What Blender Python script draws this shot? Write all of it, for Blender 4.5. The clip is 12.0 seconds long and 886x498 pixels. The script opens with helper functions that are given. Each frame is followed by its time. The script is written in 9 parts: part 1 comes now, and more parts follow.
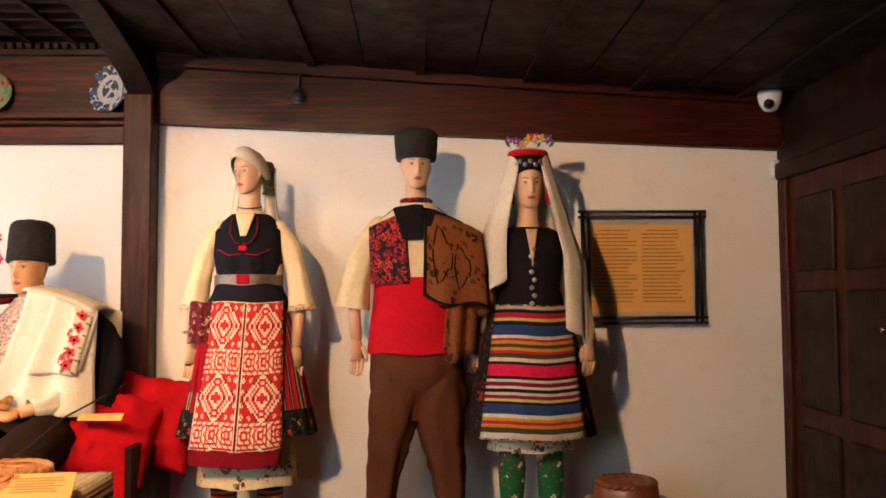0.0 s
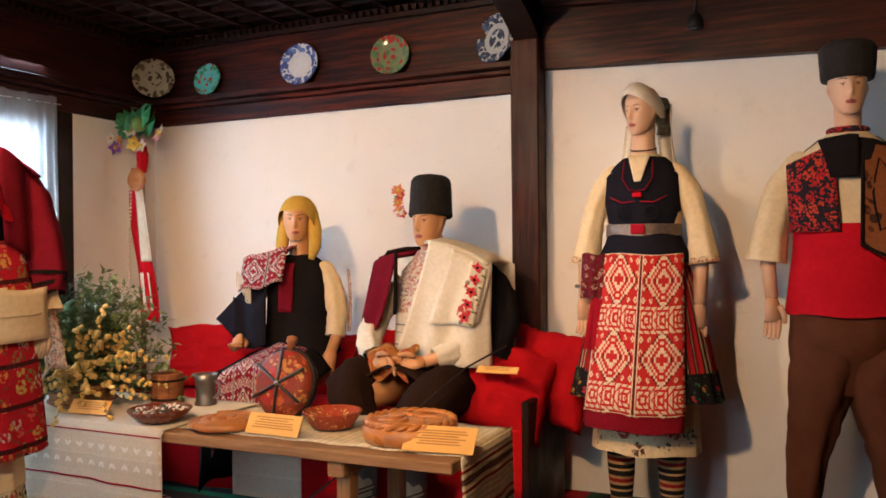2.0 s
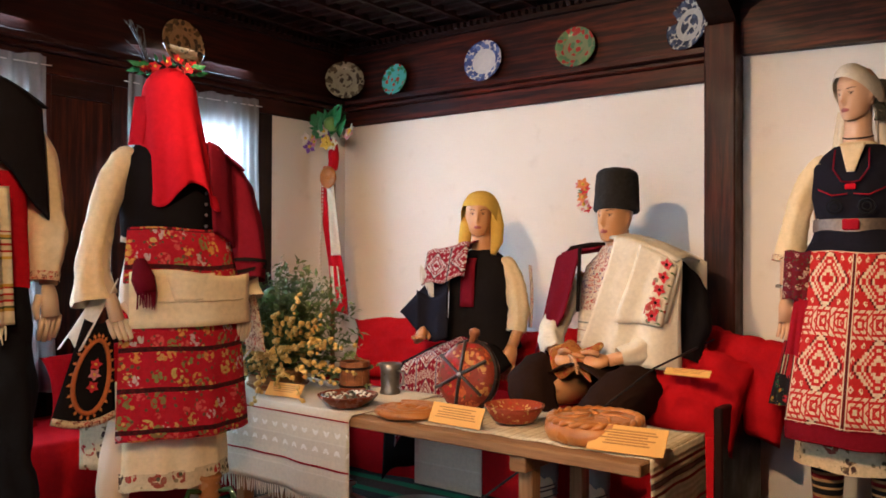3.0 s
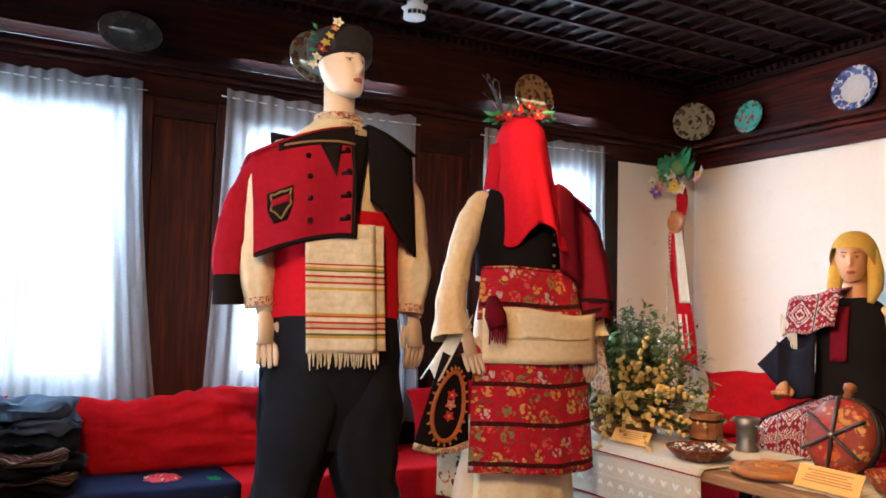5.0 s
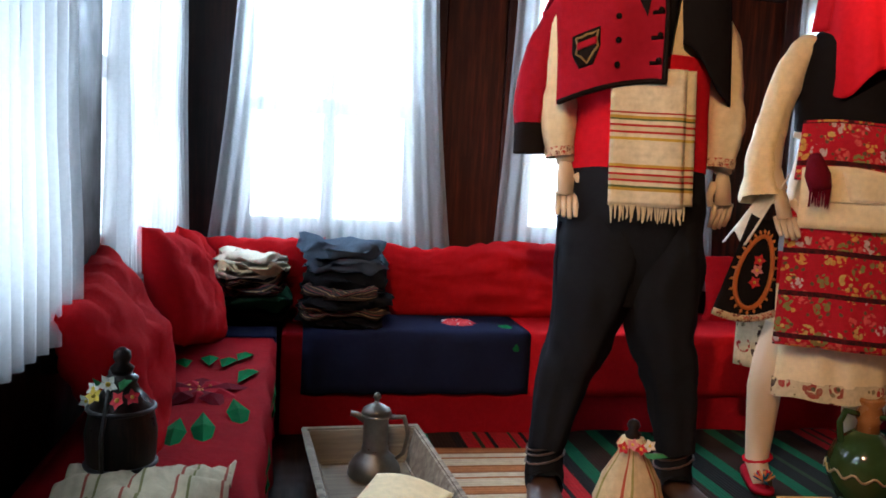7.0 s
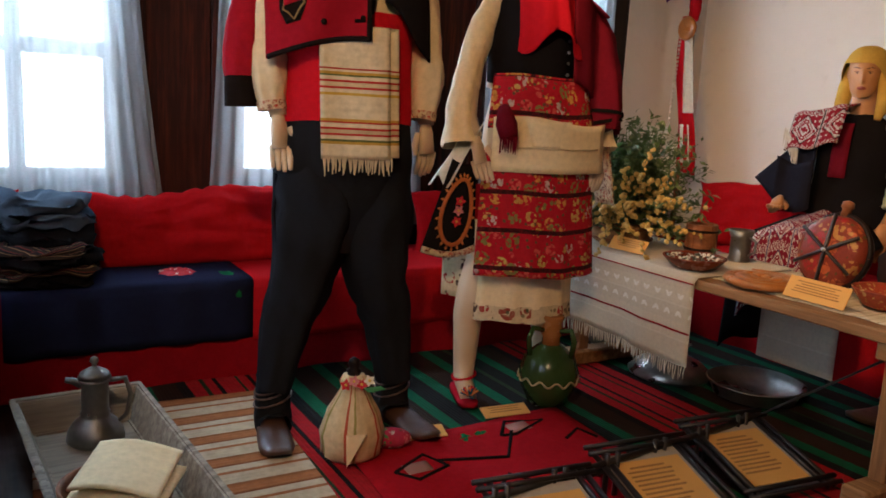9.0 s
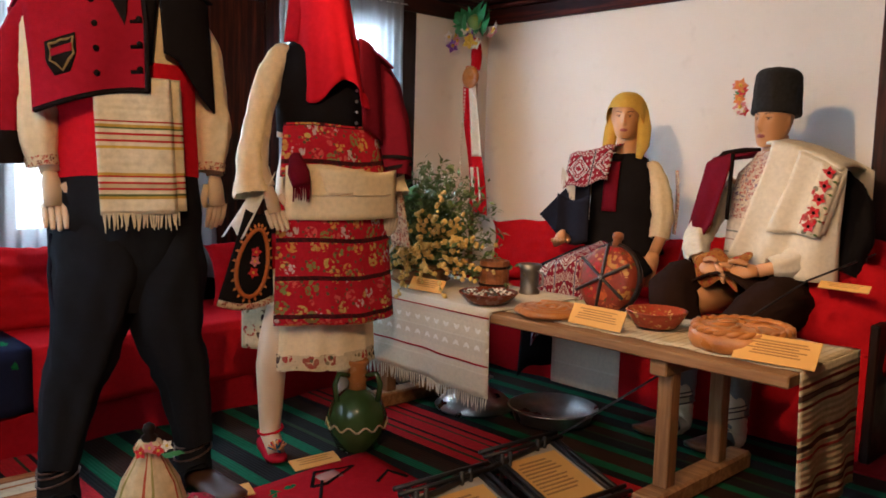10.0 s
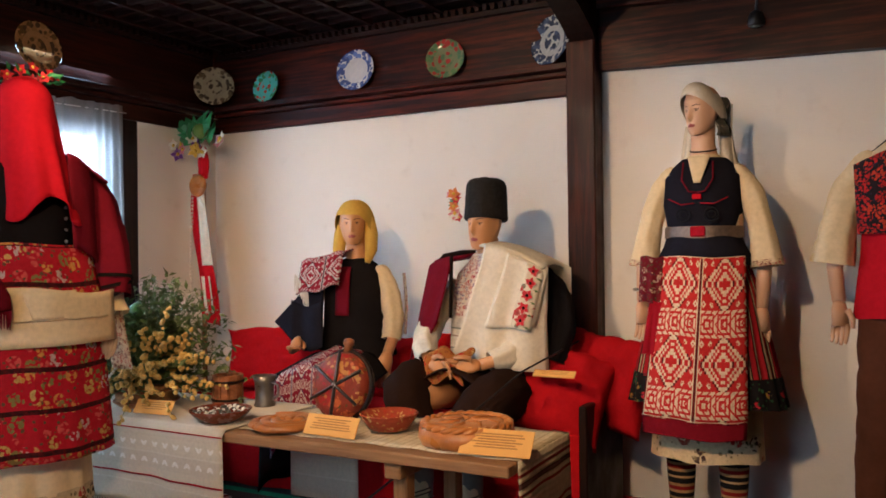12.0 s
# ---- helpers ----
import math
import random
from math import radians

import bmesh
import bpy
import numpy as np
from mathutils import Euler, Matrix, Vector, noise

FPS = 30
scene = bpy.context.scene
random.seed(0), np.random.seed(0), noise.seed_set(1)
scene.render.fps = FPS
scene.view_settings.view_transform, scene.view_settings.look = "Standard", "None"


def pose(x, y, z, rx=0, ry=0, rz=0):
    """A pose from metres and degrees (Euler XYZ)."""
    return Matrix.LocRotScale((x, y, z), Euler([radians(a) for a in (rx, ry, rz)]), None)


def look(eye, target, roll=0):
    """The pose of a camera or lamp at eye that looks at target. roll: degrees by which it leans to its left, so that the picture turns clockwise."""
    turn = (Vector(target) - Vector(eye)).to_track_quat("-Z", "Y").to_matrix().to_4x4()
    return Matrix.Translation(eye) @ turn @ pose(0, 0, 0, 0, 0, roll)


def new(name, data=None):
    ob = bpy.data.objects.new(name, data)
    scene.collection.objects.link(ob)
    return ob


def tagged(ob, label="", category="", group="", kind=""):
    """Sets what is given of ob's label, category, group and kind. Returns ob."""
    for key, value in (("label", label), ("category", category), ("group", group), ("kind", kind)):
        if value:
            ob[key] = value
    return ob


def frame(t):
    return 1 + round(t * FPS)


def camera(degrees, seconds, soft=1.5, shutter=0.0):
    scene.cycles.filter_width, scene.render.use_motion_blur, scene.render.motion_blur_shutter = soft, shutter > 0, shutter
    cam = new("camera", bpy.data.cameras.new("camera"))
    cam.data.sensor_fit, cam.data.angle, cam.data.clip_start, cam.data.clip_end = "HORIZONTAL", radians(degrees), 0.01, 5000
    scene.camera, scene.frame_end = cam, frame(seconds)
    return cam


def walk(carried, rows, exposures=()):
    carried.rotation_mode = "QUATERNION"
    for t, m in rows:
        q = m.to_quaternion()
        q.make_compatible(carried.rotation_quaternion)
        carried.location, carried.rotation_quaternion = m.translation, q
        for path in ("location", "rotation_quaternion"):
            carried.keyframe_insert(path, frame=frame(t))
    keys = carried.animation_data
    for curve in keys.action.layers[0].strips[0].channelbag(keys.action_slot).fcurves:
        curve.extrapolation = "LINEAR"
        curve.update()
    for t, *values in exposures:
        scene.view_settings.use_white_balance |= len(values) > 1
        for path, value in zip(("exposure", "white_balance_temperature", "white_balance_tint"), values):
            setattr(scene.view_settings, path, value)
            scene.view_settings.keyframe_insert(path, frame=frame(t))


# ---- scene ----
cam = camera(57.5, 12.0, soft=1.7)
PATH = [
    (0, (-0.052, -0.374, 1.082), (0.015, 1.622, 1.198), -0.3),
    (0.5, (-0.101, -0.31, 1.082), (-0.155, 1.69, 1.082), -0.4),
    (1, (-0.126, -0.224, 1.093), (-0.366, 1.76, 1.039), -0.6),
    (1.5, (-0.149, -0.134, 1.093), (-0.697, 1.789, 1.056), -0.4),
    (2, (-0.18, -0.087, 1.083), (-1.005, 1.734, 1.086), -0.6),
    (2.5, (-0.21, -0.069, 1.068), (-1.238, 1.646, 1.086), -0.4),
    (3, (-0.227, -0.059, 1.046), (-1.426, 1.542, 1.06), 0.2),
    (3.2, (-0.225, -0.059, 1.043), (-1.487, 1.493, 1.057), 0.4),
    (4.8, (-0.253, -0.029, 1.002), (-1.951, 1.015, 1.167), 1.1),
    (5, (-0.262, -0.039, 0.997), (-2.006, 0.93, 1.136), 1.4),
    (5.5, (-0.301, -0.055, 0.967), (-2.147, 0.712, 1.019), 2.3),
    (6, (-0.339, -0.067, 0.936), (-2.254, 0.498, 0.838), 2.9),
    (6.5, (-0.358, -0.09, 0.919), (-2.316, 0.295, 0.779), 3.0),
    (6.7, (-0.361, -0.091, 0.918), (-2.323, 0.255, 0.744), 3.0),
    (8.3, (-0.316, -0.127, 1.019), (-2.133, 0.595, 0.596), 3.2),
    (8.5, (-0.311, -0.123, 1.021), (-2.097, 0.68, 0.613), 3.4),
    (9, (-0.29, -0.111, 1.025), (-1.985, 0.89, 0.669), 3.1),
    (9.5, (-0.264, -0.102, 1.021), (-1.842, 1.091, 0.729), 2.4),
    (10, (-0.251, -0.093, 1.029), (-1.681, 1.286, 0.804), 1.5),
    (10.5, (-0.229, -0.094, 1.04), (-1.483, 1.457, 0.888), 0.9),
    (11, (-0.216, -0.091, 1.055), (-1.338, 1.564, 0.981), 0.0),
    (11.5, (-0.201, -0.089, 1.06), (-1.221, 1.631, 1.063), -0.2),
    (12, (-0.185, -0.087, 1.076), (-1.131, 1.675, 1.093), -0.7),
]
EXPOSURES = [(0.0, 0.4, 6300, 14), (1.0, 0.25, 6300, 14), (2.5, -0.25, 5900, 11), (5.0, 0.08, 5700, 10), (5.5, 0.15, 5700, 10), (6.0, -0.02, 5700, 10), (6.7, -0.2, 5800, 10),
             (8.3, -0.9, 5900, 10), (9.0, -0.85, 5900, 10), (9.5, -0.55, 5800, 10), (10.5, -0.5, 5800, 10), (12.0, -0.52, 5600, 9)]
walk(cam, [(t, look(eye, target, roll)) for t, eye, target, roll in PATH], EXPOSURES)

# ---- world and lights ----
world = bpy.data.worlds.new("world")
scene.world = world
world.use_nodes = True
wn = world.node_tree
sky = wn.nodes.new("ShaderNodeTexSky")
sky.sky_type, sky.sun_disc = "NISHITA", False
sky.sun_elevation, sky.sun_rotation = radians(38), radians(200)
wn.links.new(sky.outputs["Color"], wn.nodes["Background"].inputs["Color"])
wn.nodes["Background"].inputs["Strength"].default_value = 0.07


def lamp(name, kind, m, energy, color, **settings):
    data = bpy.data.lights.new(name, kind)
    data.energy, data.color = energy, color
    if "size" in settings:
        data.shape, data.size, data.size_y = "RECTANGLE", settings["size"], settings["size_y"]
    if "radius" in settings:
        data.shadow_soft_size = settings["radius"]
    ob = new(name, data)
    ob.matrix_world = m
    return ob


SUN = lamp("sun", "SUN", look((0, 0, 9), (2.0, -3.2, 0)), 1.2, (1, 0.96, 0.9))
SUN.data.angle = radians(12)
# sky light in the window openings
DAY = (0.66, 0.84, 1.0)
for wy, width in ((0.03, 0.72), (1.19, 0.74), (2.38, 0.66)):
    lamp("window_sky", "AREA", look((-3.98, wy, 1.62), (-3.0, wy, 0.62)), 112, DAY, size=width, size_y=1.2)
for wx, width in ((-2.85, 0.8), (-1.45, 0.8)):
    lamp("window_sky", "AREA", look((wx, -0.88, 1.25), (wx, 1.0, 1.05)), 20, DAY, size=width, size_y=1.2)
# warm ceiling spotlights, one for each group of figures
WARM = (1.0, 0.60, 0.29)
for eye, target, energy, cone in (((-1.98, 0.70, 2.20), (-1.98, 3.45, 0.95), 225, 72), ((-0.40, -0.30, 2.06), (-2.35, 1.35, 0.85), 215, 70), ((-1.05, 0.25, 2.14), (0.90, 3.4, -0.25), 255, 88)):
    spot = lamp("spotlight", "SPOT", look(eye, target), energy, WARM, radius=0.05)
    spot.data.spot_size, spot.data.spot_blend = radians(cone), 0.7


# ---- small tools ----


def obj(name, bm, material, parent=None, label="", smooth=False):
    mesh = bpy.data.meshes.new(name)
    bm.normal_update()
    bm.to_mesh(mesh)
    bm.free()
    for m in material if isinstance(material, (list, tuple)) else [material]:
        mesh.materials.append(m)
    if smooth:
        mesh.shade_smooth()
    ob = new(name, mesh)
    if parent:
        ob.parent = parent
    if label:
        ob["label"] = label
    return ob


def part(name, bm, material, parent, label="", smooth=False):
    """One mesh under a thing or a part, in its parent's coordinates."""
    return obj(name, bm, material, parent, label, smooth)


def thing(name, m, label, category, group=""):
    """An Empty at the base of a thing."""
    ob = new(name)
    ob.empty_display_size = 0.05
    ob.matrix_basis = m
    return tagged(ob, label, category, group)


def single(name, bm, material, m, label, category, group="", smooth=True):
    """A thing of one mesh."""
    ob = obj(name, bm, material, None, "", smooth)
    ob.matrix_basis = m
    return tagged(ob, label, category, group)


def setting(name, bm, material, label, category, smooth=False):
    return tagged(obj(name, bm, material, None, "", smooth), label, category, kind="structure")


def box(bm, x0, x1, y0, y1, z0, z1, bevel=0.0, m=None):
    c = ((x0 + x1) / 2, (y0 + y1) / 2, (z0 + z1) / 2)
    made = bmesh.ops.create_cube(bm, size=1.0, matrix=Matrix.Translation(c) @ Matrix.Diagonal((x1 - x0, y1 - y0, z1 - z0, 1)))
    verts = made["verts"]
    if bevel:
        edges = list({e for v in verts for e in v.link_edges})
        res = bmesh.ops.bevel(bm, geom=edges, offset=bevel, segments=1, affect="EDGES")
        verts = list({v for f in res["faces"] for v in f.verts} | {v for v in verts if v.is_valid})
    if m is not None:
        bmesh.ops.transform(bm, matrix=m, verts=verts)
    return bm


def new_box(*args, **kw):
    return box(bmesh.new(), *args, **kw)


def loft(bm, rings, close=True, cap=False, u=1.0, v=1.0, slot=0):
    """Skin through rings of equally many points; uv in metres: u round the ring, v along."""
    uv = bm.loops.layers.uv.verify()
    rows = [[bm.verts.new(p) for p in ring] for ring in rings]
    n = len(rings[0])
    width = 0.0
    mid = rings[len(rings) // 2]
    us = [0.0]
    for a in range(n):
        us.append(us[-1] + (Vector(mid[(a + 1) % n]) - Vector(mid[a])).length)
    vs = [0.0]
    for a in range(len(rings) - 1):
        vs.append(vs[-1] + sum((Vector(rings[a + 1][k]) - Vector(rings[a][k])).length for k in (0, n // 3, 2 * n // 3)) / 3)
    for i in range(len(rings) - 1):
        for k in range(n if close else n - 1):
            q = (k + 1) % n
            f = bm.faces.new((rows[i][k], rows[i][q], rows[i + 1][q], rows[i + 1][k]))
            f.material_index = slot
            f.smooth = True
            for loop, (a, b) in zip(f.loops, ((i, k), (i, k + 1), (i + 1, k + 1), (i + 1, k))):
                loop[uv].uv = (us[b] * u, vs[a] * v)
    if cap and close:
        for row in (rows[0][::-1], rows[-1]):
            f = bm.faces.new(row)
            f.material_index = slot
    return bm


def oval(cx, cy, z, a, b, n=24, wave=0.0, lobes=8, phase=0.0, power=1.0):
    """A ring; wave: folds, as a share of the radius."""
    out = []
    for k in range(n):
        t = 2 * math.pi * k / n
        r = 1 + wave * math.sin(lobes * t + phase)
        c, s = math.cos(t), math.sin(t)
        c, s = math.copysign(abs(c) ** power, c), math.copysign(abs(s) ** power, s)
        out.append((cx + a * r * c, cy + b * r * s, z))
    return out


def tube(bm, pts, radii, n=10, cap=True, flat=1.0, slot=0, v=1.0):
    """A round skin along a line of points."""
    pts = [Vector(p) for p in pts]
    if not isinstance(radii, (list, tuple)):
        radii = [radii] * len(pts)
    rings, side = [], None
    for i, p in enumerate(pts):
        way = (pts[min(i + 1, len(pts) - 1)] - pts[max(i - 1, 0)]).normalized()
        if side is None:
            side = way.orthogonal().normalized()
        side = (side - way * side.dot(way)).normalized()
        up = way.cross(side)
        rings.append([p + (side * math.cos(2 * math.pi * k / n) + up * math.sin(2 * math.pi * k / n) * flat) * radii[i] for k in range(n)])
    return loft(bm, rings, True, cap, v=v, slot=slot)


def lathe(bm, profile, n=24, m=None, slot=0):
    """A turned shape from (radius, height)."""
    rings = [[Vector((r * math.cos(2 * math.pi * k / n), r * math.sin(2 * math.pi * k / n), z)) for k in range(n)] for r, z in profile]
    if m is not None:
        rings = [[m @ p for p in ring] for ring in rings]
    return loft(bm, rings, True, True, slot=slot)


def ball(bm, c, r, seg=8, m=None, squash=(1, 1, 1), slot=0):
    mm = Matrix.Translation(c) @ (m or Matrix()) @ Matrix.Diagonal((r * squash[0], r * squash[1], r * squash[2], 1))
    made = bmesh.ops.create_uvsphere(bm, u_segments=seg, v_segments=max(4, seg // 2 + 1), radius=1, matrix=mm)
    for v in made["verts"]:
        for f in v.link_faces:
            f.material_index = slot
            f.smooth = True
    return bm


def sheet(bm, fn, nu, nv, thick=0.0, slot=0):
    """A surface fn(u, v) with u, v from 0 to 1, with a back side at the given thickness; uv in metres."""
    uv = bm.loops.layers.uv.verify()
    p = [[Vector(fn(a / nu, b / nv)) for a in range(nu + 1)] for b in range(nv + 1)]
    lu = sum((p[nv // 2][a + 1] - p[nv // 2][a]).length for a in range(nu))
    lv = sum((p[b + 1][nu // 2] - p[b][nu // 2]).length for b in range(nv))
    rows = [[bm.verts.new(q) for q in row] for row in p]
    if thick:
        def normal(a, b):
            du = p[b][min(a + 1, nu)] - p[b][max(a - 1, 0)]
            dv = p[min(b + 1, nv)][a] - p[max(b - 1, 0)][a]
            return du.cross(dv).normalized()
        back = [[bm.verts.new(p[b][a] - normal(a, b) * thick) for a in range(nu + 1)] for b in range(nv + 1)]
    def face(vs, coords):
        f = bm.faces.new(vs)
        f.smooth, f.material_index = True, slot
        for loop, (a, b) in zip(f.loops, coords):
            loop[uv].uv = (a / nu * lu, b / nv * lv)
    for b in range(nv):
        for a in range(nu):
            c = ((a, b), (a + 1, b), (a + 1, b + 1), (a, b + 1))
            face([rows[j][i] for i, j in c], c)
            if thick:
                face([back[j][i] for i, j in c[::-1]], c[::-1])
    if thick:
        rim = [(a, 0) for a in range(nu)] + [(nu, b) for b in range(nv)] + [(a, nv) for a in range(nu, 0, -1)] + [(0, b) for b in range(nv, 0, -1)]
        for (a, b), (c, d) in zip(rim, rim[1:] + rim[:1]):
            face([rows[b][a], back[b][a], back[d][c], rows[d][c]], ((a, b), (a, b), (c, d), (c, d)))
    return bm


def wob(x, y, z, s=1.0, seed=0.0):
    return noise.noise(Vector((x * s + seed, y * s - seed, z * s + 3.1 * seed)))


# ---- materials ----


class Mat:
    """A node material with short ways to add nodes."""

    def __init__(self, name, rough=0.8, metal=0.0, color=(0.5, 0.5, 0.5), sheen=0.0, spec=0.5):
        self.m = bpy.data.materials.new(name)
        self.m.use_nodes = True
        self.t = self.m.node_tree
        self.b = self.t.nodes["Principled BSDF"]
        self.b.inputs["Roughness"].default_value = rough
        self.b.inputs["Metallic"].default_value = metal
        self.b.inputs["Base Color"].default_value = (*color, 1)
        self.b.inputs["Specular IOR Level"].default_value = spec
        self.b.inputs["Sheen Weight"].default_value = sheen

    def put(self, value, socket):
        if isinstance(value, bpy.types.NodeSocket):
            self.t.links.new(value, socket)
        elif isinstance(value, (tuple, list)) and len(value) == 3 and socket.type == "RGBA":
            socket.default_value = (*value, 1)
        else:
            socket.default_value = value

    def add(self, kind, out=0, ins=None, **props):
        n = self.t.nodes.new(kind)
        for k, v in props.items():
            if k == "operation":
                n.operation = v
            elif k == "data_type":
                n.data_type = v
            elif k == "blend_type":
                n.blend_type = v
            elif k == "feature":
                n.feature = v
        for k, v in (ins or {}).items():
            self.put(v, n.inputs[k])
        return n.outputs[out]

    def coord(self, kind="Object"):
        return self.add("ShaderNodeTexCoord", kind)

    def math(self, op, a, b=0.0, c=0.0):
        return self.add("ShaderNodeMath", 0, {0: a, 1: b, 2: c}, operation=op)

    def axis(self, vec, i):
        return self.add("ShaderNodeSeparateXYZ", i, {0: vec})

    def scaled(self, vec, s):
        return self.add("ShaderNodeVectorMath", 0, {0: vec, 1: s}, operation="MULTIPLY")

    def noise(self, vec, scale, detail=4.0, rough=0.55, out=0):
        return self.add("ShaderNodeTexNoise", out, {"Vector": vec, "Scale": scale, "Detail": detail, "Roughness": rough})

    def voronoi(self, vec, scale, out="Distance", rnd=1.0):
        return self.add("ShaderNodeTexVoronoi", out, {"Vector": vec, "Scale": scale, "Randomness": rnd})

    def ramp(self, fac, stops, constant=False):
        n = self.t.nodes.new("ShaderNodeValToRGB")
        if constant:
            n.color_ramp.interpolation = "CONSTANT"
        el = n.color_ramp.elements
        while len(el) < len(stops):
            el.new(0.5)
        for e, (p, c) in zip(el, stops):
            e.position = p
            e.color = (*c, 1) if isinstance(c, (tuple, list)) else (c, c, c, 1)
        self.put(fac, n.inputs[0])
        return n.outputs[0]

    def mix(self, fac, a, b, mode="MIX"):
        n = self.t.nodes.new("ShaderNodeMix")
        n.data_type, n.blend_type = "RGBA", mode
        self.put(fac, n.inputs[0])
        self.put(a, n.inputs[6])
        self.put(b, n.inputs[7])
        return n.outputs[2]

    def random(self):
        return self.add("ShaderNodeObjectInfo", "Random")

    def bump(self, height, strength=0.3, distance=0.002):
        n = self.add("ShaderNodeBump", 0, {"Strength": strength, "Distance": distance, "Height": height})
        self.put(n, self.b.inputs["Normal"])

    def base(self, value):
        self.put(value, self.b.inputs["Base Color"])

    def rough(self, value):
        self.put(value, self.b.inputs["Roughness"])


def wood(name, dark, light, rough=0.5, axis=0, scale=1.0, var=0.25):
    """Boards with grain along an axis, knots and worn sheen."""
    w = Mat(name, rough, spec=0.22)
    c = w.coord("Object")
    stretch = [14.0 * scale] * 3
    stretch[axis] = 0.9 * scale
    g = w.noise(w.scaled(c, tuple(stretch)), 3.0, 6, 0.65)
    big = w.noise(c, 1.3, 3)
    k = w.voronoi(w.scaled(c, tuple(3.5 if i != axis else 1.2 for i in range(3))), 1.6)
    col = w.ramp(g, [(0.30, tuple(0.5 * d for d in dark)), (0.46, dark), (0.68, light), (0.80, tuple(1.5 * d for d in light))])
    col = w.mix(w.ramp(big, [(0.35, 0.0), (0.7, 0.65)]), col, w.mix(0.35, dark, light), "MIX")
    col = w.mix(w.ramp(k, [(0.0, 0.85), (0.10, 0.0)]), col, tuple(0.35 * d for d in dark))
    col = w.mix(w.math("MULTIPLY", w.random(), var), col, tuple(0.4 * d for d in dark))
    w.base(col)
    w.rough(w.ramp(w.noise(c, 9, 4), [(0.3, rough - 0.12), (0.7, rough + 0.15)]))
    w.bump(g, 0.35, 0.002)
    return w.m


def cloth(name, color, second=None, rough=0.92, weave=2800.0, sheen=0.0, fold=0.3):
    """Plain woven cloth with slight unevenness of dye."""
    w = Mat(name, rough, sheen=sheen, spec=0.03)
    c = w.coord("Object")
    second = second or tuple(0.72 * x for x in color)
    n1 = w.noise(c, 7, 4)
    n2 = w.noise(c, 60, 3)
    w.base(w.mix(w.ramp(n2, [(0.35, 0.0), (0.75, 0.35)]), w.mix(w.ramp(n1, [(0.3, 0.0), (0.75, 0.8)]), color, second), tuple(0.6 * x for x in color)))
    th = w.math("MULTIPLY", w.math("SINE", w.math("MULTIPLY", w.axis(c, 0), weave)), w.math("SINE", w.math("MULTIPLY", w.axis(c, 2), weave)))
    w.bump(w.math("ADD", w.math("MULTIPLY", n1, 6.0), w.math("ADD", w.math("MULTIPLY", n2, 0.5), w.math("MULTIPLY", th, 0.12))), fold, 0.004)
    return w.m


def plain(name, color, rough=0.5, metal=0.0, grain=25.0, amount=0.35, bump=0.15):
    w = Mat(name, rough, metal)
    c = w.coord("Object")
    n1 = w.noise(c, grain, 5)
    w.base(w.mix(w.ramp(n1, [(0.3, 0.0), (0.75, amount)]), color, tuple(0.45 * x for x in color)))
    w.rough(w.ramp(w.noise(c, grain * 0.4, 4), [(0.3, max(0.05, rough - 0.12)), (0.7, min(1, rough + 0.15))]))
    w.bump(n1, bump, 0.002)
    return w.m


def banded(w, value, period, bands):
    """A ramp of constant bands over a repeating value; bands: (width, colour)."""
    total = sum(b for b, _ in bands)
    stops, at = [], 0.0
    for width, col in bands:
        stops.append((at / total, col))
        at += width
    return w.ramp(w.math("FRACT", w.math("DIVIDE", value, period)), stops[:32], True)


def striped(name, bands, period, axis=1, source="UV", offset=0.0, rough=0.95, ribs=350.0):
    w = Mat(name, rough, sheen=0.0, spec=0.1)
    c = w.coord(source)
    v = w.math("ADD", w.axis(c, axis), offset)
    v = w.math("ADD", v, w.math("MULTIPLY", w.math("SUBTRACT", w.noise(c, 6, 3), 0.5), 0.006))
    n = w.noise(w.coord("Object"), 45, 4)
    w.base(w.mix(w.ramp(n, [(0.35, 0.0), (0.8, 0.3)]), banded(w, v, period, bands), (0.01, 0.01, 0.01)))
    w.bump(w.math("ADD", w.math("MULTIPLY", n, 2.0), w.math("SINE", w.math("MULTIPLY", v, ribs))), 0.3, 0.002)
    return w.m


WHITE = (0.80, 0.78, 0.74)
CREAM = (0.72, 0.60, 0.40)
RED = (0.52, 0.012, 0.022)
BLACK = (0.012, 0.011, 0.012)
M = {}


def plaster():
    w = Mat("lime_plaster", 0.88, spec=0.2)
    c = w.coord("Object")
    a, b, d = w.noise(c, 1.6, 4), w.noise(c, 9, 5), w.noise(c, 70, 3)
    col = w.mix(w.ramp(a, [(0.35, 0.0), (0.75, 0.5)]), (0.80, 0.77, 0.71), (0.71, 0.67, 0.60))
    col = w.mix(w.ramp(b, [(0.60, 0.0), (0.80, 0.35)]), col, (0.55, 0.50, 0.43))
    w.base(col)
    w.bump(w.math("ADD", w.math("MULTIPLY", b, 2.0), w.math("MULTIPLY", d, 0.4)), 0.35, 0.006)
    return w.m


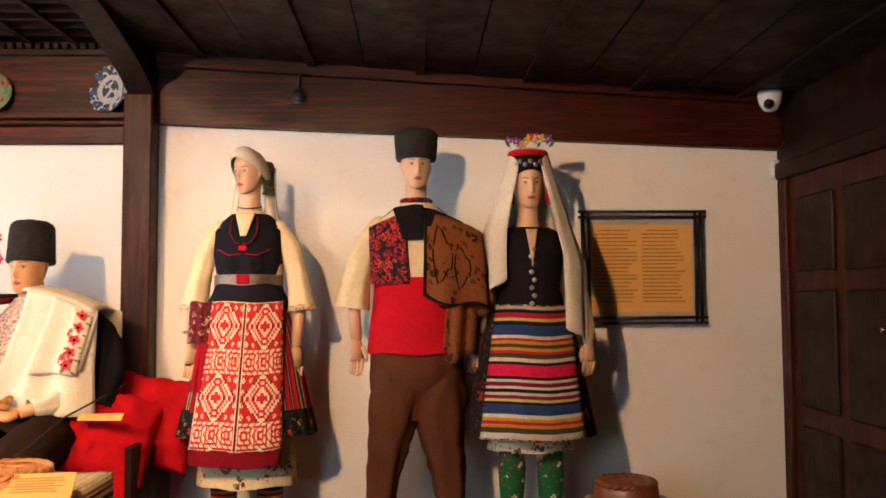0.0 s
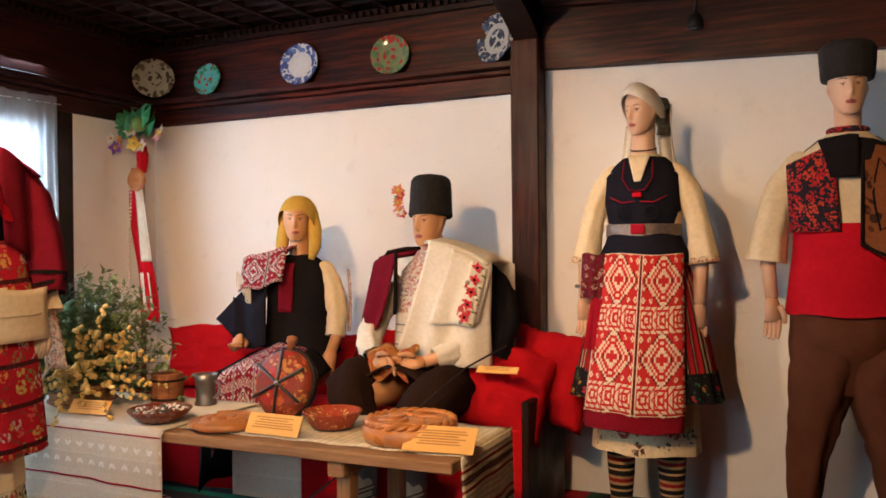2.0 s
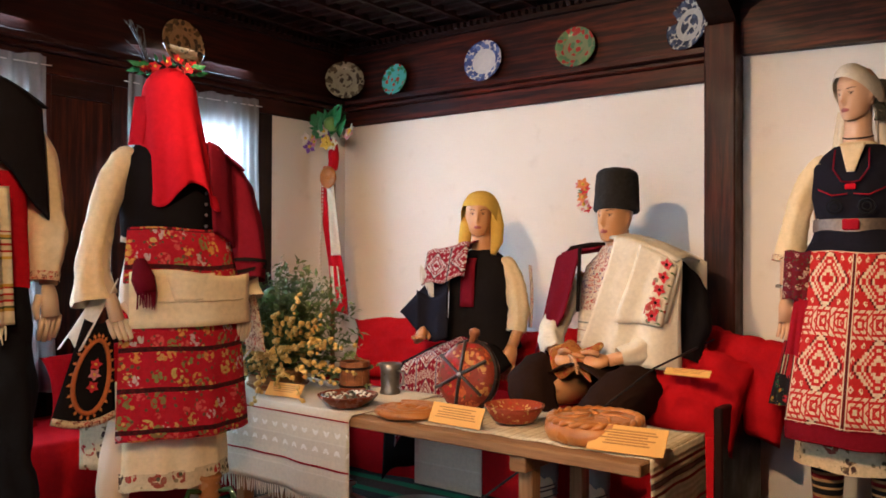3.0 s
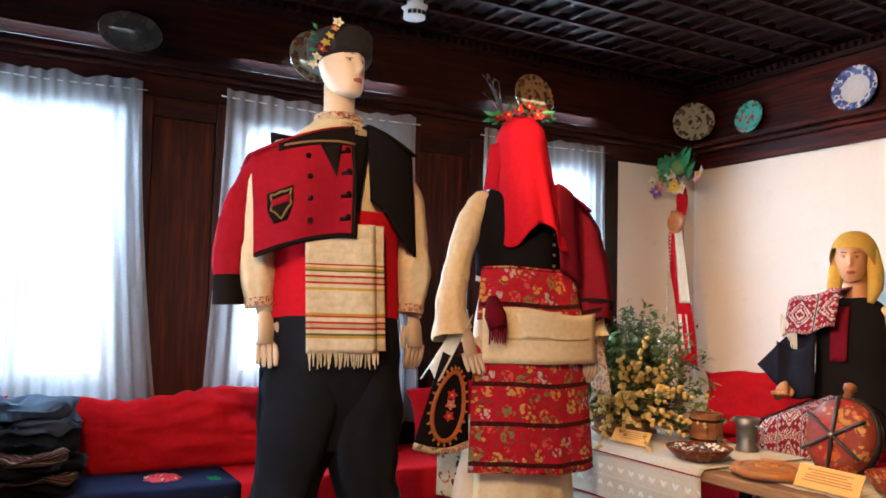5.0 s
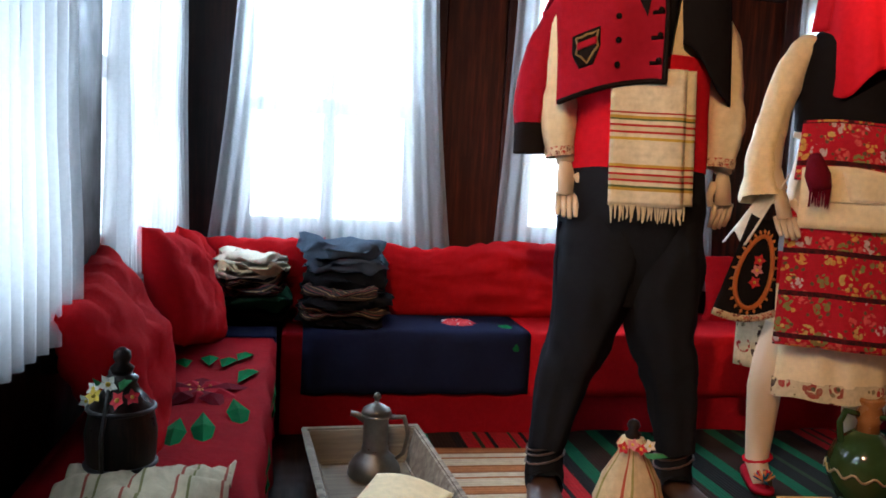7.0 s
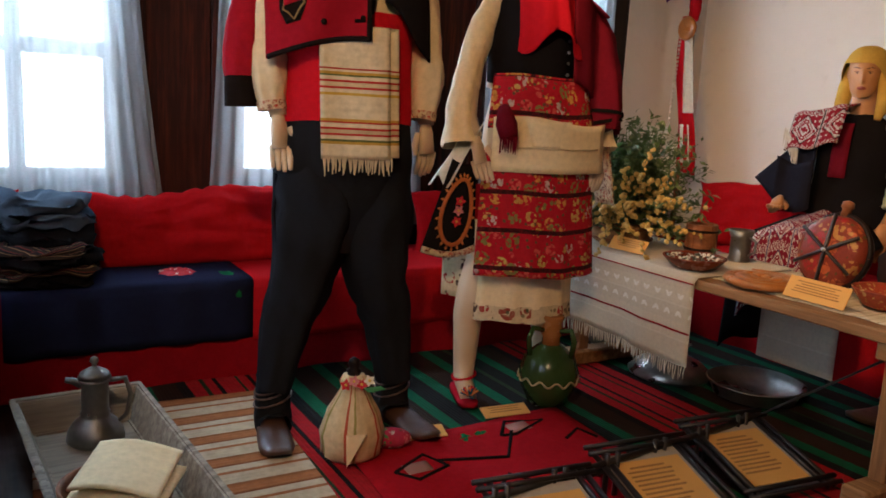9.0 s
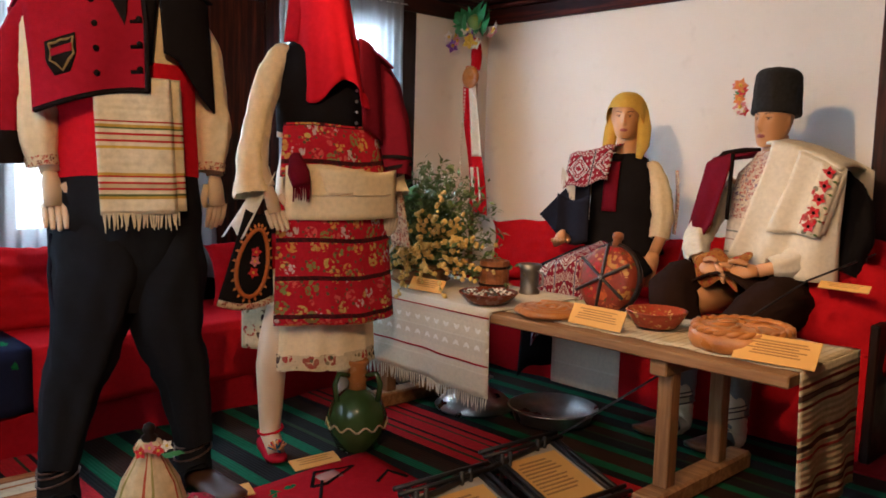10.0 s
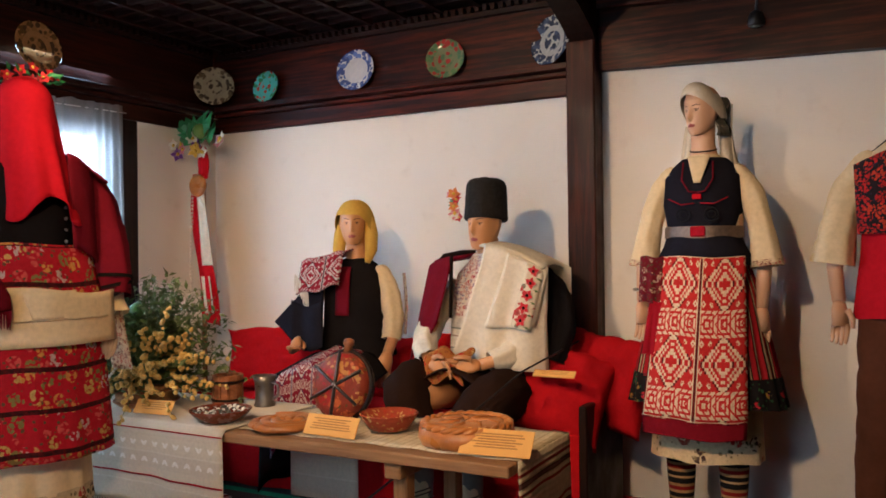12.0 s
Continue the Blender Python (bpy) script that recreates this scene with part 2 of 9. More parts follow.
M["plaster"] = plaster()
M["wood_x"] = wood("stained_pine_along_x", (0.012, 0.0018, 0.001), (0.125, 0.0165, 0.0048), 0.46, 0)
M["wood_y"] = wood("stained_pine_along_y", (0.014, 0.0028, 0.0016), (0.064, 0.0105, 0.004), 0.48, 1)
M["wood_z"] = wood("stained_pine_upright", (0.017, 0.003, 0.0016), (0.11, 0.017, 0.0055), 0.5, 2)
M["wood_dark"] = wood("dark_aged_wood", (0.006, 0.0022, 0.0014), (0.030, 0.0075, 0.0036), 0.52, 2)
M["wood_ceiling"] = wood("dark_ceiling_boards", (0.006, 0.002, 0.0012), (0.028, 0.0068, 0.0034), 0.55, 1)
M["lath"] = wood("ceiling_laths", (0.010, 0.0026, 0.0016), (0.042, 0.0095, 0.0045), 0.5, 0)
M["paint_white"] = plain("white_window_paint", (0.72, 0.72, 0.70), 0.5)


def carpet():
    """Hand-woven floor rug with bands across the room."""
    k, g, r, d, o = (0.010, 0.008, 0.008), (0.006, 0.085, 0.038), (0.34, 0.010, 0.014), (0.026, 0.011, 0.007), (0.022, 0.036, 0.014)
    bands = [(5, k), (3, g), (6, d), (3, g), (4, k), (1.2, o), (4, k), (3, g), (5, d), (2, k), (3, r), (0.8, o), (2, r), (0.8, k), (4, r), (0.8, o), (2, r), (0.8, k), (3, r),
             (3, k), (3, g), (6, d), (3, g), (4, k), (1, o), (4, d), (3, g)]
    return striped("woven_floor_rug", bands, 1.30, 1, "Object", 0.08, 0.97, 500.0)


M["carpet"] = carpet()
M["floor_wood"] = wood("floor_boards", (0.030, 0.016, 0.009), (0.085, 0.045, 0.024), 0.6, 0)


def sheer():
    w = Mat("sheer_cotton", 0.9)
    out = w.t.nodes["Material Output"]
    tr = w.t.nodes.new("ShaderNodeBsdfTranslucent")
    di = w.t.nodes.new("ShaderNodeBsdfDiffuse")
    tp = w.t.nodes.new("ShaderNodeBsdfTransparent")
    c = w.coord("Object")
    f = w.ramp(w.noise(c, 120, 2), [(0.3, 0.75), (0.7, 0.9)])
    w.put(f, di.inputs["Color"])
    w.put((0.60, 0.62, 0.64), tr.inputs["Color"])
    a = w.t.nodes.new("ShaderNodeMixShader")
    a.inputs[0].default_value = 0.4
    w.t.links.new(tr.outputs[0], a.inputs[1])
    w.t.links.new(di.outputs[0], a.inputs[2])
    b = w.t.nodes.new("ShaderNodeMixShader")
    b.inputs[0].default_value = 0.60
    w.t.links.new(a.outputs[0], b.inputs[1])
    w.t.links.new(tp.outputs[0], b.inputs[2])
    w.t.links.new(b.outputs[0], out.inputs["Surface"])
    return w.m


M["sheer"] = sheer()


def glass():
    w = Mat("window_glass", 0.02)
    out = w.t.nodes["Material Output"]
    tp = w.t.nodes.new("ShaderNodeBsdfTransparent")
    gl = w.t.nodes.new("ShaderNodeBsdfGlossy")
    gl.inputs["Roughness"].default_value = 0.03
    b = w.t.nodes.new("ShaderNodeMixShader")
    b.inputs[0].default_value = 0.06
    w.t.links.new(tp.outputs[0], b.inputs[1])
    w.t.links.new(gl.outputs[0], b.inputs[2])
    w.t.links.new(b.outputs[0], out.inputs["Surface"])
    return w.m


M["glass"] = glass()
# ---- structure ----
WX, NY, SY, EX = -3.605, 3.455, -0.56, 1.70   # inner faces of the walls
CEIL = 2.29

setting("floor", new_box(WX - 0.3, EX + 0.3, SY - 1.6, NY + 0.3, -0.12, -0.008), M["floor_wood"], "dark boarded floor under woven rugs", "floor")
setting("ceiling", new_box(WX - 0.3, -1.38, SY - 1.6, NY + 0.3, CEIL, CEIL + 0.1), M["wood_ceiling"], "dark wooden ceiling with nailed lath grid", "ceiling")


def lath_grid():
    bm = bmesh.new()
    y = SY + 0.05
    while y < NY - 0.1:
        box(bm, WX + 0.08, -1.40, y, y + 0.022, CEIL - 0.022, CEIL + 0.004)
        y += 0.105
    x = WX + 0.12
    while x < -1.42:
        box(bm, x, x + 0.026, SY, NY - 0.08, CEIL - 0.032, CEIL + 0.004)
        x += 0.205
    return bm


setting("ceiling_trim", lath_grid(), M["lath"], "grid of thin dark laths nailed under the ceiling", "ceiling trim")


def sloped_ceiling():
    """The lower boarded ceiling over the east bay, sinking towards the door wall."""
    bm = bmesh.new()
    n = 13
    for i in range(n):
        x0, x1 = -1.30 + i * 3.3 / n, -1.30 + (i + 1) * 3.3 / n - 0.006
        z0, z1 = 2.23 - 0.072 * (x0 + 1.3), 2.23 - 0.072 * (x1 + 1.3)
        lift = 0.004 * (i % 2)
        vs = [bm.verts.new(p) for p in ((x0, SY - 1.6, z0 + lift), (x1, SY - 1.6, z1 + lift), (x1, NY + 0.1, z1 + lift), (x0, NY + 0.1, z0 + lift))]
        up = [bm.verts.new(v.co + Vector((0, 0, 0.05))) for v in vs]
        bm.faces.new(vs[::-1])
        bm.faces.new(up)
        for a in range(4):
            bm.faces.new((vs[a], vs[(a + 1) % 4], up[(a + 1) % 4], up[a]))
        if i % 2:
            box(bm, x0 - 0.02, x0 + 0.02, SY - 1.5, NY, z0 - 0.016, z0 - 0.001)
    box(bm, -1.38, 2.2, SY - 1.6, NY + 0.3, 2.36, 2.42)
    return bm


setting("ceiling_east", sloped_ceiling(), M["wood_ceiling"], "low ceiling of dark brown boards with cover strips", "ceiling")

# north wall
setting("wall_north", new_box(WX - 0.3, -1.31, NY, NY + 0.25, -0.1, CEIL), M["plaster"], "white lime-plastered wall behind the seated figures", "wall")


def wall_bay():
    bm = bmesh.new()
    box(bm, -1.31, EX + 0.3, NY, NY + 0.25, -0.1, 2.4)
    return bm


setting("wall_north_bay", wall_bay(), M["plaster"], "white lime-plastered wall with hairline cracks and stains", "wall")


def sloping_beam(x0, x1, za0, za1, zb0, zb1, y0, y1, n=12, amp=0.004):
    """A hewn beam whose lower edge runs za0 to za1 and upper edge zb0 to zb1."""
    rings = []
    for i in range(n + 1):
        t = i / n
        x = x0 + (x1 - x0) * t
        a, b = za0 + (za1 - za0) * t + amp * wob(x, 0, 0, 4), zb0 + (zb1 - zb0) * t
        rings.append([(x, y0, a), (x, y0, b), (x, y1, b), (x, y1, a)])
    bm = loft(bmesh.new(), rings, True, True)
    for f in bm.faces:
        f.smooth = False
    return bm


beam_wall = thing("wall_plate_beam", Matrix(), "dark red-brown stained hewn beam above the plaster", "beam")
beam_wall["kind"] = "structure"
part("beam", sloping_beam(-1.262, EX, 1.893, 1.775, 2.095, 1.93, NY - 0.05, NY - 0.002), M["wood_x"], beam_wall)
part("upper_board", sloping_beam(-1.262, EX, 2.098, 1.933, 2.19, 2.01, NY - 0.03, NY - 0.002), M["wood_x"], beam_wall)
part("moulding", sloping_beam(-1.262, EX, 2.165, 1.99, 2.235, 2.03, NY - 0.075, NY - 0.031), M["wood_x"], beam_wall)

# boarding, shelf and lintel over the seats
setting("frieze_north", new_box(WX, -1.31, NY - 0.02, NY - 0.002, 1.95, CEIL, bevel=0.001), M["wood_x"], "stained pine boarding above the plate shelf", "panelling")
setting("frieze_west", new_box(WX + 0.002, WX + 0.02, SY, NY - 0.021, 1.95, CEIL, bevel=0.001), M["wood_y"], "dark stained boarding above the window shelf", "panelling")
shelf_n = thing("plate_rail", Matrix(), "stained pine plate shelf along the plaster wall", "shelf")
shelf_n["kind"] = "structure"
part("shelf_board", new_box(WX + 0.1, -1.392, NY - 0.10, NY - 0.021, 1.910, 1.937, bevel=0.003), M["wood_x"], shelf_n)
part("moulding", new_box(WX + 0.06, -1.392, NY - 0.06, NY - 0.004, 1.885, 1.909, bevel=0.006), M["wood_x"], shelf_n)
part("lintel", new_box(WX + 0.01, -1.392, NY - 0.032, NY - 0.003, 1.80, 1.884, bevel=0.004), M["wood_x"], shelf_n)
shelf_w = thing("window_shelf", Matrix(), "long moulded dark wooden shelf over the windows", "shelf")
shelf_w["kind"] = "structure"
part("shelf_board", new_box(WX + 0.021, WX + 0.10, SY, NY - 0.03, 1.910, 1.937, bevel=0.003), M["wood_y"], shelf_w)
part("moulding", new_box(WX + 0.004, WX + 0.06, SY, NY - 0.05, 1.885, 1.909, bevel=0.006), M["wood_y"], shelf_w)
part("lintel", new_box(WX + 0.003, WX + 0.030, SY, NY - 0.034, 1.80, 1.884, bevel=0.003), M["wood_y"], shelf_w)


def dentils(along_x):
    bm = bmesh.new()
    a = (WX + 0.1) if along_x else SY
    while a < ((-1.45) if along_x else NY - 0.1):
        if along_x:
            box(bm, a, a + 0.022, NY - 0.062, NY - 0.021, CEIL - 0.045, CEIL - 0.018)
        else:
            box(bm, WX + 0.021, WX + 0.062, a, a + 0.022, CEIL - 0.045, CEIL - 0.018)
        a += 0.042
    if along_x:
        box(bm, WX + 0.07, -1.40, NY - 0.05, NY - 0.021, CEIL - 0.07, CEIL - 0.046)
    else:
        box(bm, WX + 0.021, WX + 0.05, SY, NY - 0.07, CEIL - 0.07, CEIL - 0.046)
    return bm


setting("cornice_north", dentils(True), M["lath"], "notched dark wooden cornice under the ceiling", "cornice")
setting("cornice_west", dentils(False), M["lath"], "notched dark wooden cornice under the ceiling", "cornice")

# post with its curved brace and the cross beam
post = thing("timber_post", Matrix(), "red-brown square timber post with curved brace", "post")
post["kind"] = "structure"
part("shaft", new_box(-1.392, -1.262, NY - 0.12, NY - 0.004, -0.005, 2.02, bevel=0.006), M["wood_z"], post)


def brace():
    rings = []
    for i in range(15):
        t = i / 14
        y = NY - 0.05 - 0.95 * t ** 1.25
        z = 1.96 + 0.30 * t ** 0.62
        h = 0.20 - 0.07 * t
        rings.append([(-1.385, y, z), (-1.265, y, z), (-1.265, y + 0.12 * (1 - t), z + h), (-1.385, y + 0.12 * (1 - t), z + h)])
    bm = loft(bmesh.new(), rings, True, True)
    for f in bm.faces:
        f.smooth = False
    return bm


part("brace", brace(), M["wood_dark"], post, "curved dark brace")
setting("cross_beam", new_box(-1.42, -1.24, SY - 1.5, NY - 0.04, 2.225, 2.40, bevel=0.008), M["wood_dark"], "heavy dark ceiling beam between the two bays", "beam")

# west wall with three windows, south wall with two
SILL, HEAD, RAIL = 0.66, 1.745, 1.155
WEST = [(-0.315, 0.385), (0.83, 1.55), (2.06, 2.72)]
SOUTH = [(-3.30, -2.40), (-1.90, -1.00)]


def pierced(x0, x1, openings, horizontal_x, face, thick, top):
    """A wall with openings, as piers, sills and heads."""
    bm = bmesh.new()
    spans, at = [], x0
    for a, b in openings:
        spans.append((at, a, 0, top))
        spans.append((a, b, 0, SILL))
        spans.append((a, b, HEAD, top))
        at = b
    spans.append((at, x1, 0, top))
    for a, b, z0, z1 in spans:
        z0 = z0 - 0.1 if z0 == 0 else z0
        if horizontal_x:
            box(bm, a, b, face - thick, face, z0, z1)
        else:
            box(bm, face - thick, face, a, b, z0, z1)
    return bm


setting("wall_west", pierced(SY - 0.2, NY, WEST, False, WX, 0.16, CEIL), M["wood_dark"], "dark wooden wall pierced by three windows", "wall")
setting("wall_south", pierced(WX, EX + 0.3, SOUTH, True, SY, 0.16, 2.42), M["wood_dark"], "dark wooden wall pierced by two windows", "wall")
setting("wall_west_plaster", new_box(WX, WX + 0.012, 2.886, NY, 0.0, 1.80), M["plaster"], "white plastered strip of wall beside the corner", "wall")
corner_post = setting("corner_post", new_box(WX, WX + 0.016, 2.775, 2.885, 0.0, 1.80, bevel=0.003), M["wood_dark"], "dark window post beside the white plaster", "post")


def panelling(name, a, b):
    """A raised and fielded panel between two windows."""
    t = thing(name, Matrix(), "dark red-brown raised wood panelling between the windows", "panelling")
    t["kind"] = "structure"
    part("stile", new_box(WX + 0.001, WX + 0.022, a, a + 0.07, 0.5, 1.80, bevel=0.003), M["wood_z"], t)
    part("stile", new_box(WX + 0.001, WX + 0.022, b - 0.07, b, 0.5, 1.80, bevel=0.003), M["wood_z"], t)
    part("rail", new_box(WX + 0.001, WX + 0.020, a + 0.071, b - 0.071, 1.72, 1.80, bevel=0.003), M["wood_y"], t)
    part("panel", new_box(WX + 0.001, WX + 0.010, a + 0.072, b - 0.072, 0.5, 1.718, bevel=0.003), M["wood_z"], t)


panelling("window_panelling", 0.41, 0.80)
panelling("window_panelling", 1.60, 2.02)


def window(name, m, width, label):
    """A painted casement window: x across, y outward, base at the sill."""
    h = HEAD - SILL
    r = RAIL - SILL
    w = thing(name, m, label, "window")
    w["kind"] = "structure"
    fr = bmesh.new()
    box(fr, -width / 2, -width / 2 + 0.05, 0.04, 0.10, 0, h)
    box(fr, width / 2 - 0.05, width / 2, 0.04, 0.10, 0, h)
    box(fr, -width / 2 + 0.05, width / 2 - 0.05, 0.04, 0.10, h - 0.05, h)
    box(fr, -width / 2 + 0.05, width / 2 - 0.05, 0.04, 0.10, 0, 0.05)
    part("window_frame", fr, M["paint_white"], w)
    part("mullion", new_box(-0.028, 0.028, 0.035, 0.095, 0.051, h - 0.051, bevel=0.003), M["paint_white"], w)
    for s in (-1, 1):
        x0, x1 = sorted((s * 0.029, s * (width / 2 - 0.051)))
        part("glazing_bar", new_box(x0, x1, 0.045, 0.09, r - 0.03, r + 0.03, bevel=0.003), M["paint_white"], w)
        for z0, z1 in ((0.051, r - 0.031), (r + 0.031, h - 0.051)):
            g = part("pane", new_box(x0 + 0.001, x1 - 0.001, 0.064, 0.068, z0, z1), M["glass"], w)
            g.visible_shadow = False
    part("window_sill", new_box(-width / 2, width / 2, -0.012, 0.039, -0.02, 0.012, bevel=0.004), M["wood_dark"], w)


for i, (a, b) in enumerate(WEST):
    window("window_%d" % (i + 1), pose(WX, (a + b) / 2, SILL, 0, 0, 90), b - a, "white-painted casement window behind sheer curtains")
for i, (a, b) in enumerate(SOUTH):
    window("window_%d" % (i + 4), pose((a + b) / 2, SY, SILL, 0, 0, 180), b - a, "white-painted casement window behind sheer curtains")


def curtain(name, m, w0, w1, h, folds, label, parts=1, dip=0.0, seed=0.0):
    """A gathered sheer: x across, y into the room; top at 0, hanging down by h, wider below."""
    t = thing(name, m, label, "curtain", "sheer window curtains")
    n = int(folds * 8)

    def fn(u, v):
        x = (u - 0.5) * (w0 + (w1 - w0) * v ** 1.6)
        deep = 0.012 + 0.022 * v
        edge = abs(u - 0.5) * 2
        y = 0.05 + deep * math.sin(u * folds * 6.283 + 0.6 * math.sin(9 * u + seed)) * (0.35 + 0.65 * (edge ** 3 + math.exp(-((u - 0.5) / 0.07) ** 2)))
        y += 0.01 * wob(u * 3, v * 2, seed, 2)
        z = -h * v - dip * math.sin(math.pi * u) * (1 - v) + 0.010 * wob(u * 9, 0, seed) * (1 - v) * 2
        return (x, y, z)
    part("cloth", sheet(bmesh.new(), fn, n, 14), M["sheer"], t)
    rod = tube(bmesh.new(), [(-w0 / 2 - 0.02, 0.05, -0.035), (0, 0.05, -0.035 - dip), (w0 / 2 + 0.02, 0.05, -0.035)], 0.003, 6)
    part("curtain_wire", rod, M["paint_white"], t, "thin curtain wire")


def west_curtain(a0, a1, b0, b1, top, low, folds, seed):
    mid = (a0 + a1) / 2
    curtain("curtain", pose(WX + 0.01, mid, top, 0, 0, 90) @ Matrix.Diagonal((1, -1, 1, 1)), a1 - a0, b1 - b0, top - low, folds, "white sheer cotton curtain gathered on a wire", seed=seed, dip=0.012)


west_curtain(-0.315, 0.43, -0.385, 0.60, 1.842, 0.47, 16, 1.0)
west_curtain(0.755, 1.63, 0.66, 1.66, 1.862, 0.47, 16, 2.0)
west_curtain(2.00, 2.755, 1.98, 2.765, 1.858, 0.47, 15, 3.0)
for k, (a, b) in enumerate(((-3.46, -2.30), (-1.95, -0.90))):
    curtain("curtain", pose((a + b) / 2, SY + 0.01, 1.86, 0, 0, 0), b - a - 0.1, b - a, 1.27, 18, "white sheer cotton curtain gathered on a wire", seed=4.0 + k)
setting("window_post", new_box(-2.30, -1.97, SY + 0.001, SY + 0.035, 0.5, 1.84, bevel=0.004), M["wood_dark"], "weathered dark post between two windows", "post")

# east wall: panelled door in a dark frame
setting("wall_east", new_box(EX, EX + 0.2, SY - 1.6, NY, -0.1, 2.42), M["wood_dark"], "dark wooden wall with the door", "wall")
door = thing("door_1", pose(EX, 2.86, 0, 0, 0, 90), "closed dark brown panelled wooden door in a moulded frame", "door")
door["kind"] = "structure"
part("architrave", new_box(-0.52, -0.44, 0.001, 0.06, 0, 1.62, bevel=0.008), M["wood_z"], door)
part("architrave", new_box(0.44, 0.52, 0.001, 0.04, 0, 1.62, bevel=0.008), M["wood_z"], door)
part("head", new_box(-0.52, 0.52, 0.001, 0.05, 1.622, 1.70, bevel=0.008), M["wood_dark"], door)
part("leaf", new_box(-0.438, 0.438, 0.001, 0.018, 0, 1.62, bevel=0.002), M["wood_z"], door)
for z0, z1 in ((0.15, 0.50), (0.58, 1.10), (1.18, 1.52)):
    for x0, x1 in ((-0.36, -0.04), (0.04, 0.36)):
        part("panel", new_box(x0, x1, 0.016, 0.030, z0, z1, bevel=0.010), M["wood_dark"], door)
lathe_knob = lathe(bmesh.new(), [(0.012, 0), (0.012, 0.004), (0.006, 0.006), (0.006, 0.02), (0.014, 0.028), (0.012, 0.04), (0.004, 0.044)], 12, pose(-0.36, 0.031, 0.95, -90))
M["chrome"] = plain("worn_nickel", (0.62, 0.62, 0.60), 0.25, 1.0)
part("door_handle", lathe_knob, M["chrome"], door, "small pale metal knob", True)
# added wall, out of view behind the south windows, closing off that side
setting("wall_south_close", new_box(-3.9, EX + 0.3, SY - 1.8, SY - 1.6, -0.1, 2.42), M["wood_dark"], "unseen plain dark wall added to close off the south side", "wall")
setting("baseboard", new_box(0.2, EX - 0.001, NY - 0.03, NY - 0.001, -0.006, 0.055, bevel=0.004), M["wood_dark"], "dark low skirting board under the plaster", "skirting")


def ground():
    bm = bmesh.new()
    bmesh.ops.create_grid(bm, x_segments=8, y_segments=8, size=400, matrix=Matrix.Translation((0, 0, -2.6)))
    return bm


setting("ground", ground(), plain("courtyard_ground", (0.35, 0.34, 0.31), 0.9, grain=0.5), "pale courtyard ground outside the windows", "ground")



def bright_sky():
    """White sky that glows behind the curtains."""
    m = bpy.data.materials.new("white_sky")
    m.use_nodes = True
    m.node_tree.nodes.clear()
    e = m.node_tree.nodes.new("ShaderNodeEmission")
    o = m.node_tree.nodes.new("ShaderNodeOutputMaterial")
    e.inputs["Color"].default_value, e.inputs["Strength"].default_value = (0.86, 0.94, 1.0, 1), 7.0
    m.node_tree.links.new(e.outputs[0], o.inputs["Surface"])
    return m


SKY = bright_sky()
setting("backdrop_west", new_box(-5.3, -5.28, -4.0, 7.0, -2.5, 5.0), SKY, "blank white daylight outside the windows", "sky")
setting("backdrop_south", new_box(-3.85, -0.6, -1.42, -1.40, -0.1, 2.2), SKY, "blank white daylight outside the windows", "sky")
# rugs
single("floor_rug", new_box(-3.10, 1.0, 0.05, NY - 0.02, -0.007, 0.004, bevel=0.003), M["carpet"], Matrix(), "long woven floor rug with green, red and black bands", "rug", smooth=False)
# ---- cloth patterns ----


def palette(w, value, colours):
    n = len(colours)
    return w.ramp(value, [(i / n, c) for i, c in enumerate(colours)], True)


def floral(name, ground, colours, scale=26.0, size=0.42, source="UV", leaf=(0.03, 0.10, 0.04), rough=0.9, border=None, rows=None):
    """Scattered embroidered flowers with centres and small leaves."""
    w = Mat(name, rough, spec=0.15)
    c = w.coord(source)
    c2 = w.add("ShaderNodeVectorMath", 0, {0: c, 1: w.scaled(w.noise(c, 30, 2, out=1), (0.012, 0.012, 0.012))}, operation="ADD")
    d = w.voronoi(c2, scale, rnd=0.75)
    cell = w.voronoi(c2, scale, "Color", rnd=0.75)
    petals = w.voronoi(c2, scale * 3.4)
    pick = w.axis(cell, 0)
    mask = w.math("MULTIPLY", w.math("LESS_THAN", d, size), w.math("LESS_THAN", petals, 0.52))
    col = w.mix(w.math("MULTIPLY", w.math("LESS_THAN", w.voronoi(c2, scale * 2.1), 0.24), 0.8), ground, leaf)
    col = w.mix(mask, col, palette(w, pick, colours))
    col = w.mix(w.math("LESS_THAN", d, size * 0.22), col, colours[-1])
    if rows:
        v = w.math("FRACT", w.math("DIVIDE", w.axis(c, 1), rows))
        col = w.mix(w.math("GREATER_THAN", w.math("ABSOLUTE", w.math("SUBTRACT", v, 0.5)), 0.44), col, (0.03, 0.008, 0.010))
    n = w.noise(w.coord("Object"), 80, 3)
    w.base(w.mix(w.ramp(n, [(0.4, 0.0), (0.8, 0.5)]), col, tuple(0.5 * g for g in ground)))
    w.bump(w.math("ADD", w.math("MULTIPLY", mask, 1.5), n), 0.35, 0.002)
    return w.m


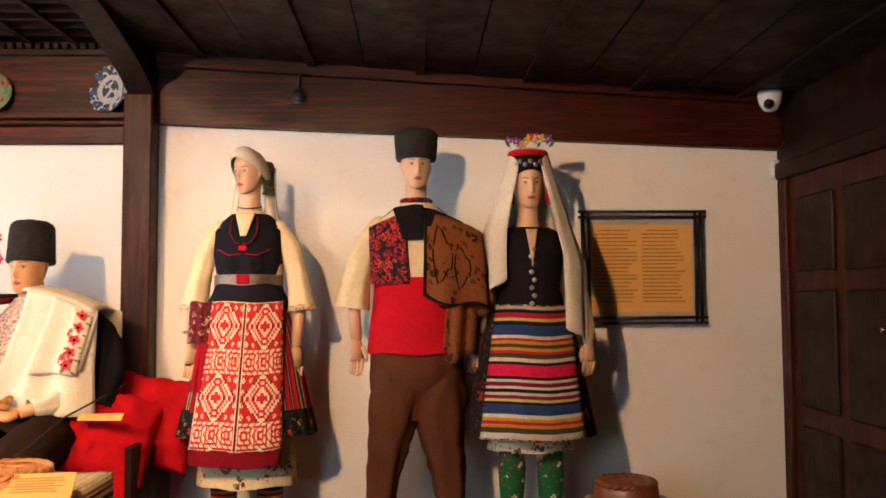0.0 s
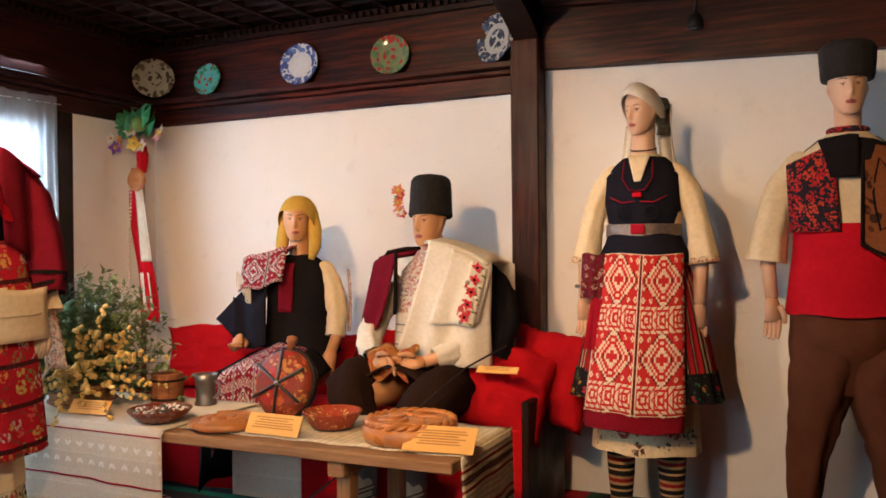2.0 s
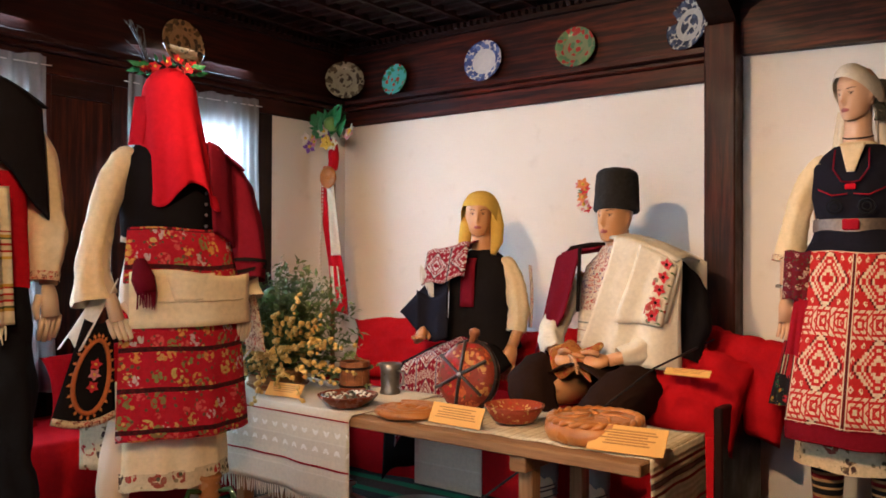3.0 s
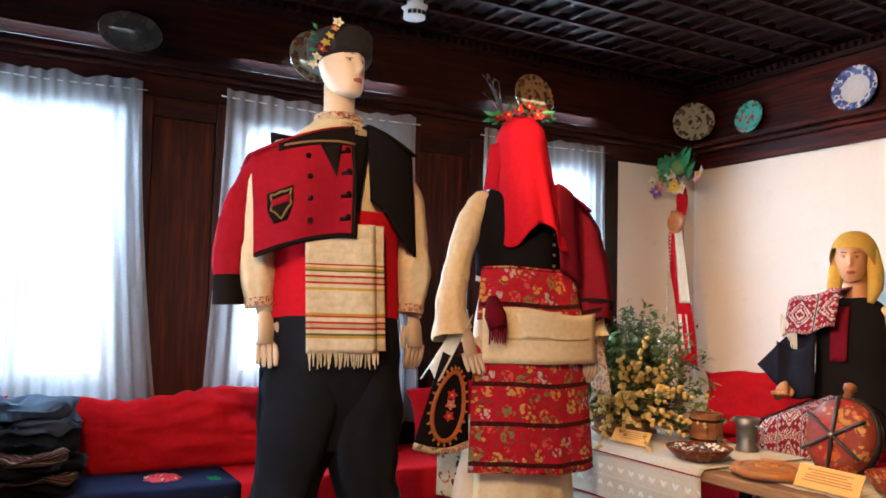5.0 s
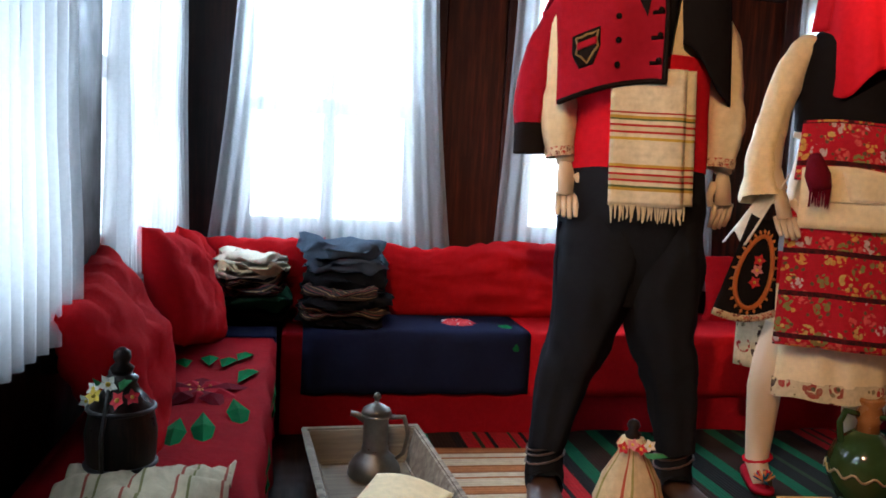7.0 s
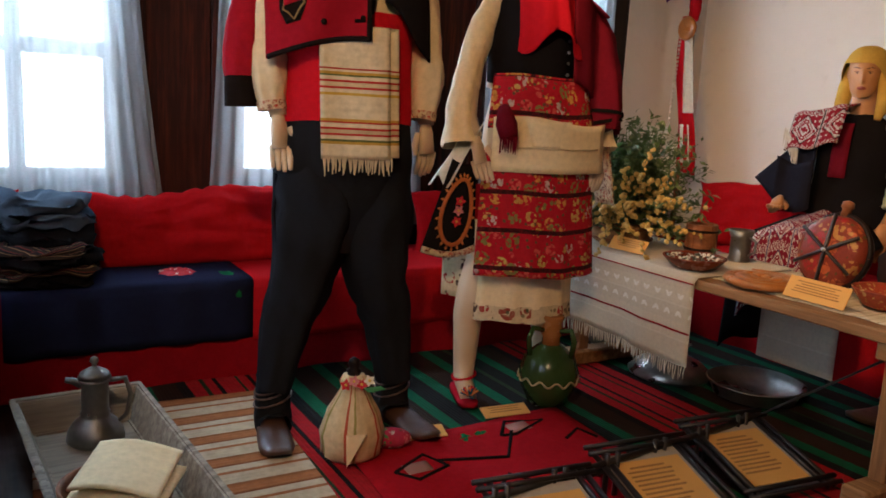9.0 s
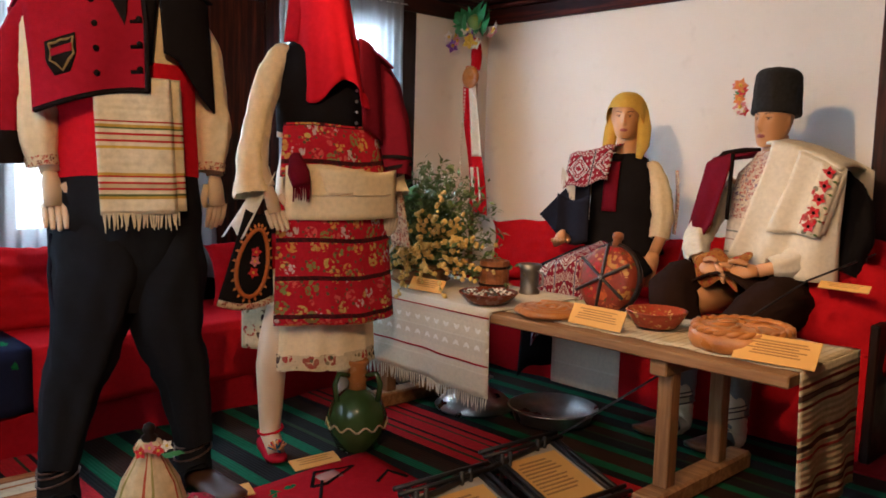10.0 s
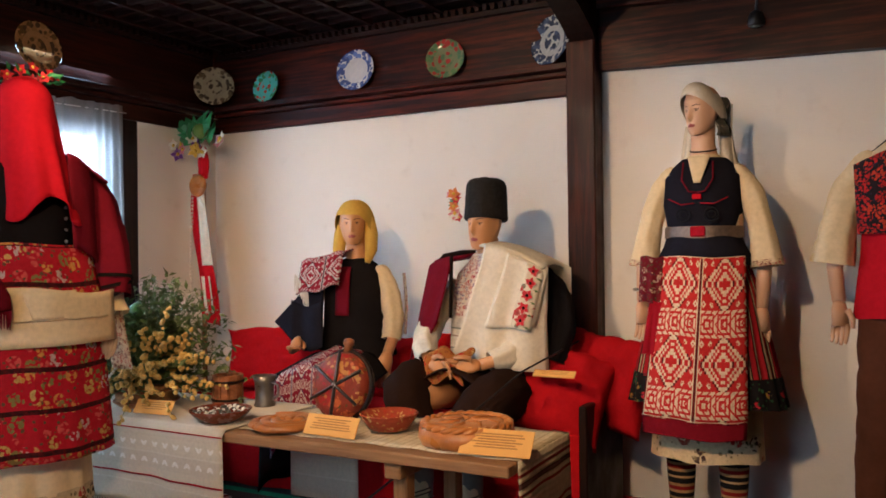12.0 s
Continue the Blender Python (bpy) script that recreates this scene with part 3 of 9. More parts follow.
def diamonds(name, ground, thread, dark, pu, pv, band=0.16, rough=0.92, off=(0.0, 0.0)):
    """Woven apron: nested lozenges between bands of small motifs."""
    w = Mat(name, rough, spec=0.15)
    c = w.coord("UV")
    u = w.math("FRACT", w.math("ADD", w.math("DIVIDE", w.axis(c, 0), pu), off[0]))
    v = w.math("FRACT", w.math("ADD", w.math("DIVIDE", w.axis(c, 1), pv), off[1]))
    au = w.math("ABSOLUTE", w.math("SUBTRACT", u, 0.5))
    av = w.math("ABSOLUTE", w.math("SUBTRACT", v, 0.5))
    step = 26.0
    su = w.math("DIVIDE", w.math("FLOOR", w.math("MULTIPLY", au, step)), step)
    sv = w.math("DIVIDE", w.math("FLOOR", w.math("MULTIPLY", av, step)), step)
    d = w.math("ADD", su, w.math("MULTIPLY", sv, 1.15))
    loz = w.ramp(d, [(0.0, ground), (0.075, thread), (0.13, dark), (0.155, ground), (0.215, thread), (0.255, ground), (0.305, thread), (0.375, dark), (0.395, ground)], True)
    # corner filling of small stepped checks
    q = w.math("ADD", w.math("ABSOLUTE", w.math("SUBTRACT", w.math("FRACT", w.math("MULTIPLY", u, 6.0)), 0.5)), w.math("ABSOLUTE", w.math("SUBTRACT", w.math("FRACT", w.math("MULTIPLY", v, 6.0)), 0.5)))
    small = w.ramp(q, [(0.0, ground), (0.10, thread), (0.30, ground)], True)
    col = w.mix(w.math("GREATER_THAN", d, 0.46), loz, small)
    # band between the rows
    saw = w.math("FRACT", w.math("ADD", w.math("MULTIPLY", u, 8.0), w.math("MULTIPLY", av, 9.0)))
    cell = w.math("MAXIMUM", w.math("ABSOLUTE", w.math("SUBTRACT", w.math("FRACT", w.math("MULTIPLY", u, 3.0)), 0.5)), w.math("ABSOLUTE", w.math("SUBTRACT", w.math("FRACT", w.math("ADD", w.math("MULTIPLY", v, 3.0 / (2 * band) * 0.34), 0.5)), 0.5)))
    bandcol = w.mix(w.math("LESS_THAN", saw, 0.28), w.ramp(cell, [(0.0, thread), (0.10, ground), (0.20, thread), (0.31, ground), (0.40, thread)], True), ground)
    col = w.mix(w.math("GREATER_THAN", av, 0.5 - band), col, bandcol)
    col = w.mix(w.math("GREATER_THAN", au, 0.455), col, thread)
    col = w.mix(w.math("GREATER_THAN", au, 0.475), col, dark)
    n = w.noise(w.coord("Object"), 90, 3)
    w.base(w.mix(w.ramp(n, [(0.4, 0.0), (0.8, 0.4)]), col, tuple(0.5 * g for g in ground)))
    w.bump(w.math("ADD", n, w.math("SINE", w.math("MULTIPLY", w.axis(c, 1), 1500.0))), 0.3, 0.0015)
    return w.m


M["cream_cloth"] = cloth("cream_homespun", (0.74, 0.60, 0.38), (0.64, 0.50, 0.29), 0.9, sheen=0.0)
M["cream_silk"] = cloth("cream_raw_silk", (0.86, 0.71, 0.44), (0.80, 0.63, 0.36), rough=0.6, fold=0.2)
M["white_cloth"] = cloth("bleached_wool", (0.74, 0.68, 0.55), (0.66, 0.58, 0.43))
M["veil_cloth"] = cloth("ivory_veil", (0.68, 0.62, 0.50), (0.58, 0.51, 0.40))
M["yellow_cloth"] = cloth("yellow_kerchief", (0.62, 0.40, 0.08), (0.50, 0.30, 0.05))
M["red_cloth"] = cloth("red_cotton", (0.55, 0.010, 0.020), (0.42, 0.008, 0.014))
M["red_wool"] = cloth("red_felt", (0.34, 0.010, 0.022), (0.25, 0.008, 0.016))
M["wine_wool"] = cloth("wine_red_felt", (0.16, 0.008, 0.018), (0.11, 0.006, 0.012), sheen=0.0)
M["black_wool"] = cloth("black_felt", (0.014, 0.012, 0.013), (0.009, 0.008, 0.009), sheen=0.0)
M["navy_wool"] = cloth("navy_felt", (0.015, 0.0145, 0.022), (0.010, 0.010, 0.015), sheen=0.0)
M["slate_wool"] = cloth("charcoal_felt", (0.016, 0.017, 0.020), (0.011, 0.0115, 0.014), sheen=0.0)
M["brown_wool"] = cloth("dark_brown_wool", (0.115, 0.040, 0.020), (0.075, 0.026, 0.014), sheen=0.0)
M["umber_wool"] = cloth("black_brown_wool", (0.026, 0.013, 0.010), (0.018, 0.010, 0.008), sheen=0.0)
M["tan_wool"] = cloth("tan_wool_jacket", (0.20, 0.068, 0.020), (0.14, 0.045, 0.014))
M["black_braid"] = cloth("black_braid", (0.010, 0.008, 0.008), (0.02, 0.013, 0.011), sheen=0.0)
M["tan_figured"] = floral("tan_wool_black_figures", (0.19, 0.060, 0.018), [(0.018, 0.010, 0.008), (0.03, 0.012, 0.008), (0.10, 0.03, 0.012)], 9, 0.40, leaf=(0.05, 0.018, 0.010))
M["gold_braid"] = cloth("dull_gold_braid", (0.30, 0.19, 0.07), (0.16, 0.10, 0.04))
M["apron_diamond"] = diamonds("diamond_apron", (0.50, 0.022, 0.020), (0.70, 0.55, 0.36), (0.10, 0.012, 0.012), 0.193, 0.30, 0.17, off=(0.0, 0.16))
M["apron_floral"] = floral("red_floral_apron", (0.44, 0.010, 0.022), [(0.55, 0.45, 0.40), (0.60, 0.30, 0.06), (0.62, 0.10, 0.08), (0.20, 0.22, 0.06), (0.55, 0.40, 0.10)], 21, 0.50, rows=0.125)
M["socks_stripe"] = striped("striped_knit", [(2, BLACK), (1, (0.30, 0.17, 0.07)), (1.4, (0.20, 0.015, 0.015)), (1, (0.35, 0.22, 0.10)), (1.6, BLACK), (0.8, (0.38, 0.25, 0.12))], 0.085)
M["socks_green"] = floral("green_knit_with_flowers", (0.012, 0.10, 0.035), [(0.60, 0.58, 0.48), (0.35, 0.015, 0.02), (0.62, 0.60, 0.5)], 20, 0.30, leaf=(0.30, 0.012, 0.016))
bride = [(2, (0.42, 0.35, 0.26)), (1.5, BLACK), (2.5, (0.36, 0.012, 0.03)), (1.2, (0.5, 0.4, 0.1)), (2, BLACK), (4.5, (0.022, 0.045, 0.13)), (1.5, (0.55, 0.47, 0.36)), (1, (0.36, 0.012, 0.03)),
         (1.5, (0.48, 0.22, 0.02)), (1.5, (0.05, 0.06, 0.03)), (1.5, (0.5, 0.2, 0.02)), (1.2, (0.40, 0.02, 0.03)), (2, (0.06, 0.05, 0.02)), (1.5, (0.55, 0.47, 0.36)), (1.5, BLACK), (5, (0.55, 0.010, 0.055)),
         (1.5, BLACK), (1, (0.55, 0.47, 0.36)), (2, (0.16, 0.01, 0.03)), (1.2, (0.55, 0.47, 0.36)), (1.6, BLACK), (1, (0.55, 0.47, 0.36)), (1.6, (0.2, 0.012, 0.03)), (1.2, (0.5, 0.4, 0.1)), (1.2, BLACK),
         (4.5, (0.022, 0.045, 0.13)), (1.5, (0.55, 0.47, 0.36)), (1.4, (0.48, 0.22, 0.02)), (1.4, (0.40, 0.02, 0.03)), (1.4, (0.5, 0.2, 0.02)), (2.2, (0.05, 0.05, 0.02)), (2.5, (0.5, 0.42, 0.32))]
M["apron_stripe"] = striped("striped_apron", bride, 0.56)
M["shirt_stitch"] = floral("stitched_shirt_front", (0.66, 0.58, 0.48), [(0.30, 0.02, 0.06), (0.10, 0.06, 0.20), (0.45, 0.03, 0.04), (0.30, 0.02, 0.06)], 60, 0.5, leaf=(0.2, 0.03, 0.10))
M["hem_stitch"] = floral("stitched_linen_hem", (0.64, 0.51, 0.31), [(0.40, 0.02, 0.02), (0.05, 0.02, 0.02), (0.30, 0.05, 0.03), (0.04, 0.05, 0.02)], 15, 0.42, leaf=(0.10, 0.07, 0.02))
M["vest_stitch"] = floral("red_stitched_vest", (0.020, 0.014, 0.018), [(0.48, 0.02, 0.02), (0.50, 0.05, 0.02), (0.40, 0.015, 0.015)], 28, 0.62, leaf=(0.03, 0.02, 0.05))
M["shawl_weave"] = diamonds("red_black_shawl", (0.24, 0.010, 0.02), (0.50, 0.42, 0.36), (0.02, 0.012, 0.014), 0.17, 0.16, 0.10)
M["lap_apron"] = diamonds("white_and_wine_apron", (0.22, 0.012, 0.03), (0.62, 0.54, 0.48), (0.05, 0.05, 0.12), 0.12, 0.14, 0.10)
M["black_floral"] = floral("black_skirt_flowers", (0.012, 0.010, 0.011), [(0.45, 0.02, 0.03), (0.40, 0.22, 0.03), (0.04, 0.12, 0.05), (0.45, 0.03, 0.10)], 22, 0.30, leaf=(0.03, 0.10, 0.04))
M["rose_border"] = floral("rose_border", (0.70, 0.62, 0.48), [(0.48, 0.012, 0.02), (0.42, 0.012, 0.02), (0.30, 0.02, 0.02)], 11, 0.40, leaf=(0.05, 0.06, 0.02))
M["cuff_stitch"] = floral("stitched_cuff", (0.62, 0.48, 0.30), [(0.40, 0.03, 0.02), (0.15, 0.02, 0.02)], 60, 0.5, leaf=(0.30, 0.05, 0.02))
towel = [(16, CREAM), (0.6, (0.40, 0.03, 0.02)), (0.8, CREAM), (1, (0.50, 0.30, 0.05)), (0.7, (0.10, 0.12, 0.04)), (1.5, CREAM), (0.8, (0.42, 0.02, 0.02)), (1.6, (0.62, 0.50, 0.30)), (0.8, (0.42, 0.02, 0.02)), (1.4, CREAM), (1, (0.55, 0.35, 0.05)), (9, CREAM),
         (1, (0.50, 0.30, 0.05)), (0.7, (0.40, 0.02, 0.02)), (1.5, CREAM), (0.8, (0.42, 0.02, 0.02)), (1.6, (0.55, 0.42, 0.25)), (0.8, (0.42, 0.02, 0.02)), (1.5, CREAM), (0.7, (0.10, 0.12, 0.04)), (1, (0.50, 0.30, 0.05)), (8, CREAM)]
M["towel"] = striped("striped_towel", towel, 0.37)
M["red_pleats"] = striped("red_pleated_wool", [(3, (0.34, 0.012, 0.016)), (0.6, (0.02, 0.01, 0.01)), (0.8, (0.45, 0.30, 0.18)), (0.6, (0.02, 0.01, 0.01))], 0.035, 0)
M["leather"] = plain("worn_brown_leather", (0.075, 0.035, 0.020), 0.42, grain=40)
M["leather_dark"] = plain("dark_leather", (0.030, 0.026, 0.026), 0.4, grain=40)
M["metal_old"] = plain("old_silver", (0.42, 0.40, 0.36), 0.35, 1.0, grain=90)
M["fur"] = plain("black_lambskin", (0.011, 0.009, 0.008), 0.95, grain=160, bump=0.9)
M["skin"] = plain("painted_mannequin", (0.60, 0.36, 0.22), 0.42, grain=8, amount=0.12, bump=0.03)
M["skin_tan"] = plain("tanned_mannequin", (0.56, 0.27, 0.11), 0.40, grain=8, amount=0.12, bump=0.03)
M["skin_pale"] = plain("ivory_mannequin", (0.66, 0.50, 0.33), 0.42, grain=8, amount=0.12, bump=0.03)
M["lip"] = plain("painted_lips", (0.32, 0.07, 0.06), 0.45, grain=20, amount=0.1)
M["brow"] = plain("painted_brows", (0.10, 0.05, 0.03), 0.6, grain=20, amount=0.1)


def rnd(a, b):
    return random.uniform(a, b)


# ---- mannequins: each body is one plain mesh ----
HEAD = [(-0.118, 0.012, 0.014, -0.052), (-0.112, 0.032, 0.030, -0.042), (-0.098, 0.047, 0.050, -0.026), (-0.075, 0.057, 0.067, -0.014), (-0.045, 0.064, 0.079, -0.006), (-0.015, 0.069, 0.086, 0.0),
        (0.015, 0.072, 0.091, 0.004), (0.05, 0.073, 0.093, 0.008), (0.08, 0.066, 0.085, 0.011), (0.105, 0.048, 0.062, 0.014), (0.118, 0.024, 0.030, 0.015), (0.121, 0.004, 0.005, 0.015)]


def head_rings(s=1.0):
    """A plain head: chin, nose and brow only hinted at."""
    n, rings = 72, []
    steps = 80
    for i in range(steps + 1):
        z = -0.118 + 0.239 * i / steps
        k = max(j for j in range(len(HEAD) - 1) if HEAD[j][0] <= z + 1e-9)
        t = (z - HEAD[k][0]) / (HEAD[k + 1][0] - HEAD[k][0])
        a, b, cy = (HEAD[k][q] + (HEAD[k + 1][q] - HEAD[k][q]) * t for q in (1, 2, 3))
        ring = []
        for j in range(n):
            th = 2 * math.pi * j / n - math.pi / 2
            off = math.atan2(math.sin(th + math.pi / 2), math.cos(th + math.pi / 2))
            x, y = a * math.cos(th), cy + b * math.sin(th)
            nose = math.exp(-(off / 0.13) ** 2) * (0.024 * max(0.0, 1 - abs((z + 0.032) / 0.022)) ** 0.8 if z < -0.032 else 0.024 * max(0.0, 1 - (z + 0.032) / 0.06))
            socket = 0.007 * (math.exp(-((off - 0.42) / 0.2) ** 2) + math.exp(-((off + 0.42) / 0.2) ** 2)) * math.exp(-((z - 0.004) / 0.014) ** 2)
            lips = 0.006 * math.exp(-(off / 0.3) ** 2) * math.exp(-((z + 0.070) / 0.012) ** 2)
            ears = 0.010 * (math.exp(-((abs(off) - 1.62) / 0.12) ** 2)) * math.exp(-((z + 0.012) / 0.028) ** 2)
            x += math.copysign(ears, x)
            ring.append(Vector((x, y - nose + socket - lips, z)) * s)
        rings.append(ring)
    return rings


def head(bm, m, s=1.0):
    base = len(bm.faces)
    loft(bm, [[m @ p for p in ring] for ring in head_rings(s)], True, True)
    bm.faces.ensure_lookup_table()
    inv = m.inverted()
    for f in bm.faces[base:]:
        c = inv @ f.calc_center_median() / s
        if c.y < -0.04:
            ax = abs(c.x)
            if (c.x / 0.021) ** 2 + ((c.z + 0.071) / 0.0085) ** 2 < 1:
                f.material_index = 1
            elif (0.014 < ax < 0.046 and abs(c.z - 0.0245 + 9.0 * (ax - 0.034) ** 2) < 0.0024) or (0.017 < ax < 0.040 and abs(c.z - 0.0065 + 16.0 * (ax - 0.028) ** 2) < 0.0018):
                f.material_index = 2
            elif ((ax - 0.028) / 0.0048) ** 2 + ((c.z - 0.001) / 0.0048) ** 2 < 1:
                f.material_index = 2


def hand(bm, wrist, way, side, s=1.0):
    """A relaxed hand: palm, four fingers and a thumb."""
    way, side = Vector(way).normalized(), Vector(side).normalized()
    w = Vector(wrist)
    tube(bm, [w, w + way * 0.03 * s, w + way * 0.09 * s], [0.024 * s, 0.034 * s, 0.036 * s], 10, True, 0.55)
    out = way.cross(side).normalized()
    for k in range(4):
        a = w + way * 0.085 * s + side * (0.024 - 0.016 * k) * s
        bend = out * 0.012 * s
        tube(bm, [a, a + way * 0.035 * s + bend, a + way * (0.072 - 0.006 * abs(k - 1.2)) * s + bend * 2.4], [0.0095 * s, 0.0088 * s, 0.006 * s], 7)
    a = w + way * 0.03 * s + side * 0.028 * s
    tube(bm, [a, a + way * 0.035 * s + side * 0.016 * s, a + way * 0.065 * s + side * 0.014 * s], [0.012 * s, 0.010 * s, 0.007 * s], 7)


def mannequin(name, m, skin, label, top, chin, turn=(0, 0, 0), arms=(), legs=(), waist=1.08, lean=0.0, hips=True):
    """Body as one mesh; turn: degrees of the head about x, y, z; arms: (points, hand way, hand side)."""
    s = (top - chin) / 0.236
    bm = bmesh.new()
    head(bm, pose(0, lean - 0.012, chin + 0.118 * s, *turn), s)
    tube(bm, [(0, lean + 0.012, chin + 0.05), (0, lean + 0.012, chin - 0.03), (0, lean + 0.022, chin - 0.09), (0, lean + 0.03, chin - 0.12)], [0.048, 0.046, 0.056, 0.085], 16)
    sh = chin - 0.12
    torso = [(sh + 0.02, 0.06, 0.055), (sh - 0.01, 0.10, 0.07), (sh - 0.06, 0.135, 0.085), (sh - 0.12, 0.145, 0.095), (sh - 0.22, 0.15, 0.10), (waist, 0.125, 0.09)]
    if hips:
        torso += [(waist - 0.12, 0.15, 0.10), (waist - 0.24, 0.16, 0.105), (waist - 0.32, 0.12, 0.09)]
    loft(bm, [oval(0, lean * max(0.0, (z - waist) / (sh - waist)) + 0.01, z, a, b, 20) for z, a, b in torso], True, True)
    for pts, way, side in arms:
        n = len(pts)
        tube(bm, pts, [0.037 - 0.013 * i / (n - 1) for i in range(n)], 12)
        hand(bm, pts[-1], way, side)
    for pts, radii in legs:
        tube(bm, pts, radii, 14)
    return single(name, bm, [skin, M["lip"], M["brow"]], m, label, "mannequin", "display mannequins")


def wrap(name, m, rings, material, label, category, n=56, wave=0.0, lobes=11, inner=0.0, smooth=True, seed=0.0, parent=None):
    """A garment as a skin through (z, half width, half depth, centre x, centre y) with folds that deepen downwards."""
    out = []
    top, low = rings[0][0], rings[-1][0]
    # refine
    fine = []
    for a, b in zip(rings, rings[1:]):
        steps = max(1, int(abs(a[0] - b[0]) / 0.035))
        for i in range(steps):
            t = i / steps
            fine.append([x + (y - x) * t for x, y in zip(a, b)])
    fine.append(list(rings[-1]))
    for r in fine:
        z, a, b, cx, cy = (list(r) + [0, 0, 0])[:5]
        f = (top - z) / max(1e-6, top - low)
        ring = []
        for k in range(n):
            t = 2 * math.pi * k / n - math.pi / 2
            fold = 1 + wave * (0.25 + 0.75 * f) * (math.sin(lobes * t + seed) + 0.5 * math.sin((lobes * 1.7 // 1) * t + 1.3 + seed)) * 0.6 + 0.012 * wob(2 * math.cos(t), 2 * math.sin(t), z * 5, 1.2, seed)
            ring.append((cx + a * fold * math.cos(t), cy + b * fold * math.sin(t), z + 0.004 * math.sin(5 * t + seed) * f))
        out.append(ring)
    bm = loft(bmesh.new(), out)
    # thickness at the hem
    if parent:
        return part(name, bm, material, parent, label, True)
    return single(name, bm, material, m, label, category)


def glide(a, b, c, d, t):
    """A smooth curve from b to c."""
    return 0.5 * (2 * b + (c - a) * t + (2 * a - 5 * b + 4 * c - d) * t * t + (3 * b - a - 3 * c + d) * t ** 3)


def sleeve(bm, pts, radii, n=16, wave=0.05, seed=0.0, flat=1.0):
    """A sleeve or trouser leg along points: closed over the shoulder, with long folds and slanting creases."""
    P = [Vector(p) for p in pts]
    if wave < 0.02 or len(P) < 3:
        return tube(bm, P, list(radii), max(n, 20), False, flat)
    n = max(28, n)
    fine, rad, far = [], [], []
    last = len(P) - 1
    for i in range(last):
        q = [P[max(0, i - 1)], P[i], P[i + 1], P[min(last, i + 2)]]
        r = [radii[max(0, i - 1)], radii[i], radii[i + 1], radii[min(last, i + 2)]]
        for k in range(9):
            t = k / 9
            fine.append(glide(*q, t))
            rad.append(glide(*r, t))
            far.append((i + t) / last)
    fine.append(P[-1])
    rad.append(radii[-1])
    far.append(1.0)
    way = (fine[1] - fine[0]).normalized()
    for back, k in ((0.45, 0.86), (0.8, 0.55), (0.95, 0.12)):
        fine.insert(0, P[0] - way * radii[0] * back)
        rad.insert(0, radii[0] * k)
        far.insert(0, 0.0)
    rings, side = [], None
    for i, p in enumerate(fine):
        way = (fine[min(i + 1, len(fine) - 1)] - fine[max(i - 1, 0)]).normalized()
        if side is None:
            side = way.orthogonal().normalized()
        side = (side - way * side.dot(way)).normalized()
        up = way.cross(side)
        ring = []
        for k in range(n):
            a = 2 * math.pi * k / n
            d = side * math.cos(a) + up * math.sin(a) * flat
            hang = 0.25 + 0.75 * far[i]
            fold = 0.075 * hang * math.sin(5 * a + seed + 1.5 * far[i]) + 0.05 * hang * math.sin(8 * a - 2.0 * far[i] + 2 * seed)
            crease = 0.15 * wob(math.cos(a) * 1.2 + far[i] * 1.5, math.sin(a) * 1.2, far[i] * 9 + 1.6 * math.cos(a + seed), 1.25, seed)
            ring.append(p + d * rad[i] * (1 + (fold + crease) * min(1.0, wave * 25)))
        rings.append(ring)
    return loft(bm, rings)


def foot_shoe(bm, heel, toe, h=0.07, w=0.042, lift=0.02):
    """A low shoe from heel to a raised toe."""
    heel, toe = Vector(heel), Vector(toe)
    way = (toe - heel).normalized()
    side = Vector((-way.y, way.x, 0))
    ln = (toe - heel).length
    rings = []
    for t, ww, hh, up in ((0.0, 0.55, 0.75, 0), (0.06, 0.85, 1.0, 0), (0.3, 0.9, 1.0, 0), (0.5, 1.0, 0.75, 0), (0.75, 1.05, 0.55, 0.1), (0.92, 0.75, 0.42, 0.5), (1.0, 0.25, 0.2, 1.0)):
        c = heel + way * ln * t
        ring = []
        for k in range(12):
            a = 2 * math.pi * k / 12
            z = up * lift + h * hh * max(0.0, 0.5 + 0.5 * math.sin(a)) if math.sin(a) > -0.4 else up * lift
            ring.append(c + side * w * ww * math.cos(a) + Vector((0, 0, z + 0.003)))
        rings.append(ring)
    loft(bm, rings, True, True)
    return bm


def flower(bm_list, c, r, up=(0, -1, 0.3), seed=0):
    """Five petals round a centre, into one bmesh; slot 0 petals, slot 1 centre."""
    up = Vector(up).normalized()
    a = up.orthogonal().normalized()
    b = up.cross(a)
    c = Vector(c)
    for k in range(5):
        t = 2 * math.pi * k / 5 + seed
        d = a * math.cos(t) + b * math.sin(t)
        e = up.cross(d)
        ps = [c, c + d * r * 0.5 + e * r * 0.34 + up * r * 0.12, c + d * r + up * r * 0.2, c + d * r * 0.5 - e * r * 0.34 + up * r * 0.12]
        f = bm_list.faces.new([bm_list.verts.new(p) for p in ps])
        f.material_index = 0
    ball(bm_list, c + up * r * 0.12, r * 0.24, 6, slot=1)


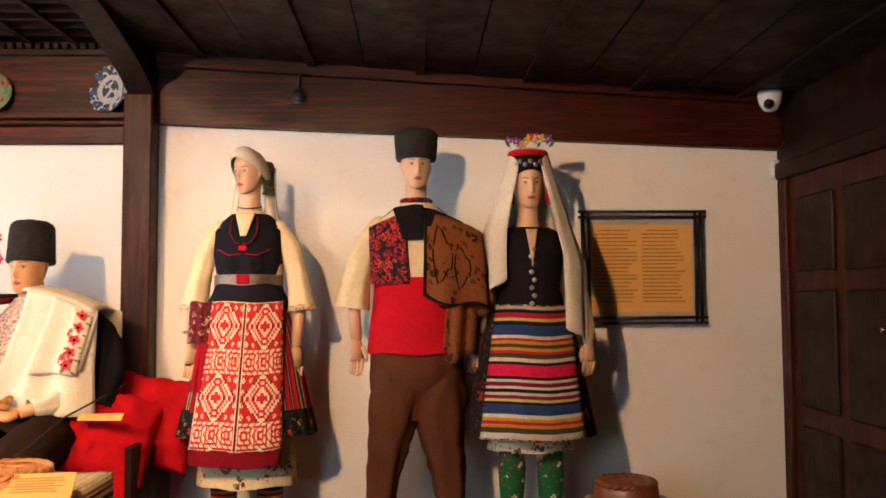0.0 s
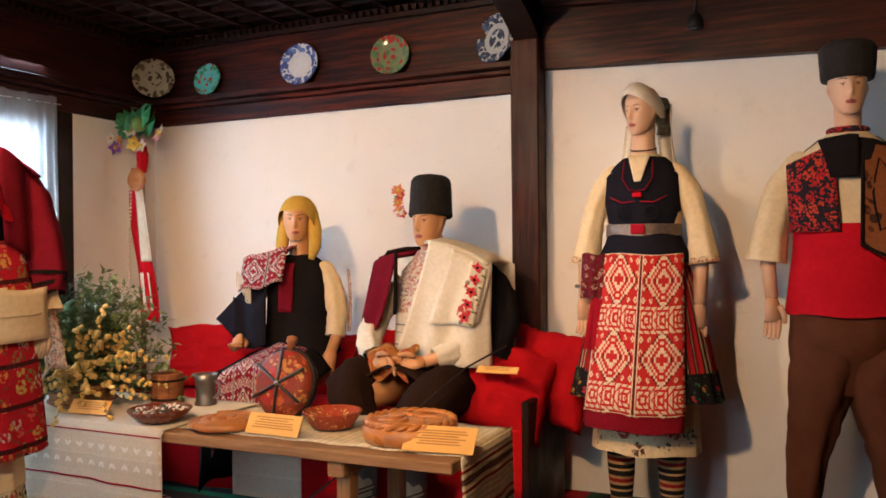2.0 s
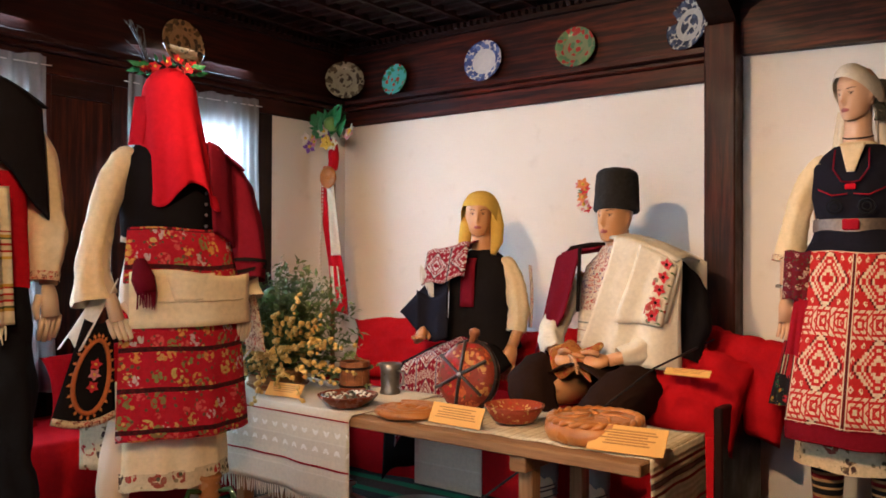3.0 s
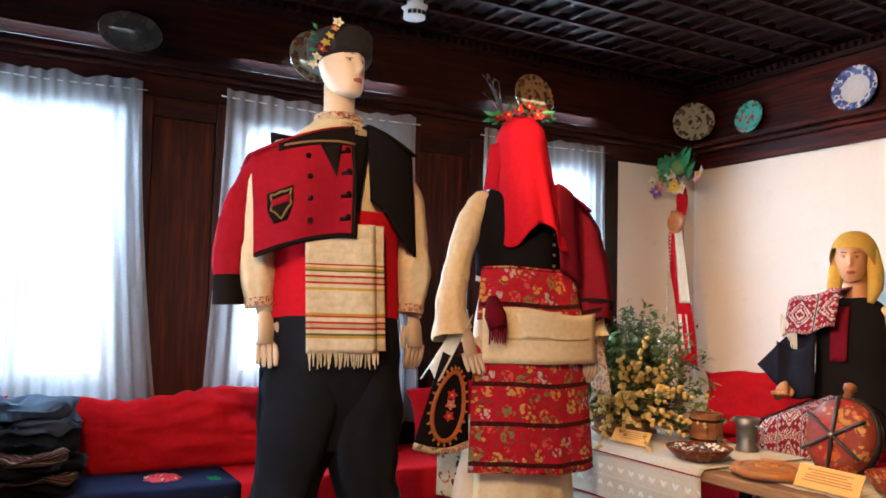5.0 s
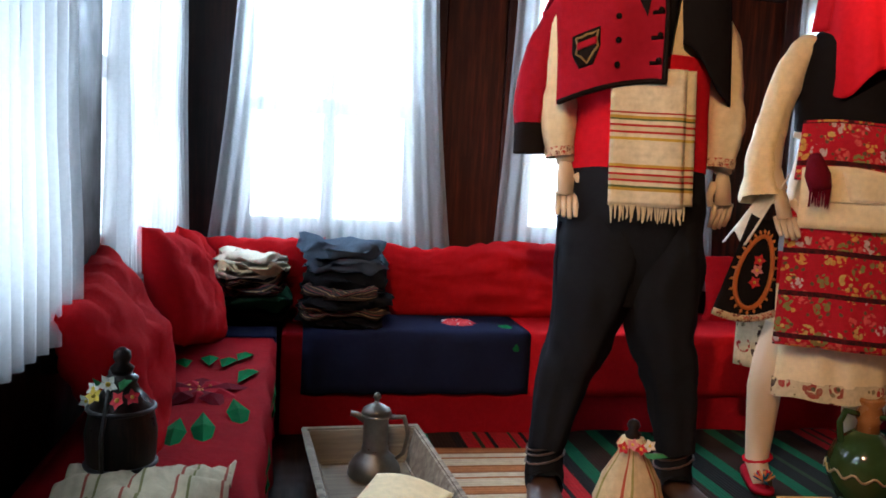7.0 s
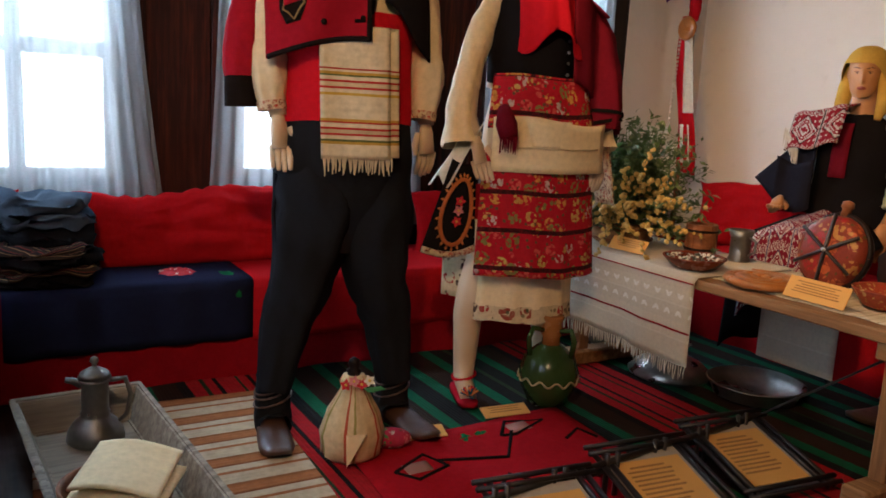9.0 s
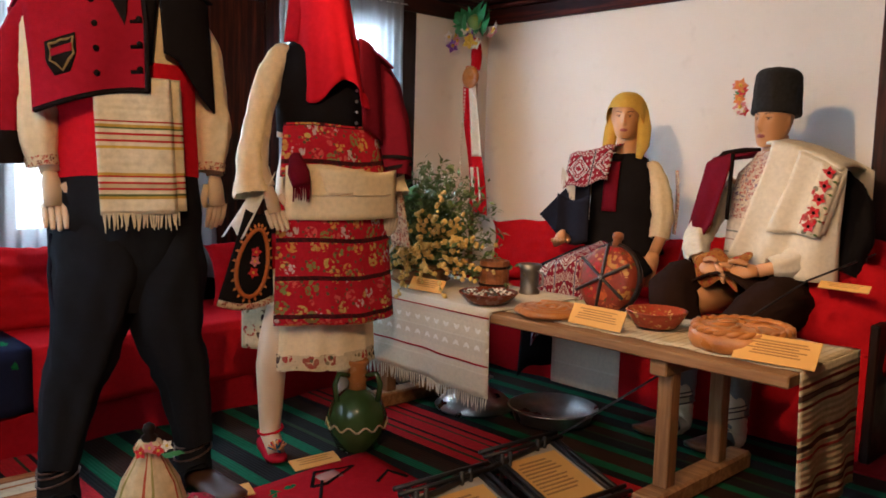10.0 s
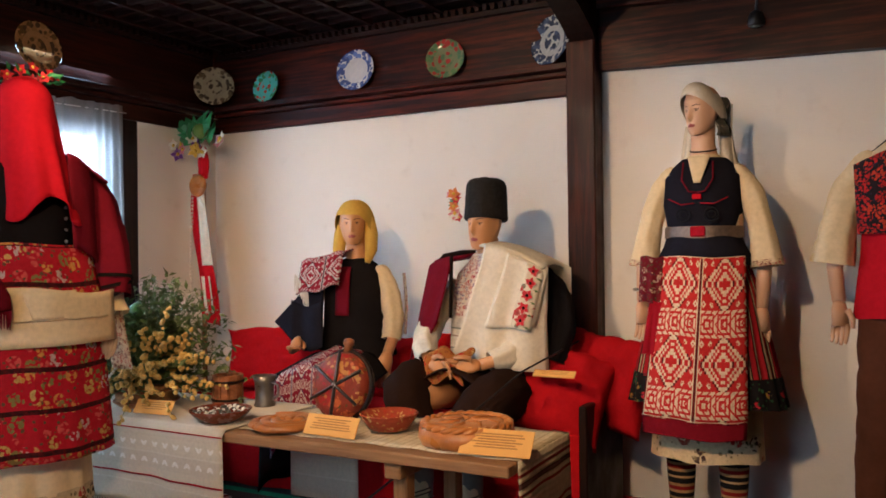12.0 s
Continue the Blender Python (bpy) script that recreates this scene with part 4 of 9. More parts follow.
def leaf(bm, c, way, length, width, up=(0, 0, 1), slot=0):
    way, up = Vector(way).normalized(), Vector(up)
    side = way.cross(up)
    side = side.normalized() if side.length > 1e-4 else way.orthogonal().normalized()
    c = Vector(c)
    nrm = side.cross(way).normalized()
    ps = [c, c + way * length * 0.45 + side * width / 2, c + way * length - nrm * length * 0.12, c + way * length * 0.45 - side * width / 2, c + way * length * 0.45 + nrm * width * 0.15]
    v = [bm.verts.new(p) for p in ps]
    for t in ((0, 1, 4), (1, 2, 4), (2, 3, 4), (3, 0, 4)):
        f = bm.faces.new([v[i] for i in t])
        f.material_index = slot


PETALS = {k: plain(k + "_petals", c, 0.7, grain=60, amount=0.25) for k, c in {
    "red": (0.52, 0.012, 0.02), "white": (0.72, 0.68, 0.58), "yellow": (0.68, 0.46, 0.05), "violet": (0.16, 0.05, 0.30), "pink": (0.62, 0.22, 0.24), "orange": (0.62, 0.20, 0.04)}.items()}
M["leaf_green"] = plain("silk_leaf_green", (0.03, 0.22, 0.07), 0.5, grain=30)
M["leaf_dark"] = plain("box_leaf", (0.10, 0.16, 0.04), 0.55, grain=30)
M["leaf_gold"] = plain("dried_yellow_seed", (0.66, 0.44, 0.12), 0.7, grain=60)


def posy(name, m, label, spots, leaves=(), category="flowers"):
    """Artificial flowers: spots of (place, radius, colour), leaves of (place, way, length)."""
    t = thing(name, m, label, category)
    for c, r, col in spots:
        bm = bmesh.new()
        flower(bm, c, r, (rnd(-0.4, 0.4), -1, rnd(0.0, 0.6)), rnd(0, 6))
        part("flower", bm, [PETALS[col], PETALS["yellow"]], t)
    if leaves:
        bm = bmesh.new()
        for c, way, ln in leaves:
            leaf(bm, c, way, ln, ln * 0.42, (0, -1, 0.2))
        part("leaves", bm, M["leaf_green"], t)
    return t


def fur_hat(m, r, h, label, flare=1.08):
    prof = [(r * 0.97, 0), (r, 0.008)] + [(r * (1 + (flare - 1) * k / 6), h * 0.78 * k / 6) for k in range(1, 7)] + [(r * flare * c, h * (0.78 + 0.24 * d)) for c, d in ((0.985, 0.25), (0.95, 0.5), (0.87, 0.75), (0.72, 0.92), (0.45, 1.0), (0.02, 1.02))]
    bm = lathe(bmesh.new(), prof, 64)
    for v in bm.verts:
        v.co += v.co.normalized() * 0.0045 * wob(v.co.x, v.co.y, v.co.z, 90)
        v.co.y *= 1.16
    return single("fur_hat", bm, M["fur"], m, label, "hat", "fur hats")


def apron(name, m, x0, x1, xb0, xb1, z0, z1, y0, y1, bow, material, label, folds=3, thick=0.004, category="apron", curve=1.0):
    """A hanging front cloth, bowed round the body; x0..x1 at the top, xb0..xb1 below."""
    def fn(u, v):
        a, b = x0 + (xb0 - x0) * v, x1 + (xb1 - x1) * v
        x = a + (b - a) * u
        w = (u - 0.5) * 2
        y = y0 + (y1 - y0) * v + bow * w * w * curve + 0.006 * math.sin(u * folds * 6.28 + 1.1) * v
        return (x, y, z0 + (z1 - z0) * v + 0.004 * math.sin(7 * u))
    t = thing(name, m, label, category)
    part("panel", sheet(bmesh.new(), fn, 24, 16, thick), material, t, "", True)
    for at, r in ((0.004, 0.004), (0.992, 0.0035)):
        edge = [Vector(fn(k / 16, at)) + Vector((0, -0.002, 0)) for k in range(17)]
        part("waist_seam" if at < 0.5 else "hem", tube(bmesh.new(), edge, r, 6), material, t, "", True)
    return t


def fringe(bm, fn, n, length, r=0.0025, droop=0.3):
    """Tassels along fn(u)."""
    for k in range(n):
        p = Vector(fn((k + 0.5) / n))
        q = p + Vector((rnd(-0.006, 0.006), rnd(-0.004, 0.004), -length * rnd(0.7, 1.1)))
        tube(bm, [p, p.lerp(q, 0.5) + Vector((rnd(-0.002, 0.002), 0, 0)), q], [r, r * 0.9, r * 0.5], 4, False)
    return bm


# ================= woman in the diamond apron (by the wall) =================
B1 = pose(-0.765, 3.10, 0.02) @ Matrix.Scale(0.968, 4)
mannequin("mannequin", B1, M["skin"], "painted female mannequin standing in costume by the plaster wall", 1.745, 1.552, (4, 0, -28),
          arms=[([(-0.145, 0.02, 1.38), (-0.205, 0.0, 1.20), (-0.235, -0.02, 1.03), (-0.232, -0.05, 0.90)], (0.05, -0.1, -1), (1, -0.3, 0)),
                ([(0.145, 0.02, 1.38), (0.205, 0.01, 1.20), (0.222, -0.01, 1.02), (0.215, -0.04, 0.88)], (0.0, -0.1, -1), (-1, -0.3, 0))],
          legs=[([(-0.10, 0.0, 0.50), (-0.105, 0.0, 0.1)], [0.06, 0.03]), ([(0.10, 0.0, 0.50), (0.10, 0.0, 0.1)], [0.06, 0.03])])


def kerchief_white():
    t = thing("headscarf", B1, "cream headscarf with grey flowered trim hanging behind", "headscarf")
    bm = bmesh.new()
    m = pose(0, -0.012, 1.655, 4, 0, -28)
    rings = []
    for i in range(12):
        a = i / 11
        ring = []
        for k in range(28):
            th = 2 * math.pi * k / 28 - math.pi / 2
            front = max(0.0, math.cos(th + math.pi / 2))
            z = 0.106 * math.cos(a * 1.5) * 1.02 - 0.02 + 0.055 * front * a - 0.045 * a * (1 - front)
            r = math.sin(min(1.0, a * 1.02 + 0.02) * 1.57)
            ring.append(m @ Vector((0.078 * r * math.cos(th), 0.012 + 0.098 * r * math.sin(th) + 0.0, z + 0.012)))
        rings.append(ring)
    loft(bm, rings)
    part("cap", bm, M["veil_cloth"], t, "", True)

    def fn(u, v):
        x = 0.035 + 0.06 * u + 0.03 * v + 0.01 * math.sin(u * 9 + v * 4)
        return (x, 0.03 + 0.06 * u + 0.012 * math.sin(u * 12), 1.70 - 0.02 * u - (0.27 + 0.04 * math.sin(u * 3)) * v)
    part("tail", sheet(bmesh.new(), fn, 12, 14, 0.004), M["veil_cloth"], t, "", True)
    part("tail", sheet(bmesh.new(), lambda u, v: (-0.075 + 0.05 * u - 0.02 * v, 0.045 + 0.01 * math.sin(u * 9), 1.60 - 0.14 * v), 6, 8, 0.004), M["veil_cloth"], t, "", True)
    part("trim", sheet(bmesh.new(), lambda u, v: (0.05 + 0.035 * u + 0.01 * math.sin(v * 9), -0.005 + 0.055 * u, 1.70 - 0.15 * v), 6, 10, 0.006), floral("grey_trim", (0.10, 0.09, 0.07), [(0.2, 0.18, 0.14), (0.05, 0.06, 0.05), (0.3, 0.25, 0.18)], 60), t, "grey flowered trim", True)


kerchief_white()
shirt1 = thing("blouse", B1, "cream linen blouse with wide sleeves and red stitched cuffs", "blouse")
wrap("body", B1, [(1.475, 0.058, 0.055, 0, 0.02), (1.45, 0.088, 0.07, 0, 0.018), (1.40, 0.138, 0.088, 0, 0.015), (1.30, 0.15, 0.105), (1.1, 0.13, 0.10)], M["cream_cloth"], "", "", parent=shirt1)
for sx in (-1, 1):
    part("sleeve", sleeve(bmesh.new(), [(sx * 0.125, 0.02, 1.40), (sx * 0.176, 0.01, 1.31), (sx * 0.212, 0.0, 1.18), (sx * 0.232, -0.01, 1.045)], [0.040, 0.047, 0.046, 0.060], 20, 0.03, sx), M["cream_cloth"], shirt1, "", True)
    part("cuff", sleeve(bmesh.new(), [(sx * 0.231, -0.01, 1.058), (sx * 0.234, -0.012, 1.035)], [0.061, 0.062], 20, 0.0), M["cuff_stitch"], shirt1, "red stitched cuff", True)
vest1 = thing("bodice", B1, "sleeveless navy bodice with red piping and round appliques", "vest")
wrap("body", B1, [(1.462, 0.085, 0.068, 0, 0.022), (1.43, 0.122, 0.088, 0, 0.02), (1.385, 0.146, 0.108, 0, 0.01), (1.28, 0.152, 0.122), (1.18, 0.134, 0.112), (1.12, 0.152, 0.12), (1.045, 0.192, 0.145)], M["navy_wool"], "", "", wave=0.02, lobes=8, parent=vest1)
part("neck_insert", sheet(bmesh.new(), lambda u, v: ((u - 0.5) * (0.085 - 0.06 * v), -0.084 - 0.040 * v, 1.462 - 0.105 * v), 6, 6, 0.004), M["cream_cloth"], vest1, "cream shirt front", True)
for sx in (-1, 1):
    bm = bmesh.new()
    for rr in (0.026, 0.014):
        tube(bm, [(sx * 0.052 + rr * math.cos(a * 0.5236), -0.125 - 0.004, 1.235 + rr * math.sin(a * 0.5236)) for a in range(13)], 0.003, 5, False)
    part("applique", bm, M["slate_wool"], vest1)
    part("piping", tube(bmesh.new(), [(sx * 0.055, -0.10, 1.44), (sx * 0.058, -0.122, 1.37), (sx * 0.03, -0.130, 1.325), (0, -0.131, 1.32)], 0.0035, 6), M["wine_wool"], vest1, "red piping", True)
    part("piping", tube(bmesh.new(), [(sx * 0.11, -0.112, 1.30), (sx * 0.06, -0.13, 1.275), (sx * 0.01, -0.132, 1.28)], 0.0025, 6), M["red_wool"], vest1, "red piping", True)
part("tie", new_box(-0.018, 0.018, -0.139, -0.128, 1.295, 1.315, bevel=0.004), M["red_cloth"], vest1, "small red bow")
belt1 = thing("belt", B1, "pale metal plate belt with a red clasp", "belt")
wrap("band", B1, [(1.193, 0.148, 0.119), (1.150, 0.15, 0.121)], plain("worn_metal_belt", (0.20, 0.15, 0.12), 0.45, 0.6, grain=70, amount=0.7), "", "", parent=belt1)
part("clasp", new_box(-0.028, 0.028, -0.132, -0.119, 1.152, 1.192, bevel=0.005), M["red_wool"], belt1, "red enamel clasp")
wrap("underskirt", B1, [(1.10, 0.15, 0.12), (0.95, 0.20, 0.15), (0.60, 0.275, 0.18)], M["red_pleats"], "red pleated wool skirt showing beside the apron", "skirt", 96, 0.05, 24)
wrap("skirt_hem", B1, [(0.62, 0.279, 0.184), (0.505, 0.298, 0.192)], M["black_floral"], "black skirt border with bright stitched flowers", "skirt", 96, 0.05, 24)
wrap("chemise", B1, [(0.70, 0.20, 0.14), (0.40, 0.205, 0.145)], M["cream_cloth"], "cream chemise below the skirt", "chemise", 64, 0.03, 10)
wrap("chemise_hem", B1, [(0.405, 0.207, 0.147), (0.295, 0.212, 0.152)], M["hem_stitch"], "linen hem with red and black stitched flowers", "chemise", 64, 0.03, 10)
apron("apron", B1, -0.142, 0.165, -0.208, 0.178, 1.075, 0.465, -0.140, -0.232, 0.05, M["apron_diamond"], "red woven apron with cream nested diamonds")
apron("apron_border", B1, -0.206, 0.176, -0.205, 0.17, 0.467, 0.405, -0.2325, -0.235, 0.05, cloth("wine_fringe", (0.20, 0.008, 0.016)), "dark red fringed lower edge of the apron", 14)
apron("belt_pouch", B1, -0.225, -0.135, -0.232, -0.13, 1.075, 0.90, -0.115, -0.13, 0.02, floral("pouch_stitch", (0.13, 0.008, 0.016), [(0.35, 0.25, 0.2), (0.1, 0.02, 0.04), (0.4, 0.3, 0.2)], 34), "small wine-red stitched belt pouch", category="pouch")
apron("side_ribbon", B1, -0.185, -0.13, -0.215, -0.13, 0.90, 0.70, -0.13, -0.15, 0.0, M["red_wool"], "plain red ribbon hanging beside the apron", category="ribbon")
single("bracelet", tube(bmesh.new(), [(-0.24 + 0.030 * math.cos(a), -0.035 + 0.030 * math.sin(a), 0.945) for a in [i * 0.5236 for i in range(13)]], 0.007, 8, False), M["metal_old"], B1, "thin metal bracelet on the wrist", "bracelet")
single("choker", tube(bmesh.new(), [(0.05 * math.cos(a), 0.014 + 0.05 * math.sin(a), 1.497 - 0.012 * math.sin(a + 3.14)) for a in [i * 0.5236 for i in range(13)]], 0.003, 6, False), M["black_braid"], B1, "thin dark cord at the neck", "necklace")
for sx in (-0.10, 0.10):
    single("sock", sleeve(bmesh.new(), [(sx, 0, 0.46), (sx, 0.0, 0.34), (sx, 0.0, 0.18), (sx, 0.0, 0.06)], [0.060, 0.062, 0.052, 0.042], 18, 0.01), M["socks_stripe"], B1, "black, brown and ochre striped knitted sock", "sock", "striped socks")
    single("shoe", foot_shoe(bmesh.new(), (sx, 0.05, -0.015), (sx * 1.25, -0.16, -0.015), 0.085, 0.045), floral("green_slipper", (0.012, 0.035, 0.02), [(0.03, 0.16, 0.06), (0.25, 0.02, 0.02), (0.03, 0.10, 0.05)], 40), B1, "dark green knitted slipper", "shoe", "knitted slippers")

# ================= man in the sash (by the wall) =================
B2 = pose(-0.05, 3.10, 0.0) @ Matrix.Scale(0.968, 4)
mannequin("mannequin", B2, M["skin"], "painted male mannequin standing in costume by the plaster wall", 1.80, 1.591, (0, 0, 6),
          arms=[([(-0.18, 0.02, 1.41), (-0.245, 0.0, 1.22), (-0.275, -0.02, 1.05), (-0.262, -0.05, 0.93)], (0.06, -0.15, -1), (1, -0.4, 0)),
                ([(0.18, 0.02, 1.41), (0.24, 0.03, 1.22), (0.27, 0.03, 1.02), (0.26, 0.02, 0.93)], (0.0, -0.1, -1), (-1, -0.3, 0))],
          legs=[([(-0.155, 0, 0.3), (-0.165, 0, 0.08)], [0.04, 0.035]), ([(0.145, 0, 0.3), (0.155, 0, 0.08)], [0.04, 0.035])])
fur_hat(B2 @ pose(0, 0, 1.722), 0.090, 0.135, "tall black lambskin hat on the standing man")
shirt2 = thing("shirt", B2, "cream homespun shirt with wide open sleeve", "shirt")
wrap("body", B2, [(1.54, 0.058, 0.056, 0, 0.01), (1.515, 0.09, 0.07, 0, 0.018), (1.47, 0.145, 0.09, 0, 0.015), (1.40, 0.18, 0.108), (1.32, 0.188, 0.118), (1.15, 0.18, 0.12)], M["cream_cloth"], "", "", parent=shirt2)
part("sleeve", sleeve(bmesh.new(), [(-0.165, 0.02, 1.43), (-0.225, 0.0, 1.33), (-0.262, -0.01, 1.2), (-0.282, -0.015, 1.065)], [0.048, 0.058, 0.060, 0.074], 20, 0.035, 1.0), M["cream_cloth"], shirt2, "", True)
part("collar", tube(bmesh.new(), [(0.062 * math.cos(a), 0.012 + 0.06 * math.sin(a), 1.54) for a in [i * 0.5236 for i in range(13)]], 0.012, 8, False), M["vest_stitch"], shirt2, "stitched collar", True)
vest2 = thing("vest", B2, "short black vest with red stitched front", "vest")


def vest_front(x0, x1, xb0, xb1, z0, z1, b=0.125, sag=0.0):
    def fn(u, v):
        x = (x0 + (xb0 - x0) * v) * (1 - u) + (x1 + (xb1 - x1) * v) * u
        y = -b * math.sqrt(max(0.0, 1 - (x / 0.245) ** 2)) * (0.78 + 0.22 * min(1, v * 3)) - 0.006
        return (x, y, z0 + (z1 - z0) * v - 0.42 * max(0.0, abs(x) - 0.08) * (1 - v) + sag * u * v + 0.05 * (1 - v) * (abs(x) < 0.09) * (0.09 - abs(x)) * 3)
    return sheet(bmesh.new(), fn, 12, 16, 0.006)


part("front", vest_front(-0.205, -0.05, -0.195, -0.03, 1.47, 1.17), M["vest_stitch"], vest2, "red stitched panel", True)
part("front", vest_front(-0.10, 0.03, -0.06, 0.025, 1.50, 1.36), M["black_wool"], vest2, "", True)
part("front", vest_front(0.03, 0.2, 0.05, 0.2, 1.49, 1.25), M["black_wool"], vest2, "", True)
wrap("back", B2, [(1.515, 0.10, 0.075, 0, 0.035), (1.47, 0.155, 0.09, 0, 0.035), (1.40, 0.19, 0.11, 0, 0.03), (1.17, 0.188, 0.12, 0, 0.03)], M["black_wool"], "", "", parent=vest2)
wrap("sash", B2, [(1.20, 0.185, 0.128), (1.10, 0.190, 0.135), (0.98, 0.206, 0.152), (0.872, 0.218, 0.168)], M["red_cloth"], "wide plain red woven waist sash", "sash", 64, 0.012, 6)


def hung_jacket(m, pts, material, braid, label, seed=0.0):
    """A jacket thrown over one shoulder: front panel, back and empty sleeve."""
    t = thing("jacket", m, label, "jacket")
    x0, x1, zt, zb = pts
    w = x1 - x0

    def fn(u, v):
        x = x0 + w * u + 0.03 * v * (u - 0.2)
        y = -0.15 * math.sqrt(max(0.02, 1 - (x / 0.36) ** 2)) * (0.62 + 0.38 * min(1, v * 2.5)) - 0.012 + 0.012 * math.sin(u * 11 + seed) * v
        return (x, y, zt - 0.085 * u ** 1.6 + (zb - zt) * v - 0.03 * math.sin(u * 5) * v)
    part("front", sheet(bmesh.new(), fn, 18, 18, 0.008), material, t, "", True)
    part("back", sheet(bmesh.new(), lambda u, v: (x0 + w * u * 1.05, 0.10 * (1 - 0.3 * u) + 0.01 * math.sin(u * 9), zt - 0.085 * u ** 1.6 + (zb - zt) * v), 12, 12, 0.008), material, t, "", True)
    part("shoulder", sheet(bmesh.new(), lambda u, v: (x0 + w * u, -0.10 + 0.2 * v, zt + 0.012 * math.sin(math.pi * v) - 0.085 * u ** 1.6), 12, 8, 0.008), material, t, "", True)
    part("sleeve", sleeve(bmesh.new(), [(x1 - 0.07, 0.0, zt - 0.09), (x1 - 0.02, 0.0, zt - 0.2), (x1 + 0.0, -0.02, zt - 0.38), (x1 - 0.03, -0.03, zb + 0.0)], [0.055, 0.072, 0.068, 0.06], 18, 0.05, seed), material, t, "", True)

    def trim(k, off):
        return [Vector(fn(u, k)) + Vector((0, -0.008, 0)) for u in [i / 10 for i in range(11)]]
    part("braid", tube(bmesh.new(), trim(0.985, 0), 0.006, 6), braid, t, "", True)
    part("braid", tube(bmesh.new(), [Vector(fn(0.02, k / 10)) + Vector((0, -0.008, 0)) for k in range(11)], 0.007, 6), braid, t, "", True)
    for a, b, c in ((0.30, 0.45, 0.16), (0.62, 0.55, 0.13)):
        loop = [Vector(fn(min(1, max(0, a + c * math.cos(q * 0.5236))), min(1, max(0, b + 1.7 * c * math.sin(q * 0.5236) * (1 + 0.4 * math.cos(3 * q * 0.5236)))))) + Vector((0, -0.008, 0)) for q in range(13)]
        part("braid", tube(bmesh.new(), loop, 0.004, 5, False), braid, t, "", True)
    return t


hung_jacket(B2, (0.035, 0.285, 1.475, 1.12), M["tan_figured"], M["black_braid"], "tan woollen jacket with black braid hung over one shoulder", 1.0)


def long_fall():
    t = thing("jacket_tail", B2, "hanging brown sleeve and lining of the shoulder jacket", "jacket")
    part("tail", sheet(bmesh.new(), lambda u, v: (0.13 + 0.15 * u - 0.02 * v, -0.14 + 0.10 * u * u + 0.014 * math.sin(u * 13), 1.13 - 0.28 * v - 0.02 * math.sin(6 * u)), 14, 10, 0.006), M["tan_figured"], t, "", True)


long_fall()


def baggy_trousers(m, hipw, crotch, top, legs, material, label, low=0.12):
    """Full-seated trousers narrowing to the ankle; legs: centre x at knee and ankle."""
    t = thing("trousers", m, label, "trousers")
    wrap("seat", m, [(top, hipw, 0.145), (top - 0.12, hipw * 1.06, 0.16), (crotch + 0.10, hipw * 1.04, 0.118), (crotch + 0.01, hipw * 0.96, 0.090), (crotch - 0.03, hipw * 0.86, 0.070)], material, "", "", 80, 0.055, 9, parent=t)
    for k, (xk, xa) in enumerate(legs):
        s = -1 if k == 0 else 1
        part("leg", sleeve(bmesh.new(), [(s * hipw * 0.42, -0.012, crotch + 0.27), (s * hipw * 0.46, -0.012, crotch + 0.08), (xk * 0.96, -0.01, crotch - 0.12), (xk + (xa - xk) * 0.5, -0.005, (crotch - 0.1 + low) * 0.55), (xa, 0, low)], [hipw * 0.60, hipw * 0.62, hipw * 0.48, 0.076, 0.052], 40, 0.035, k), material, t, "", True)
    return t


baggy_trousers(B2, 0.195, 0.615, 0.885, [(-0.125, -0.165), (0.115, 0.155)], M["brown_wool"], "baggy dark brown woollen trousers", 0.13)


def tsarvul(m, x, y, toe_x, label, wrapcol, size=1.0):
    t = thing("leather_shoe", m, label, "shoe", "laced leather shoes")
    part("sole", foot_shoe(bmesh.new(), (x, y + 0.06, 0.004), (toe_x, y - 0.20 * size, 0.004), 0.062, 0.05, 0.03), M["leather"], t, "", True)
    part("legging", sleeve(bmesh.new(), [(x, y, 0.19), (x, y, 0.12), (x, y - 0.01, 0.05), (x, y - 0.06, 0.045)], [0.05, 0.052, 0.056, 0.046], 16, 0.02), wrapcol, t, "", True)
    for z, r in ((0.155, 0.055), (0.115, 0.057), (0.14, 0.056)):
        part("lace", tube(bmesh.new(), [(x + r * math.cos(a), y + r * math.sin(a), z + 0.018 * math.cos(a)) for a in [i * 0.5236 for i in range(13)]], 0.003, 5, False), M["leather"], t, "", True)
    return t


for sx, tx in ((-0.165, -0.19), (0.155, 0.19)):
    tsarvul(B2, sx, 0.0, tx, "brown leather shoe laced over a wool legging", M["brown_wool"])

# ================= bride by the wall =================
B3 = pose(0.435, 3.10, 0.02) @ Matrix.Scale(0.968, 4)
mannequin("mannequin", B3, M["skin"], "painted female mannequin in veiled bridal costume by the wall", 1.70, 1.487, (2, 0, 4),
          arms=[([(-0.15, 0.02, 1.36), (-0.19, 0.0, 1.16), (-0.21, 0.02, 1.0), (-0.22, 0.02, 0.93)], (0.0, -0.1, -1), (1, -0.3, 0)),
                ([(0.16, 0.02, 1.36), (0.225, 0.0, 1.16), (0.255, -0.02, 0.98), (0.258, -0.04, 0.90)], (-0.05, -0.2, -1), (-1, -0.3, 0))],
          legs=[([(-0.08, 0, 0.5), (-0.08, 0, 0.08)], [0.06, 0.04]), ([(0.08, 0, 0.5), (0.08, 0, 0.08)], [0.06, 0.04])])
crown3 = thing("bridal_crown", B3, "bridal headdress with coins, red band and flowers", "headdress")
part("band", lathe(bmesh.new(), [(0.076, 1.635), (0.082, 1.65), (0.080, 1.70), (0.084, 1.74), (0.06, 1.745)], 28, Matrix.Translation((0, -0.005, 0))), M["black_wool"], crown3, "", True)
